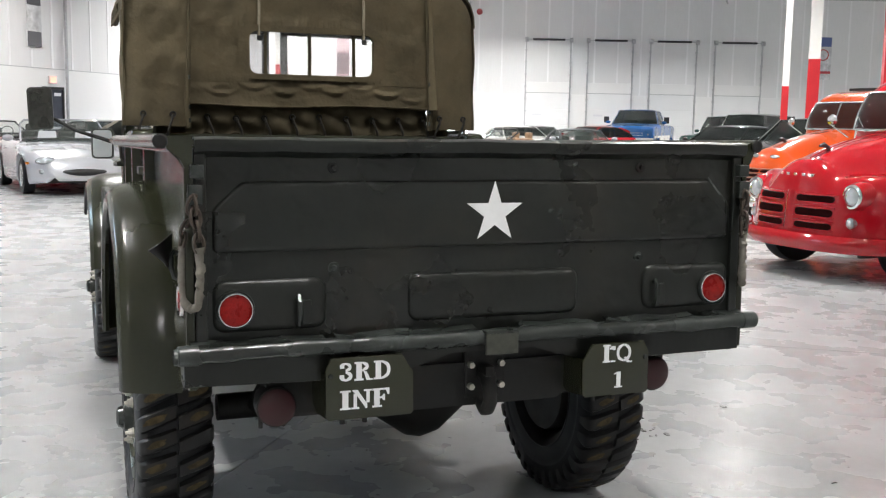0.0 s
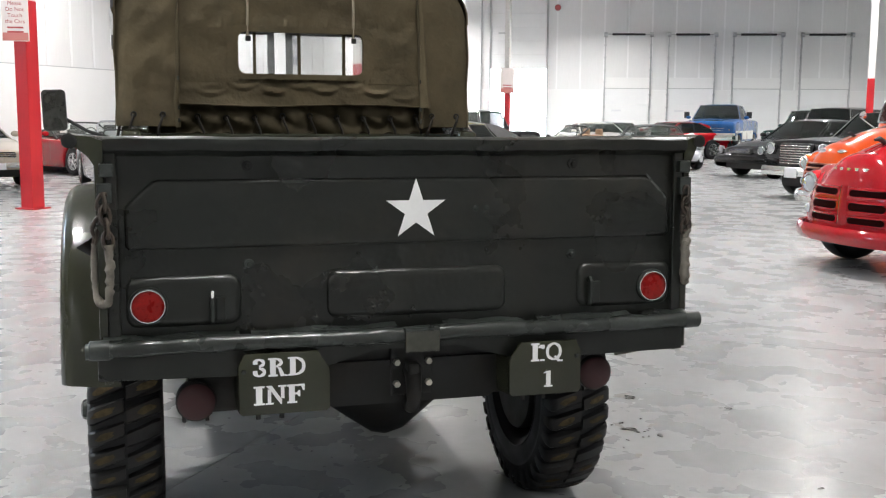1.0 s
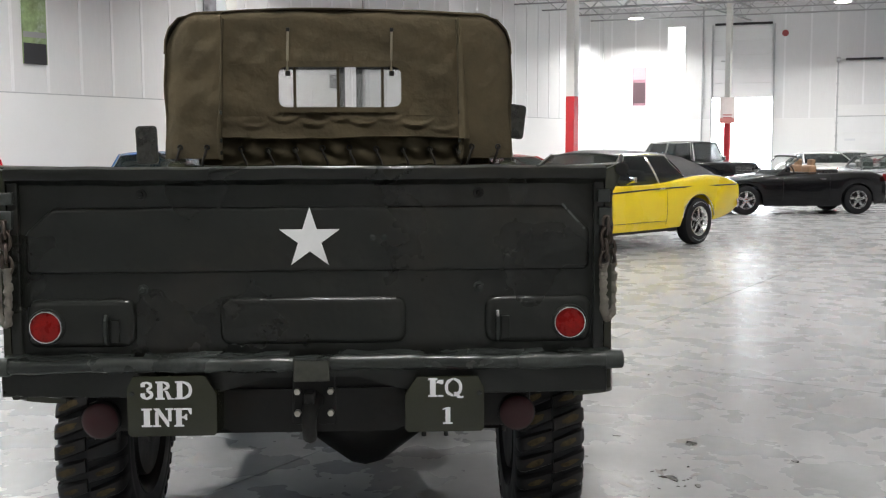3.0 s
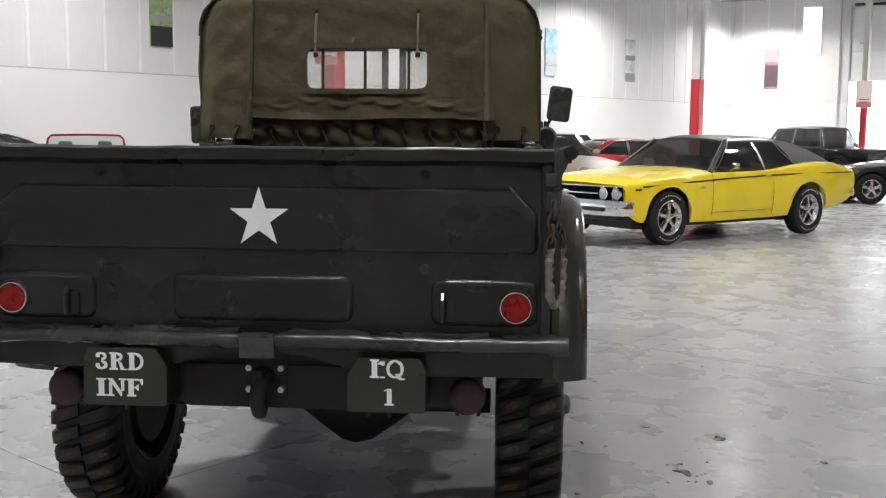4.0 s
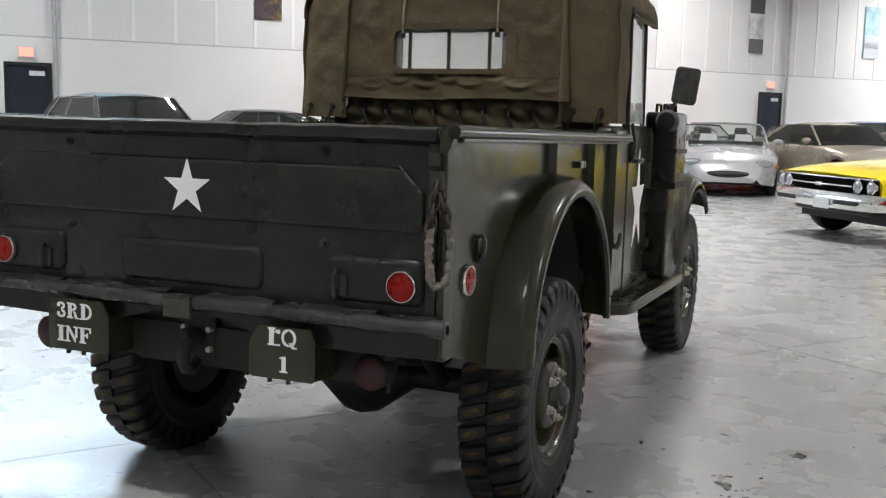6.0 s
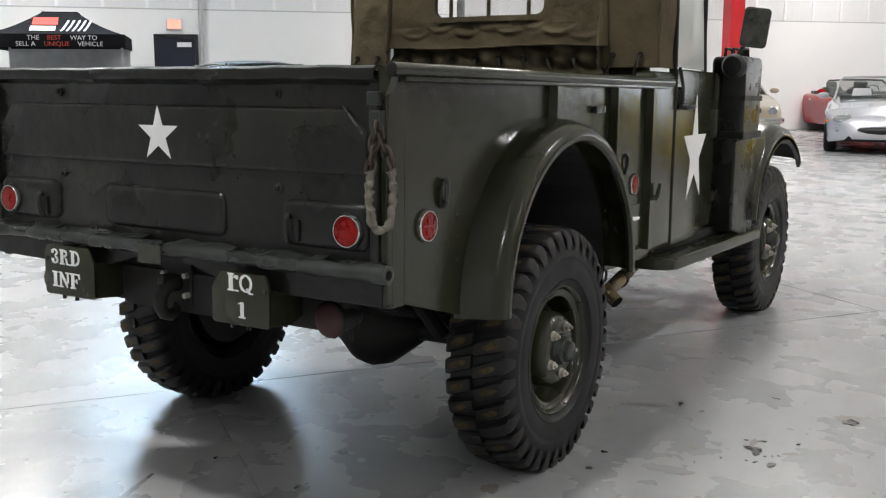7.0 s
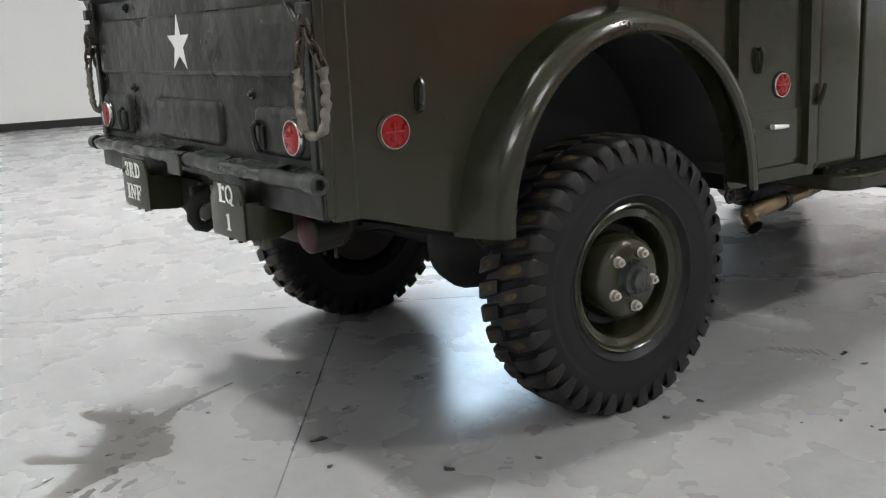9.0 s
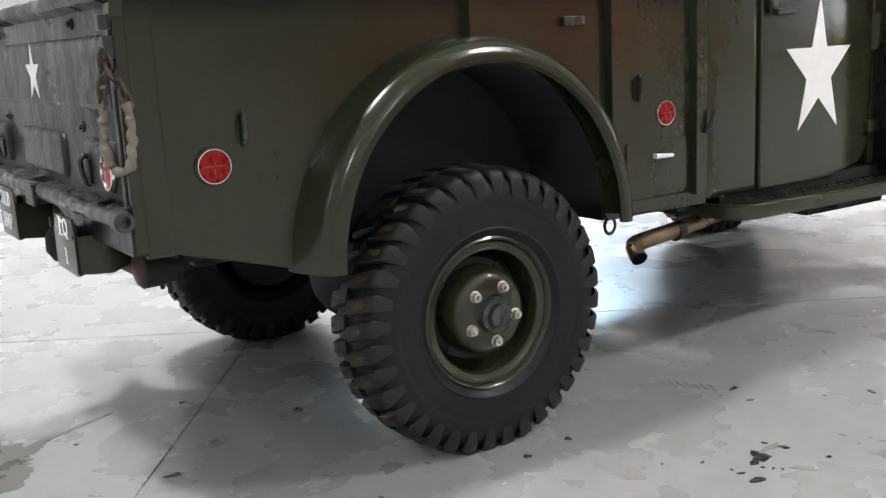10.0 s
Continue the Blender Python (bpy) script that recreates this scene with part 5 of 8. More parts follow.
for s in (1, -1):
    wheel(0.738 if s > 0 else -0.771, 0.961, 0.4065, s)
    wheel(0.735 if s > 0 else -0.775, 3.705, 0.466, s, True)
part("rear_axle", bm_tube([(-0.6, 0.93, 0.42), (0.6, 0.93, 0.42)], 0.045, 14), M_CHASSIS, truck, smooth=True)
part("differential", bm_lathe([(-0.20, 0.05), (-0.13, 0.10), (-0.05, 0.155), (0.0, 0.165), (0.06, 0.150), (0.13, 0.10), (0.20, 0.05)], 24, "x", centre=(0.115, 0.93, 0.42)), M_CHASSIS, truck, smooth=True)
part("diff_cover", bm_lathe([(-0.155, 0), (-0.145, 0.06), (-0.11, 0.11), (-0.05, 0.135), (0.05, 0.135)], 24, "y", centre=(0.115, 0.93, 0.42)), M_CHASSIS, truck, smooth=True)
part("front_axle", bm_tube([(-0.6, 3.71, 0.47), (0.6, 3.71, 0.47)], 0.045, 12), M_CHASSIS, truck, smooth=True)
for s in (-1, 1):
    for k in range(4):
        part("spring_leaf", bm_tube([(s * 0.42, 0.93 + t * (0.62 - 0.12 * k), 0.52 - 0.016 * k + 0.10 * t * t) for t in (-1, -0.6, -0.2, 0.2, 0.6, 1)], 0.013, 6), M_CHASSIS, truck)
    part("shock_absorber", bm_tube([(s * 0.5, 0.75, 0.46), (s * 0.42, 0.55, 0.74)], 0.03, 10), M_CHASSIS, truck)
part("drive_shaft", bm_tube([(0.1, 1.0, 0.45), (0.05, 2.5, 0.60)], 0.035, 10), M_CHASSIS, truck)
part("fuel_tank", bm_box(-0.30, 0.30, 0.30, 0.62, 0.56, 0.74, 0.02), M_CHASSIS, truck)
part("transfer_case", bm_box(-0.20, 0.16, 2.15, 2.55, 0.44, 0.62, 0.05, seg=3), M_CHASSIS, truck, smooth=True)
part("gearbox", bm_box(-0.16, 0.16, 2.45, 3.3, 0.40, 0.62, 0.05, seg=3), M_CHASSIS, truck, smooth=True)
part("oil_pan", bm_box(-0.20, 0.20, 3.3, 3.95, 0.36, 0.62, 0.05, seg=3), M_CHASSIS, truck, smooth=True)
part("tool_box", bm_box(-0.74, -0.42, 1.96, 3.2, 0.50, 0.60, 0.02), M_CHASSIS, truck)
part("battery_box", bm_box(0.42, 0.60, 2.7, 3.2, 0.42, 0.60, 0.02), M_CHASSIS, truck)

# exhaust on the right
ex = part("exhaust_pipe", bm_tube([(0.56, 2.55, 0.527), (0.63, 2.18, 0.517), (0.675, 1.93, 0.502), (0.720, 1.70, 0.496), (0.729, 1.640, 0.492), (0.734, 1.622, 0.490), (0.744, 1.610, 0.483), (0.762, 1.602, 0.470), (0.784, 1.596, 0.455)], 0.028, 16, caps=False), M_BRASS, truck, "brown heat-stained exhaust pipe", True)
part("exhaust_clamp", bm_tube([(0.685, 1.885, 0.498), (0.692, 1.850, 0.495)], 0.033, 14), M_CHASSIS, ex)
# disc across the pipe's mouth, black in place of the dark inside
part("exhaust_bore_shade", bm_tube([(0.7822, 1.5965, 0.4562), (0.7848, 1.5957, 0.4544)], 0.0262, 16), M_RECESSBLACK, ex)
part("muffler", bm_tube([(0.50, 2.55, 0.52), (0.46, 3.1, 0.53)], 0.08, 16), M_CHASSIS, truck, smooth=True)
part("tie_ring", bm_tube([(0.775, 1.478 + 0.022 * math.cos(a), 0.579 + 0.026 * math.sin(a)) for a in [2 * math.pi * k / 14 for k in range(14)]], 0.005, 6, closed=True), M_CHASSIS, truck)


# running boards with diamond tread
def running_board(s):
    pts = [(s * 0.60, 1.965), (s * 0.79, 1.965), (s * 0.835, 1.985), (s * 0.860, 2.015), (s * 0.872, 2.06), (s * 0.872, 3.34), (s * 0.60, 3.34)]
    return bm_prism(pts, "z", 0.505, 0.560, 0.012, seg=3, bevel_far=True)


def board_tread(s):
    bm = bmesh.new()
    for i in range(34):
        for j in range(6):
            x, y = s * (0.64 + 0.032 * j), 2.05 + 0.038 * i
            bm_box(-0.011, 0.011, -0.004, 0.004, 0.559, 0.564, 0, bm, pose(x, y, 0, 0, 0, 45 if (i + j) % 2 else -45))
    return bm


for s in (1, -1):
    rb = part("running_board", running_board(s), M_OD, truck, "olive running board with a tread plate", True)
    rb.matrix_basis = Matrix.Translation((0, 2.0, 0.558)) @ Matrix.Rotation(radians(-0.6), 4, "X") @ Matrix.Translation((0, -2.0, -0.534))
    part("tread_plate", board_tread(s), M_ODWORN, rb)
    part("board_bracket", bm_box(*span(s, 0.36, 0.80), 2.6, 2.66, 0.47, 0.505), M_CHASSIS, rb)


# cab: rear wall, doors, cowl
part("cab_back", bm_box(-0.785, 0.785, 1.97, 2.0, 0.60, 1.345, 0.01), M_OD, truck)
both("cab_corner", lambda s: bm_box(*span(s, 0.70, 0.793), 1.890, 2.158, 0.605, 1.36, 0.035, seg=4), M_OD, smooth=True)
both("cab_floor", lambda s: bm_box(*span(s, 0.0, 0.76), 2.0, 3.0, 0.58, 0.62), M_CHASSIS)


def door(s):
    pts = [(2.165, 0.610), (2.60, 0.600), (2.80, 0.640), (2.865, 0.72), (2.865, 1.375), (2.165, 1.375)]
    return bm_prism(pts, "x", *((s * 0.755, s * 0.793)), 0.010, seg=3)


for s in (1, -1):
    d = part("cab_door", door(s), M_OD, truck, "olive cab door with a large white star", True)
    d.matrix_basis = Matrix.Translation((s * 0.793, 2.165, 0)) @ Matrix.Rotation(radians(4.0 * s), 4, "Z") @ Matrix.Translation((-s * 0.793, -2.165, 0))
    part("star", bm_prism([(2.510 + 1.00 * a, 1.004 + 1.22 * b) for a, b in star_points(0, 0.0, 0.2125)], "x", s * 0.7935, s * 0.7947), M_STARWHITE, d, "large white painted star")
    part("door_handle", bm_tube([(s * 0.794, 2.215, 1.215), (s * 0.825, 2.215, 1.210), (s * 0.838, 2.245, 1.208), (s * 0.838, 2.30, 1.215)], [0.014, 0.012, 0.010, 0.009], 8), M_ODWORN, d, smooth=True)
    part("door_latch", bm_box(*span(s, 0.79, 0.805), 2.19, 2.24, 1.225, 1.30, 0.006), M_ODWORN, d)
    for z in (0.775, 1.22):
        part("hinge", bm_box(*span(s, 0.785, 0.815), 2.83, 2.90, z - 0.025, z + 0.025, 0.008), M_OD, d)
    part("door_rope", bm_tube([(s * 0.80, 2.17, 1.38), (s * 0.815, 2.18, 1.30), (s * 0.812, 2.19, 1.24), (s * 0.80, 2.2, 1.21)], 0.008, 6), M_ROPE, d)
    # window frame above the door
    for a in (((2.18, 1.375), (2.18, 1.86)), ((2.18, 1.86), (2.60, 1.90)), ((2.60, 1.90), (2.72, 1.375))):
        part("window_frame", bm_tube([(s * 0.775, *a[0]), (s * 0.768, *a[1])], 0.013, 8), M_CHASSIS, d)
    part("window_pane", bm_prism([(2.19, 1.38), (2.70, 1.38), (2.60, 1.88), (2.19, 1.85)], "x", s * 0.770, s * 0.773), M_VINYLSIDE, d).visible_shadow = False
    part("cowl_side", bm_box(*span(s, 0.64, 0.738), 2.87, 3.02, 0.62, 1.375, 0.012), M_OD, truck)
part("cowl", bm_box(-0.76, 0.76, 2.86, 3.05, 1.05, 1.375, 0.03, seg=3), M_OD, truck, smooth=True)
hood = part("hood", bm_grid(lambda u, v: Vector(((u - 0.5) * (1.16 - 0.22 * v), 3.05 + 1.10 * v, 1.10 + 0.20 * math.sin(math.pi * u) ** 0.6 - 0.07 * v)), 16, 10, thickness=0.01), M_OD, truck, smooth=True)
part("grille", bm_box(-0.42, 0.42, 4.12, 4.18, 0.70, 1.16, 0.03), M_OD, truck)
both("hood_side", lambda s: bm_prism([(3.0, 0.62), (4.14, 0.66), (4.14, 1.06), (3.0, 1.12)], "x", s * 0.50, s * 0.53), M_OD)
part("front_bumper", bm_box(-0.74, 0.74, 4.40, 4.46, 0.60, 0.74, 0.02), M_OD, truck)


# the can's own dark olive; on the fender skirt it stands for shade
M_CAN_SKIRTSHADE = surface("dark_olive_can_and_skirt_shade", (0.0065, 0.007, 0.0055), 0.30, spread=0.3, scale=9, bump=0.1, spec=0.4, dirt=(0.022, 0.020, 0.011), dirt_amount=0.5)


# front fenders
def front_fender(s):
    return fender_sheet(s, 0.0)


def fender_sheet(s, inset):
    prof = [(0.50, 0.055, 0.045), (0.70, 0.055, 0.045), (0.80, 0.045, 0.030), (0.845, 0.022, 0.008), (0.868, -0.005, -0.025), (0.868, -0.040, -0.055), (0.855, -0.050, -0.066)]
    m = len(prof) - 1

    def at(u, v):
        i = min(int(v * m), m - 1)
        f = v * m - i
        x, a, b = [p + (q - p) * f for p, q in zip(prof[i], prof[i + 1])]
        g = math.pi * (0.0 + 0.80 * u)
        return Vector((s * (x + (0.045 if s < 0 and x > 0.75 else 0)), 3.80 - (0.53 + a - inset) * math.cos(g), 0.62 + (0.46 + b - inset) * math.sin(g)))
    return bm_grid(at, 30, m * 3, thickness=0.005)


both("front_fender", front_fender, M_OD, "rounded olive front fender", True)
both("fender_lining", lambda s: fender_sheet(s, 0.012), M_CHASSIS, smooth=True)
# skirt coloured as dark as the can, for the shade below it
both("fender_skirt", lambda s: bm_prism([(2.90, 0.60), (3.24, 0.52), (3.30, 0.66), (3.36, 0.86), (3.46, 1.0), (3.46, 1.055), (2.90, 1.055)], "x", s * 0.60, s * 0.845, 0.015, seg=3), M_CAN_SKIRTSHADE, smooth=True)
both("fender_liner", lambda s: bm_prism([(3.30, 0.62)] + [(3.78 - 0.47 * math.cos(math.pi * i / 14), 0.62 + 0.40 * math.sin(math.pi * i / 14)) for i in range(15)] + [(4.25, 0.62)], "x", s * 0.50, s * 0.505), M_CHASSIS)

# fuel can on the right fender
can = part("fuel_can", bm_prism(rounded(2.925, 3.235, 1.060, 1.455, 0.035), "x", 0.700, 0.868, 0.022, seg=3, bevel_far=True), M_CAN_SKIRTSHADE, truck, "olive steel jerry can strapped to the fender", True)
for dx in (0.745, 0.784, 0.823):
    part("can_handle", bm_tube([(dx, 2.99, 1.45), (dx, 3.00, 1.492), (dx, 3.10, 1.496), (dx, 3.12, 1.45)], 0.008, 8), M_OD, can, smooth=True)
part("can_strap", bm_box(0.695, 0.873, 2.92, 3.24, 1.24, 1.265), M_CHASSIS, can)
part("can_cap", bm_lathe([(0, 0), (0, 0.03), (0.04, 0.03), (0.05, 0.02), (0.05, 0)], 14, "z", centre=(0.784, 3.17, 1.455)), M_CHASSIS, can)
part("can_rack", bm_box(0.69, 0.876, 2.915, 3.245, 1.055, 1.09, 0.004), M_CHASSIS, can)
part("cowl_lamp", bm_lathe([(-0.03, 0), (-0.03, 0.045), (0.0, 0.060), (0.05, 0.055), (0.09, 0.03), (0.09, 0)], 20, "y", centre=(0.825, 2.87, 1.405)), M_CHASSIS, truck, "round black marker lamp", True)


# mirrors
def mirror(x0, x1, z0, z1, y, turn, tilt, arm, clean=False):
    cx, cz, w, h = (x0 + x1) / 2, (z0 + z1) / 2, x1 - x0, z1 - z0
    root = new("mirror")
    root.parent = truck
    root.matrix_basis = pose(cx, y, cz, 0, tilt, turn)
    part("shell", bm_prism(rounded(-w / 2, w / 2, -h / 2, h / 2, 0.022), "y", -0.008, 0.014, 0.006, bevel_far=True), M_MIRRORBACK, root, "dark mirror housing", True)
    part("glass", bm_prism(rounded(-w / 2 + 0.009, w / 2 - 0.009, -h / 2 + 0.009, h / 2 - 0.009, 0.016), "y", -0.0095, -0.0085), M_MIRROR if clean else M_MIRRORTARN, root, "clear mirror glass" if clean else "tarnished mirror glass")
    part("arm", bm_tube(arm, 0.009, 8), M_CHASSIS, truck, smooth=True)


M_MIRRORTARN = surface("tarnished_mirror", (0.075, 0.075, 0.068), 0.28, metal=0.9, spread=0.35, scale=14, fine=60)
mirror(0.835, 0.962, 1.494, 1.684, 2.945, 12, 7, [(0.82, 2.89, 1.43), (0.835, 2.93, 1.48), (0.87, 2.965, 1.54)])
mirror(-1.199, -1.080, 1.360, 1.572, 3.022, -4, -2, [(-0.80, 2.93, 1.30), (-0.98, 2.99, 1.36), (-1.10, 3.04, 1.43)])
mirror(-0.905, -0.795, 1.217, 1.371, 2.99, -8, 0, [(-0.79, 3.02, 1.34), (-0.85, 3.01, 1.36)], True)
part("splash_plate", bm_grid(lambda u, v: Vector((-0.872 + 0.062 * u + 0.045 * v * (1 - u), 0.24 + 0.03 * u + 0.05 * v - 0.020 * math.sin(math.pi * u), 1.035 + 0.040 * u - (0.035 + 0.075 * u) * v)), 10, 8, thickness=0.004), M_CHASSIS, truck, "dark bent sheet-metal splash plate", True)


# canvas cab top
def wrinkle(x, z):
    return 0.006 * math.sin(9 * x + 2.1) + 0.004 * math.sin(23 * x + 7 * z) + 0.003 * math.sin(31 * z + 3 * x) + 0.0022 * math.sin(44 * x - 26 * z + 3 * math.sin(9 * z)) + 0.0016 * math.sin(63 * z + 19 * x)


TOP_Y0, TOP_Y1, C_X, HALF = 1.950, 2.78, -0.018, 0.790


def roof_height(x):
    t = abs(x - C_X) / HALF
    return 2.068 - 0.035 * t * t


def back_sheet(x0, x1, z0, z1, y, thick=0.006, amp=1.0):
    def at(u, v):
        x = x0 + (x1 - x0) * u
        z = z0 + (z1 - z0) * v
        t = abs(x - C_X)
        lean = 0.028 * (z - 1.37) / 0.7
        edge = 0.0
        if t > HALF - 0.09:
            edge = 0.05 * ((t - HALF + 0.09) / 0.09) ** 2
        crown = max(0, z - (roof_height(x) - 0.07)) / 0.07
        return Vector((x, y + lean + edge + 0.055 * crown ** 2 + amp * wrinkle(x, z), z))
    return bm_grid(at, 34, 30, thickness=thick)


top = part("canvas_back", back_sheet(C_X - 0.53, C_X + 0.545, 1.80, 2.045, TOP_Y0), M_CANVAS, truck, "olive canvas cab top, faded and creased", True)


def upper_arch(u, v):
    """The roof and its rounded shoulders, from side hem to side hem."""
    pts = [(-HALF, 1.86), (-HALF + 0.004, 1.92), (-HALF + 0.022, 1.975), (-HALF + 0.065, 2.022), (-HALF + 0.14, 2.042), (-0.45, 2.054), (-0.2, 2.064), (0.0, 2.067),
           (0.2, 2.064), (0.45, 2.054), (HALF - 0.14, 2.040), (HALF - 0.065, 2.016), (HALF - 0.022, 1.968), (HALF - 0.004, 1.915), (HALF, 1.86)]
    f = u * (len(pts) - 1)
    i = min(int(f), len(pts) - 2)
    x, z = [a + (b - a) * (f - i) for a, b in zip(pts[i], pts[i + 1])]
    y = TOP_Y0 + 0.03 + (TOP_Y1 - TOP_Y0 - 0.03) * v
    sag = 0.018 * math.sin(math.pi * v) + 0.004 * math.sin(9 * v + 5 * x)
    if v == 0:
        z -= 0.012
    return Vector((C_X + x, y, z - sag * (1 if abs(x) < 0.7 else 0.2)))


part("canvas_roof", bm_grid(upper_arch, 56, 12, thickness=0.006), M_CANVAS, top, smooth=True)
# back sheet in one piece above the window line and at both sides, the shape following the rounded shoulders
def full_back(u, v):
    x = C_X + (u - 0.5) * 2 * HALF
    t = abs(x - C_X)
    hi = 2.058 - 0.03 * (t / HALF) ** 2 - (0.13 * max(0, (t - HALF + 0.15) / 0.15) ** 2.2)
    lo = 1.375
    z = lo + (hi - lo) * v
    edge = 0.05 * (max(0, t - HALF + 0.09) / 0.09) ** 2
    return Vector((x, TOP_Y0 + 0.028 * (z - 1.37) / 0.7 + edge + 0.04 * max(0, (z - hi + 0.05) / 0.05) ** 2 + wrinkle(x, z), z))


WIN = (C_X - 0.277, C_X + 0.285, 1.601, 1.790)


def canvas_panel(u0, u1, v0, v1, dy, nu, nv, thick=0.006, name="canvas_panel", mat=None, parent=None):
    return part(name, bm_grid(lambda u, v: full_back(u0 + (u1 - u0) * u, v0 + (v1 - v0) * v) + Vector((0, dy, 0)), nu, nv, thickness=thick), mat or M_CANVAS, parent or top, smooth=True)


def u_of(x):
    return (x - C_X) / (2 * HALF) + 0.5


XL, XR = C_X - 0.53, C_X + 0.545
canvas_panel(0.0, u_of(XL), 0.0, 1.0, -0.012, 16, 28, 0.012, "side_flap")
canvas_panel(u_of(XR), 1.0, 0.0, 1.0, -0.012, 16, 28, 0.012, "side_flap")


def v_of(z, u=0.5):
    return (z - 1.375) / (2.055 - 1.375)


def pucker(x, dz):
    """Small upright gathers along a sewn edge, dying away from it."""
    t = abs(x - C_X)
    return 0.0045 * math.sin(118 * x + 2.2 * math.sin(17 * x)) * math.exp(-(dz / 0.020) ** 2) * max(0.0, min(1.0, (0.40 - t) / 0.08))


def above_window(u, v):
    p = full_back(u_of(XL) - 0.02 + (u_of(XR) - u_of(XL) + 0.04) * u, v_of(WIN[3]) + (1 - v_of(WIN[3])) * v)
    return p - Vector((0, pucker(p.x, p.z - 1.822), 0))


part("canvas_panel", bm_grid(above_window, 150, 26, thickness=0.006), M_CANVAS, top, smooth=True)
canvas_panel(u_of(XL) - 0.02, u_of(WIN[0]), v_of(WIN[2]) - 0.05, v_of(WIN[3]) + 0.02, 0.0, 12, 10)
canvas_panel(u_of(WIN[1]), u_of(XR) + 0.02, v_of(WIN[2]) - 0.05, v_of(WIN[3]) + 0.02, 0.0, 12, 10)


def skirt(u, v):
    x = XL - 0.02 + (XR - XL + 0.04) * u
    z = 1.466 + 0.005 * math.sin(7 * x) + (WIN[2] - 1.466) * v
    k = 1 - v
    sway = 1.537 + 0.012 * math.sin(13 * x + 1) + 0.008 * math.sin(29 * x)
    ridge = math.exp(-((z - sway) / 0.016) ** 2) * (0.5 + 0.5 * math.sin(21 * x + 2 * math.sin(5 * x)))
    crease = 0.0
    for cx, cz, wide, amp in ((-0.41, 1.515, 0.05, 0.012), (-0.27, 1.545, 0.06, 0.010), (-0.13, 1.525, 0.05, 0.013), (-0.02, 1.550, 0.045, 0.010), (0.09, 1.530, 0.055, 0.013), (0.21, 1.548, 0.05, 0.011), (0.33, 1.520, 0.06, 0.014), (0.45, 1.500, 0.05, 0.010)):
        smile = cz + 4.5 * (x - cx) ** 2
        crease += amp * math.exp(-((z - smile) / 0.010) ** 2) * math.exp(-(((x - cx) / wide) ** 2))
    fold = 0.007 * ridge + crease + pucker(x, z - 1.588)
    return Vector((x, TOP_Y0 + 0.004 + 0.028 * (z - 1.37) / 0.7 - fold + wrinkle(x, z) - 0.012 * (1 - v) ** 2, z))


part("canvas_skirt", bm_grid(skirt, 210, 26, thickness=0.006), M_CANVAS, top, "sagging lower hem of the canvas", True)


def under(u, v):
    x = XL - 0.01 + (XR - XL + 0.02) * u
    k = (x - XL - 0.08) / 0.123
    pull = abs(math.sin(math.pi * k))
    z = 1.350 + 0.128 * v - 0.012 * pull * (1 - v)
    d = 0.026 * (1 - pull) * (1 - abs(2 * v - 0.9)) - 0.020 * pull * math.sin(math.pi * v) + 0.010 * math.sin(13 * x + 9 * v + 2 * math.sin(7 * x)) + 0.007 * math.sin(51 * x + 16 * v) * v
    return Vector((x, TOP_Y0 + 0.045 + d, z))


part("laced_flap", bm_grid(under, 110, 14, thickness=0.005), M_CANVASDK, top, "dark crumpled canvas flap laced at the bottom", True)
for k in range(9):
    x = XL + 0.08 + 0.123 * k
    part("eyelet", bm_lathe([(0.0, 0.007), (-0.004, 0.009), (-0.006, 0.012), (0.0, 0.014)], 12, "y", centre=(x, TOP_Y0 + 0.028, 1.418 + 0.006 * math.sin(5 * k))), M_CHASSIS, top)
    part("lacing", bm_tube([(x, TOP_Y0 + 0.022, 1.416), (x + 0.006, TOP_Y0 + 0.012, 1.395), (x + 0.022, TOP_Y0 + 0.02, 1.36), (x + 0.028, TOP_Y0 + 0.03, 1.33)], 0.006, 6), M_ROPE, top)
for x in (-0.735, -0.615, 0.585, 0.705):
    part("eyelet", bm_lathe([(0.0, 0.006), (-0.005, 0.008), (-0.006, 0.012), (0.0, 0.014)], 12, "y", centre=(x, TOP_Y0 - 0.013 + wrinkle(x, 1.42), 1.425)), M_CHASSIS, top)
    part("lacing", bm_tube([(x, TOP_Y0 - 0.016, 1.424), (x - 0.006, TOP_Y0 - 0.024, 1.40), (x - 0.02, TOP_Y0 - 0.015, 1.36), (x - 0.022, TOP_Y0 + 0.01, 1.33)], 0.006, 6), M_ROPE, top)
part("hem", bm_tube([skirt(i / 60, 0.0) + Vector((0, -0.004, 0.004)) for i in range(61)], 0.0045, 6), M_CANVAS, top, smooth=True)
# loose edges and buckles beside the middle panel
for x, s in ((XL, -1), (XR, 1)):
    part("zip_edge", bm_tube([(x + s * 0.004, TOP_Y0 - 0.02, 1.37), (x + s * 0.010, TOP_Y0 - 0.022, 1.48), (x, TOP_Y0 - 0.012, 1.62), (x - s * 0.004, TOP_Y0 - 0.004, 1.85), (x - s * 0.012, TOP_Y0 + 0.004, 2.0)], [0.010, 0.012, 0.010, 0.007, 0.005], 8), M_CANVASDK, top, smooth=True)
    for z in (1.40, 1.455, 1.58):
        part("buckle", bm_box(x - 0.005, x + 0.005, TOP_Y0 - 0.032, TOP_Y0 - 0.026, z - 0.009, z + 0.009, 0.002), M_ODWORN, top)
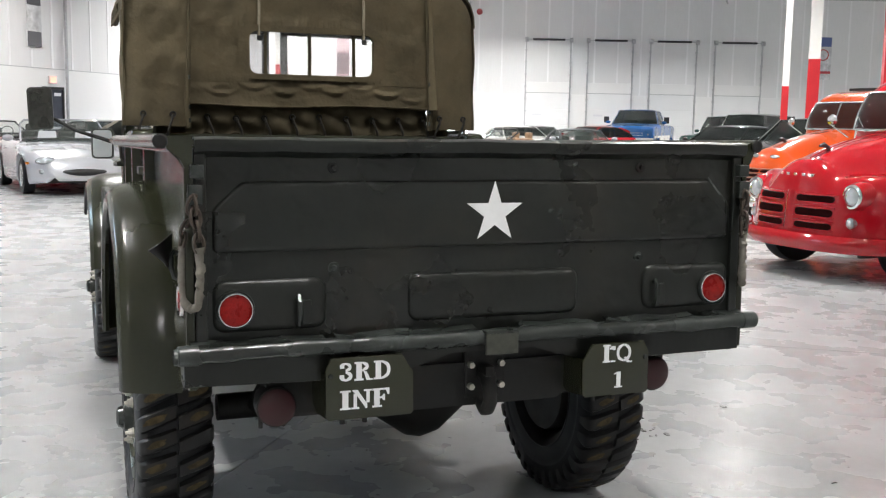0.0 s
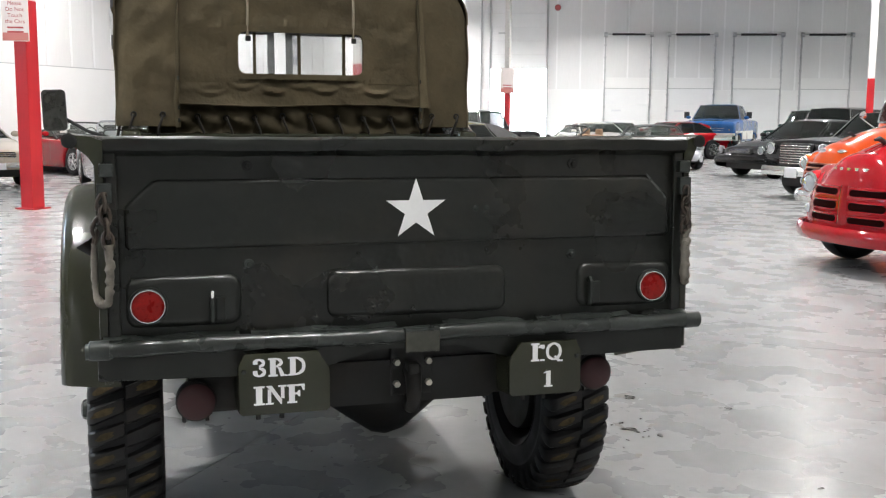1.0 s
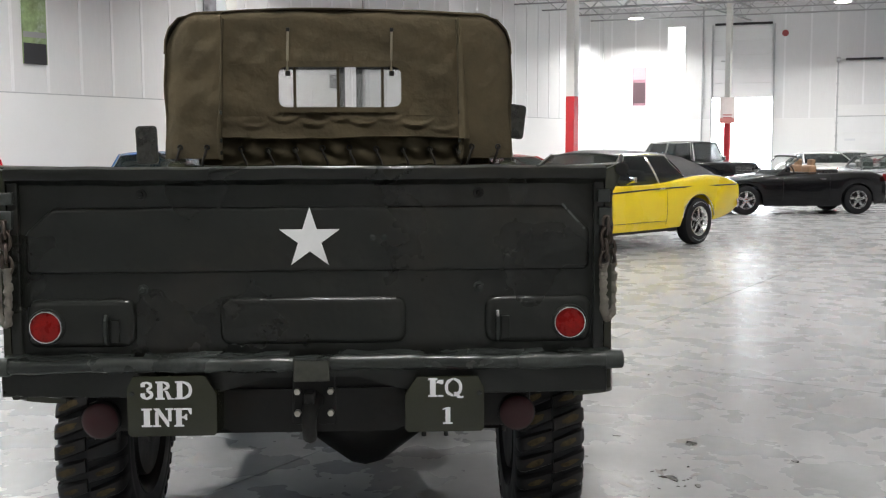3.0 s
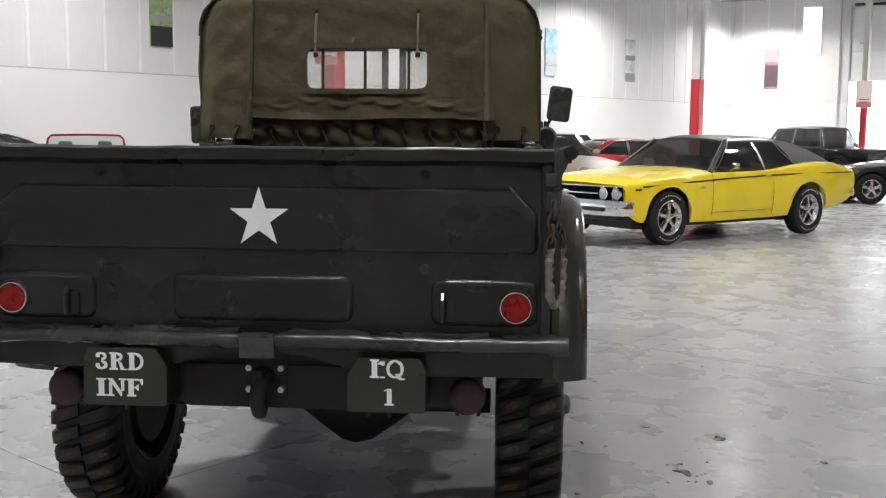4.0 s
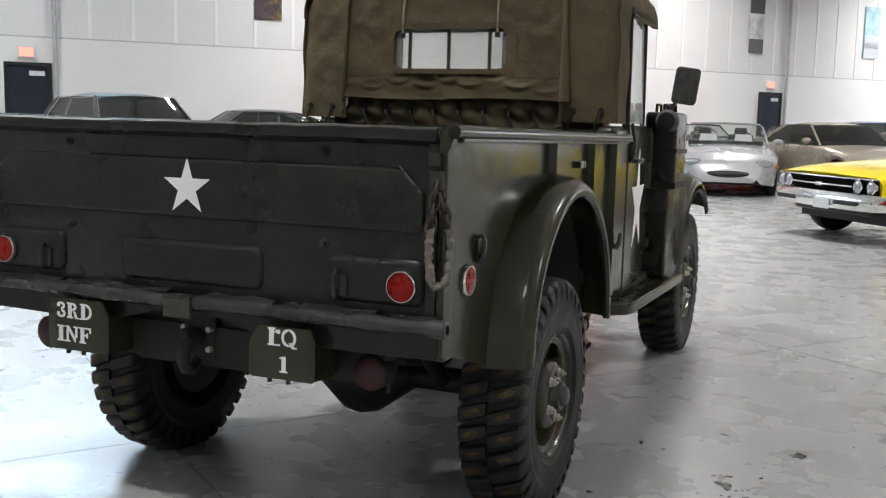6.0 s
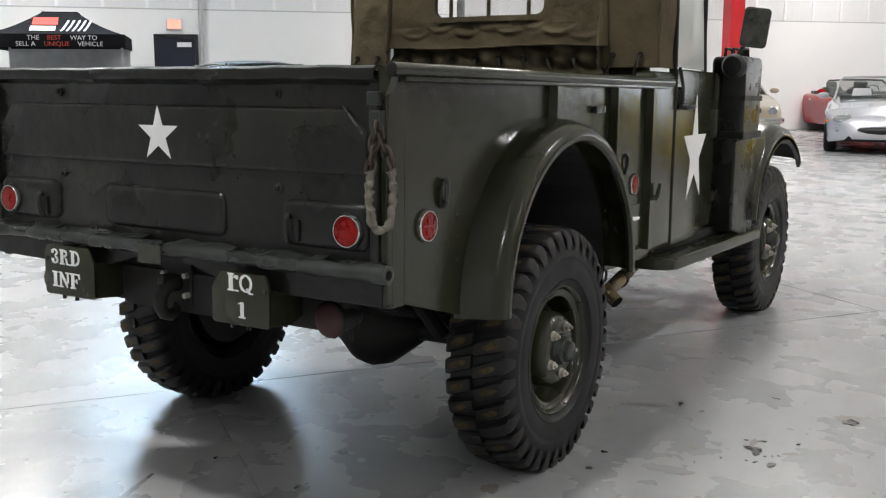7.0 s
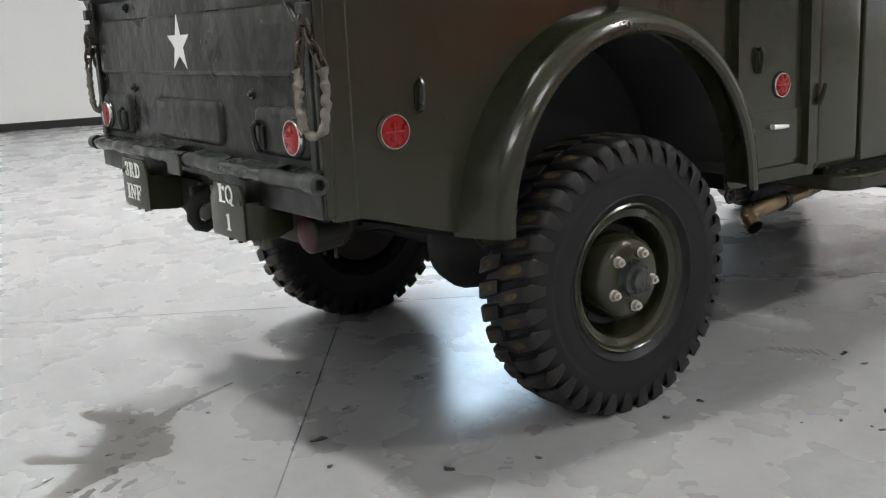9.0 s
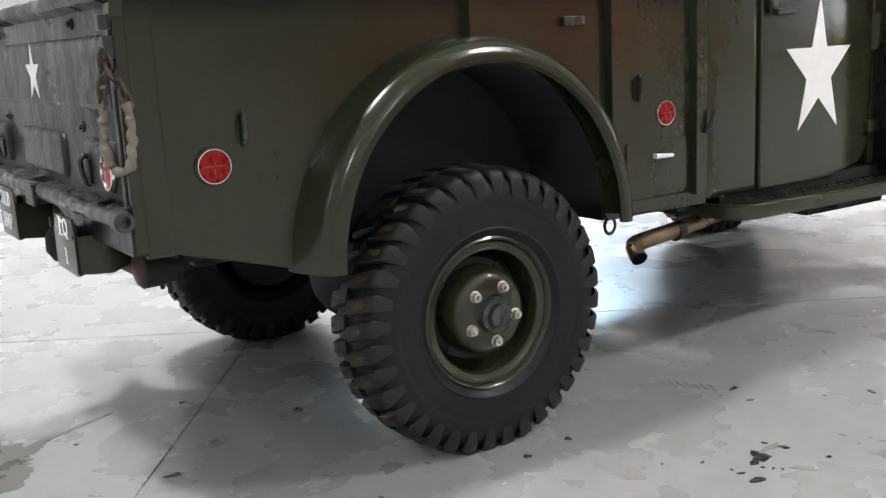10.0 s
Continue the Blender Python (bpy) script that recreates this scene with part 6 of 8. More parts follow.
part("loose_flap", bm_grid(lambda u, v: Vector((XR + 0.002 + (0.010 + 0.030 * (1 - v) ** 1.3) * u, TOP_Y0 - 0.03 - 0.035 * math.sin(math.pi * u) * (1 - v) + 0.02 * v, 1.462 + 0.5 * v)), 8, 20, thickness=0.005), M_CANVAS, top, "loose canvas edge hanging open", True)
# stitched surround with rounded corners round the window
def ring_plate(inner, outer, y0, y1):
    bm = bmesh.new()
    k = len(inner)
    a, b = [[bm.verts.new((x, y1, z)) for x, z in q] for q in (inner, outer)]
    c = [bm.verts.new((x, y0, z)) for x, z in inner]
    for i in range(k):
        j = (i + 1) % k
        bm.faces.new((a[i], a[j], b[j], b[i]))
        bm.faces.new((a[i], a[j], c[j], c[i]))
    return bm


part("window_surround", ring_plate(rounded(WIN[0] + 0.004, WIN[1] - 0.004, WIN[2] + 0.004, WIN[3] - 0.004, 0.034, 5), rounded(WIN[0] - 0.045, WIN[1] + 0.045, WIN[2] - 0.020, WIN[3] + 0.022, 0.05, 5), TOP_Y0 + 0.012, TOP_Y0 - 0.012), M_CANVAS, top, "stitched canvas surround of the rear window", True)
# window pane, bars and roll-up straps
part("window_pane", bm_prism(rounded(WIN[0] - 0.004, WIN[1] + 0.004, WIN[2] - 0.004, WIN[3] + 0.004, 0.03), "y", TOP_Y0 + 0.012, TOP_Y0 + 0.015), M_VINYL, top, "clear vinyl rear window").visible_shadow = False
for x in (-0.219, -0.023, 0.178):
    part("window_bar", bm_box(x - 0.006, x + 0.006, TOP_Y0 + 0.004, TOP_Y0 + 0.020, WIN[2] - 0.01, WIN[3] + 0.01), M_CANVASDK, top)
for x in (-0.246, 0.222):
    part("roll_strap", bm_tube([(x, TOP_Y0 + 0.008, 1.955), (x - 0.002, TOP_Y0 - 0.006, 1.88), (x - 0.004, TOP_Y0 - 0.008, 1.765)], [0.006, 0.0065, 0.006], 6), M_STRAP, top, "worn strap")
    part("buckle", bm_box(x - 0.013, x + 0.010, TOP_Y0 - 0.014, TOP_Y0 - 0.006, 1.745, 1.768, 0.003), M_CHASSIS, top)
    part("buckle", bm_box(x - 0.008, x + 0.008, TOP_Y0 - 0.002, TOP_Y0 + 0.006, 1.945, 1.962, 0.002), M_CHASSIS, top)


def side_curtain(s):
    def at(u, v):
        y = TOP_Y0 + 0.035 + (2.175 - TOP_Y0 - 0.035) * u
        z = 1.375 + (1.90 - 1.375) * v
        return Vector((C_X + s * (HALF + 0.004 * math.sin(20 * z + y * 9)), y, z))
    return bm_grid(at, 8, 16, thickness=0.006)


for s in (1, -1):
    part("side_curtain", side_curtain(s), M_CANVAS, top, smooth=True)
    part("roof_edge", bm_tube([(C_X + s * 0.785, 2.17, 1.885), (C_X + s * 0.78, 2.5, 1.895), (C_X + s * 0.77, 2.78, 1.88)], 0.018, 8), M_CANVASDK, top, smooth=True)
# windscreen
for x0, x1 in ((-0.70, -0.03), (0.03, 0.70)):
    for a in ((x0, x1, 1.40, 1.44), (x0, x1, 1.86, 1.90), (x0, x0 + 0.035, 1.40, 1.90), (x1 - 0.035, x1, 1.40, 1.90)):
        part("windscreen_frame", bm_box(a[0], a[1], 2.80, 2.83, a[2], a[3], 0.004), M_CHASSIS, truck)
    part("windscreen_glass", bm_box(x0 + 0.03, x1 - 0.03, 2.812, 2.816, 1.43, 1.87), M_VINYL, truck).visible_shadow = False
part("steering_wheel", bm_tube([(-0.35 + 0.19 * math.cos(a), 2.55 + 0.06 * math.sin(a), 1.36 + 0.18 * math.sin(a)) for a in [2 * math.pi * k / 24 for k in range(24)]], 0.011, 6, closed=True), M_CHASSIS, truck)
both("seat_back", lambda s: bm_box(*span(s, 0.08, 0.68), 2.06, 2.16, 0.95, 1.40, 0.03), M_CANVASDK)

# ---- the other vehicles ----
def lerp_list(pts, y):
    """The value at y of a list of (y, value), y falling."""
    for (a, p), (b, q) in zip(pts, pts[1:]):
        if b <= y <= a:
            f = (y - b) / (a - b) if a > b else 0
            f = f * f * (3 - 2 * f) * 0.35 + f * 0.65
            return q + (p - q) * f
    return pts[0][1] if y > pts[0][0] else pts[-1][1]


WHEELS = {}


def car_wheel(parent, x, y, r, s, style, white=False):
    key = (round(r, 3), s, style, white)
    if key not in WHEELS:
        w, rr = 0.10, r * (0.62 if style != "steel" else 0.58)
        tyre = bm_lathe([(-w, rr), (-w * 1.08, r * 0.8), (-w * 0.9, r * 0.96), (-w * 0.5, r), (w * 0.5, r), (w * 0.9, r * 0.96), (w * 1.08, r * 0.8), (w, rr)], 36, "x")
        rim = bm_lathe([(s * w * 1.0, rr), (s * w * 0.98, rr * 0.94), (s * w * 0.85, rr * 0.90), (s * w * 0.15, rr * 0.86)], 36, "x")
        spokes = bmesh.new()
        n = {"five": 5, "rally": 5, "steel": 8, "multi": 10}[style]
        for k in range(n):
            a = 2 * math.pi * k / n
            wide = {"five": 0.030, "rally": 0.020, "steel": 0.02, "multi": 0.014}[style] * r / 0.33
            m = Matrix.Rotation(a, 4, "X")
            x0, x1 = sorted((s * w * 0.25, s * w * 0.92))
            bm_box(x0, x1, -wide, wide, rr * 0.12, rr * 0.93, 0.004, spokes, m)
        cap = bm_lathe([(s * w * 1.02, 0), (s * w * 1.0, rr * 0.16), (s * w * 0.3, rr * 0.2)], 16, "x")
        back = bm_lathe([(s * w * 0.2, 0), (s * w * 0.2, rr * 0.9)], 24, "x")
        WHEELS[key] = [("tyre", tyre, M_RUBBER), ("rim", rim, M_ALLOY if style != "rally" else M_CHROME), ("spokes", spokes, M_ALLOY), ("hub_cap", cap, M_CHROME), ("brake_disc", back, M_CARBLACK)]
        if style == "rally":
            ring = bm_lathe([(s * w * 1.01, rr * 1.02), (s * w * 1.06, rr * 0.985), (s * w * 0.95, rr * 0.93), (s * w * 0.55, rr * 0.80), (s * w * 0.50, rr * 0.79)], 36, "x")
            WHEELS[key].append(("trim_ring", ring, M_CHROME))
        if white:
            marks = bmesh.new()
            for a0 in (0, 180):
                for k in range(9):
                    bm_box(*sorted((s * w * 1.065, s * w * 1.092)), -0.008, 0.008, r * 0.80, r * 0.845, 0, marks, Matrix.Rotation(radians(a0 - 36 + 9 * k), 4, "X"))
            WHEELS[key].append(("letter_marks", marks, M_PAPER))
        made = []
        for nm, bm, mat in WHEELS[key]:
            ob = part(nm, bm, mat, None, smooth=True)
            made.append((nm, ob.data))
            bpy.data.objects.remove(ob)
        WHEELS[key] = made
    root = new("wheel")
    root.parent = parent
    root.matrix_basis = pose(x, y, r)
    for nm, me in WHEELS[key]:
        ob = new(nm, me)
        ob.parent = root


def ellipsoid(c, r, seg=20, rings=10):
    return bm_grid(lambda u, v: Vector((c[0] + r[0] * math.sin(math.pi * v) * math.cos(2 * math.pi * u), c[1] + r[1] * math.sin(math.pi * v) * math.sin(2 * math.pi * u), c[2] + r[2] * math.cos(math.pi * v))), seg, rings)


def car(label, mat, m, L=4.6, W=1.8, wb=2.7, top=None, sill=0.20, r=0.33, front=0.9, belt=0.90, roof=None, roof_mat=None, style="five", lamps=(), grille=None, bumper=None,
        tail=(), soft=None, stripe=None, kind="car", name="car", white=False, taper=0.12, group="parked cars", arch_r=None, screen=None, amber=None, two_tone=None, glass=None,
        ovals=(), mouth=None, round_end=0.10, seats=None):
    """A parked car: y forward, x to its right, origin on the floor midway between the axles. top: (y, z) of the bonnet, cowl and deck, front to back."""
    root = thing(name, label, kind, m, group)
    yf, yr = wb / 2 + front, wb / 2 + front - L
    ra = arch_r or r + 0.045
    ys = set(np.linspace(yf, yr, 46).tolist())
    for yc in (wb / 2, -wb / 2):
        for k in range(17):
            ys.add(yc + ra * math.cos(math.pi * k / 16))
    for d in (0.006, 0.02, 0.04, 0.07, 0.11, 0.16, 0.22):
        ys |= {yf - d, yr + d}
    ys = sorted([y for y in ys if yr <= y <= yf], reverse=True)

    def half(y):
        d = min(yf - y, y - yr)
        end = 0.04 * max(0, 1 - d / 0.06) ** 2
        return W / 2 * (1 - taper * max(0, 1 - d / 0.85) ** 2.4 - end - 0.012 * math.sin(math.pi * min(1, max(0, (y - yr) / L))) * 0)

    def lower(y):
        z = sill + 0.07 * max(0, 1 - min(yf - y, y - yr) / 0.6)
        for yc in (wb / 2, -wb / 2):
            if abs(y - yc) <= ra + 1e-6:
                z = max(z, r * 0.95 + math.sqrt(max(0, ra * ra - (y - yc) ** 2)))
        return z

    bm = bmesh.new()
    rows = []
    for y in ys:
        w, lo, t = half(y), lower(y), lerp_list(top, y)
        e = round_end * max(0, 1 - min(yf - y, y - yr) / 0.14) ** 2.2
        lo, t = lo + e * 0.9, t - e
        sh = t - 0.075
        lo = min(lo, sh - 0.05)
        h = sh - lo
        sec = [(w * 0.945, lo), (w * 0.972, lo + 0.07 * h), (w * 0.990, lo + 0.30 * h), (w, lo + 0.60 * h), (w * 0.996, lo + 0.82 * h), (w * 0.982, sh - 0.012), (w * 0.955, sh + 0.022), (w * 0.905, t - 0.030), (w * 0.80, t - 0.012), (w * 0.52, t), (w * 0.25, t + 0.010), (0, t + 0.013)]
        pts = sec + [(-x, z) for x, z in reversed(sec[:-1])]
        rows.append([bm.verts.new((x, y, z)) for x, z in pts])
    for a, b in zip(rows, rows[1:]):
        for i in range(len(a) - 1):
            bm.faces.new((a[i], a[i + 1], b[i + 1], b[i]))
    bm.faces.new(rows[0])
    bm.faces.new(rows[-1])
    body = part("body", bm, mat, root, "", True)
    part("underbody", bm_box(-W * 0.41, W * 0.41, yr + 0.55, yf - 0.40, 0.20, 0.55), M_CARBLACK, root)
    for yc in (wb / 2, -wb / 2):
        for s in (1, -1):
            car_wheel(root, s * (W / 2 - 0.110), yc, r, s, style, white)
            part("wheel_arch", bm_prism([(yc + (ra - 0.006) * math.cos(math.pi * k / 16), r * 0.95 + (ra - 0.006) * math.sin(math.pi * k / 16)) for k in range(17)] + [(yc - ra + 0.006, 0.2), (yc + ra - 0.006, 0.2)], "x", *sorted((s * (W / 2 - 0.30), s * (W / 2 - 0.24)))), M_CARBLACK, root)
    if two_tone:
        z0, z1 = two_tone[:2]
        for s in (1, -1):
            part("side_band", bm_box(*span(s, W / 2 - 0.004, W / 2 + 0.006), -wb / 2 + ra + 0.02, wb / 2 - ra - 0.02, z0, z1, 0.002), two_tone[2], root)
    for s in (1, -1):
        for y in (screen[0] - 0.12 if screen else wb * 0.22, -wb * 0.24):
            part("door_seam", bm_grid(lambda u, v: Vector((s * (W / 2 * (0.990 + 0.010 * math.sin(math.pi * v)) + 0.0015), y - 0.004 + 0.008 * u, sill + 0.12 + (lerp_list(top, y) - 0.10 - sill - 0.12) * v)), 1, 6), M_CARBLACK, root)
        part("door_handle", bm_box(*span(s, W / 2 - 0.005, W / 2 + 0.018), -wb * 0.20, -wb * 0.20 + 0.12, belt - 0.17, belt - 0.148, 0.005), M_CHROME, root)
        if stripe:
            part("stripe", bm_grid(lambda u, v: Vector((s * (half(yr + 0.2 + (L - 0.45) * u) * 0.998 + 0.002), yr + 0.2 + (L - 0.45) * u, stripe[0] - 0.035 * u + stripe[1] * v)), 40, 1, thickness=0.002), stripe[2], root, "thin black side stripe")
    # cabin: (screen base, roof front, roof rear, rear glass base, roof height)
    y0, y1, y2, y3, zr = screen
    hb, hr = W / 2 * 0.87, W / 2 * 0.68
    gl = glass or M_GLASS
    zb = [lerp_list(top, y0) - 0.015, lerp_list(top, y3) - 0.015]
    zt = lerp_list(top, (y0 + y3) / 2)
    trim = M_CHROME if (white or style in ("rally", "steel")) else M_CARBLACK
    sm = seats or M_SEAT
    if roof:
        def roof_at(u, v):
            x = (u - 0.5) * 2
            y = y1 + (y2 - y1) * v
            return Vector((x * hr * (1 - 0.04 * abs(2 * v - 1) ** 2), y + 0.07 * (1 - x * x) * (1 if v < 0.5 else -1) * abs(2 * v - 1) ** 2, zr - 0.055 * abs(x) ** 3.5 - 0.040 * abs(2 * v - 1) ** 2.5))
        part("roof", bm_grid(roof_at, 20, 16, thickness=0.028), roof_mat or mat, root, smooth=True)
        part("windscreen", bm_grid(lambda u, v: Vector(((u - 0.5) * 2 * (hb + (hr - hb) * v), y0 + (y1 - y0) * v + 0.12 * (1 - (2 * u - 1) ** 2), zb[0] + (zr - 0.05 - zb[0]) * v)), 12, 6, thickness=0.006), gl, root, smooth=True)
        part("rear_window", bm_grid(lambda u, v: Vector(((u - 0.5) * 2 * (hb * 0.95 + (hr * 0.99 - hb * 0.95) * v), y3 + (y2 - y3) * v - 0.05 * (1 - (2 * u - 1) ** 2), zb[1] + (zr - 0.06 - zb[1]) * v + 0.06 * math.sin(math.pi * v))), 12, 8, thickness=0.006), roof_mat if roof == "fastback" else gl, root, smooth=True)
        ym = (y1 + y2) / 2 - 0.12
        q1 = y3 + (0.16 if roof != "fastback" else 0.80)
        zw = zr - 0.065
        for s in (1, -1):
            for a, b in (((y0 - 0.07, y1 - 0.03), (ym + 0.02, ym + 0.02)), ((ym - 0.02, ym - 0.02), (q1, min(q1 + 0.25, y2 + 0.25) if roof == "fastback" else y2 + 0.05))):
                quad = lambda u, v: Vector((s * (hb + 0.014 + (hr - hb) * v + 0.012 * math.sin(math.pi * v)), (a[0] + (a[1] - a[0]) * v) * (1 - u) + (b[0] + (b[1] - b[0]) * v) * u, belt - 0.03 + (zw - belt + 0.03) * v * (1 - 0.03 * u)))
                part("side_window", bm_grid(quad, 6, 4, thickness=0.006), gl, root, smooth=True)
                edge = [quad(u, 0) for u in (0, 0.5, 1)] + [quad(1, v) for v in (0.5, 1)] + [quad(u, 1) for u in (0.5, 0)] + [quad(0, 0.5)]
                part("window_trim", bm_tube(edge, 0.008, 6, closed=True), trim, root)
            part("pillar", bm_tube([(s * (hb + 0.005), y0 + 0.02, zb[0] - 0.01), (s * (hr + 0.01), y1, zr - 0.055)], [0.024, 0.018], 8), roof_mat if roof_mat and soft else mat, root, smooth=True)
            part("screen_trim", bm_tube([(s * hb, y0 + 0.045, zb[0]), (s * hr, y1 + 0.02, zr - 0.05)], 0.009, 6), trim, root)
            rear = lambda u, v: Vector((s * (hb * 0.955 + 0.02 + (hr - hb * 0.955 - 0.015) * v + 0.012 * math.sin(math.pi * v)), (y3 - 0.03) * (1 - v) * (1 - u) + q1 * (1 - v) * u + (y2 - 0.02) * v * (1 - u) + (min(q1 + 0.27, y2 + 0.27) if roof == "fastback" else y2 + 0.07) * v * u, belt - 0.06 + (zr - 0.055 - belt + 0.06) * v + 0.05 * math.sin(math.pi * v) * (1 - u)))
            part("pillar", bm_grid(rear, 4, 8, thickness=0.03), roof_mat or mat, root, smooth=True)
            part("drip_rail", bm_tube([(s * (hr + 0.005), y1, zr - 0.055), (s * (hr + 0.012), (y1 + y2) / 2, zr - 0.05), (s * (hr + 0.005), y2, zr - 0.07)], 0.008, 6), trim, root)
            part("seat", bm_box(*span(s, 0.10, 0.62), y0 - 1.28, y0 - 1.12, zt - 0.35, zt + 0.16, 0.05, seg=2), sm, root, smooth=True)
        part("dashboard", bm_box(-hb * 0.92, hb * 0.92, y0 - 0.30, y0 - 0.02, zt - 0.25, zt + 0.03, 0.05, seg=2), M_CARBLACK, root, smooth=True)
        part("steering_wheel", bm_tube([(-0.36 + 0.18 * math.cos(a), y0 - 0.42 + 0.07 * math.sin(a), zt + 0.02 + 0.16 * math.sin(a)) for a in [2 * math.pi * k / 18 for k in range(18)]], 0.012, 5, closed=True), M_CARBLACK, root)
    else:
        part("windscreen", bm_grid(lambda u, v: Vector(((u - 0.5) * 2 * (hb + (hr + 0.06 - hb) * v), y0 + (y1 - y0) * v + 0.12 * (1 - (2 * u - 1) ** 2), zb[0] + (zr - zb[0]) * v)), 12, 6, thickness=0.006), M_SCREEN, root, smooth=True)
        frame_pts = [(-hb, y0, zb[0]), (-hr - 0.09, y1 + 0.01, zr - 0.06), (-hr - 0.03, y1 + 0.02, zr), (-hr * 0.5, y1 + 0.09, zr + 0.012), (0, y1 + 0.12, zr + 0.016), (hr * 0.5, y1 + 0.09, zr + 0.012), (hr + 0.03, y1 + 0.02, zr), (hr + 0.09, y1 + 0.01, zr - 0.06), (hb, y0, zb[0])]
        part("screen_frame", bm_tube(frame_pts, 0.020, 8), M_CARBLACK if soft == "dark" else mat, root, smooth=True)
        part("cockpit", bm_grid(lambda u, v: Vector(((u - 0.5) * 2 * hb * 0.86, y0 - 0.05 + (y3 - y0 + 0.05) * v, zt + 0.016 + 0.004 * math.sin(math.pi * u))), 6, 6, thickness=0.012), M_CARBLACK, root, smooth=True)
        for s in (1, -1):
            part("seat", bm_box(*span(s, 0.12, 0.60), y3 + 0.22, y3 + 0.40, zt - 0.15, zt + 0.17, 0.07, seg=4), sm, root, smooth=True)
            part("head_rest", bm_box(*span(s, 0.23, 0.48), y3 + 0.20, y3 + 0.31, zt + 0.15, zt + 0.30, 0.05, seg=4), sm, root, smooth=True)
        part("dashboard", bm_box(-hb * 0.88, hb * 0.88, y0 - 0.35, y0 - 0.02, zt - 0.1, zt + 0.07, 0.05, seg=3), M_CARBLACK, root, smooth=True)
        part("steering_wheel", bm_tube([(-0.36 + 0.18 * math.cos(a), y0 - 0.45 + 0.07 * math.sin(a), zt + 0.06 + 0.16 * math.sin(a)) for a in [2 * math.pi * k / 18 for k in range(18)]], 0.012, 5, closed=True), M_CARBLACK, root)
        part("folded_top", bm_box(-hb * 0.86, hb * 0.86, y3 - 0.24, y3 + 0.10, zt - 0.04, zt + 0.075, 0.05, seg=4), M_CARBLACK, root, smooth=True)
    for s in (1, -1):
        part("mirror", ellipsoid((s * (W / 2 + 0.07), y0 - 0.17, belt + 0.05), (0.10, 0.05, 0.06), 14, 8) if not white else bm_box(*span(s, W / 2 + 0.005, W / 2 + 0.12), y0 - 0.20, y0 - 0.14, belt + 0.02, belt + 0.10, 0.02), M_CHROME if white else mat, root, smooth=True)
    for x, z, rad, dy in lamps:
        for s in (1, -1):
            part("headlamp", bm_lathe([(yf - dy - 0.05, rad), (yf - dy, rad), (yf - dy + 0.008, rad * 0.92), (yf - dy + 0.018, rad * 0.6), (yf - dy + 0.022, 0)], 18, "y", centre=(s * x, 0, z)), M_HEADLAMP, root, "clear round headlamp", True)
            part("lamp_ring", bm_lathe([(yf - dy - 0.04, rad * 1.02), (yf - dy + 0.012, rad * 1.10), (yf - dy + 0.016, rad * 0.94)], 18, "y", centre=(s * x, 0, z)), M_CHROME, root, smooth=True)
    for x, z, rx, rz in ovals:
        yy = next((y for y in ys if half(y) >= (x + rx * 0.45)), yf)
        for s in (1, -1):
            part("headlamp", ellipsoid((s * x, yy - 0.02, z), (rx, 0.14, rz)), M_HEADLAMP, root, "clear oval headlamp", True)
    if mouth:
        z, rx, rz = mouth
        part("grille_rim", ellipsoid((0, yf - 0.10, z), (rx * 1.05, 0.122, rz * 1.18), 28, 12), mat, root, smooth=True)
        part("grille", ellipsoid((0, yf - 0.09, z), (rx, 0.125, rz), 28, 12), M_CARBLACK, root, "dark oval grille", True)
    if grille:
        gx, z0, z1, dy, bars, gm = grille
        part("grille", bm_prism(rounded(-gx, gx, z0, z1, min(0.05, (z1 - z0) * 0.3)), "y", yf - dy - 0.10, yf - dy + 0.006, 0.006), M_CARBLACK, root, "dark grille")
        for k in range(bars):
            z = z0 + (z1 - z0) * (k + 1) / (bars + 1)
            part("grille_bar", bm_box(-gx * 0.97, gx * 0.97, yf - dy + 0.002, yf - dy + 0.022, z - 0.007, z + 0.007, 0.004), gm, root)
    if bumper:
        z0, z1, mat_b = bumper
        for yy, d in ((yf, 1), (yr, -1)):
            zc = (z0 + z1) / 2
            pts = [(-W / 2 * 1.005, yy - d * 0.50, zc), (-W / 2 * 0.985, yy - d * 0.14, zc), (-W / 2 * 0.90, yy + d * 0.03, zc), (-W / 4, yy + d * 0.075, zc), (0, yy + d * 0.085, zc), (W / 4, yy + d * 0.075, zc),
                   (W / 2 * 0.90, yy + d * 0.03, zc), (W / 2 * 0.985, yy - d * 0.14, zc), (W / 2 * 1.005, yy - d * 0.50, zc)]
            part("bumper", bm_grid(lambda u, v: Vector(bez(pts, u)) + Vector((0, d * 0.035 * math.sin(math.pi * v), (v - 0.5) * (z1 - z0))), 40, 8, thickness=0.03), mat_b, root, "bright bumper", True)
        part("plate", bm_box(-0.15, 0.15, yf + 0.125, yf + 0.132, z0 - 0.03, z1 - 0.01, 0.003), M_PAPER, root, "white number plate without writing")
    for x, z, w, h in tail:
        for s in (1, -1):
            part("tail_lamp", bm_box(*span(s, x - w / 2, x + w / 2), yr - 0.012, yr + 0.06, z - h / 2, z + h / 2, 0.01), M_LENSRED, root)
    if amber:
        for s in (1, -1):
            part("side_marker", bm_box(*span(s, W / 2 * 0.93, W / 2 * 0.985), yf - 0.50, yf - 0.40, amber - 0.02, amber + 0.02, 0.004), M_AMBER, root)
    return root


def bez(pts, u):
    f = u * (len(pts) - 1)
    i = min(int(f), len(pts) - 2)
    g = f - i
    g = g * g * (3 - 2 * g) * 0.5 + g * 0.5
    return [a + (b - a) * g for a, b in zip(pts[i], pts[i + 1])]


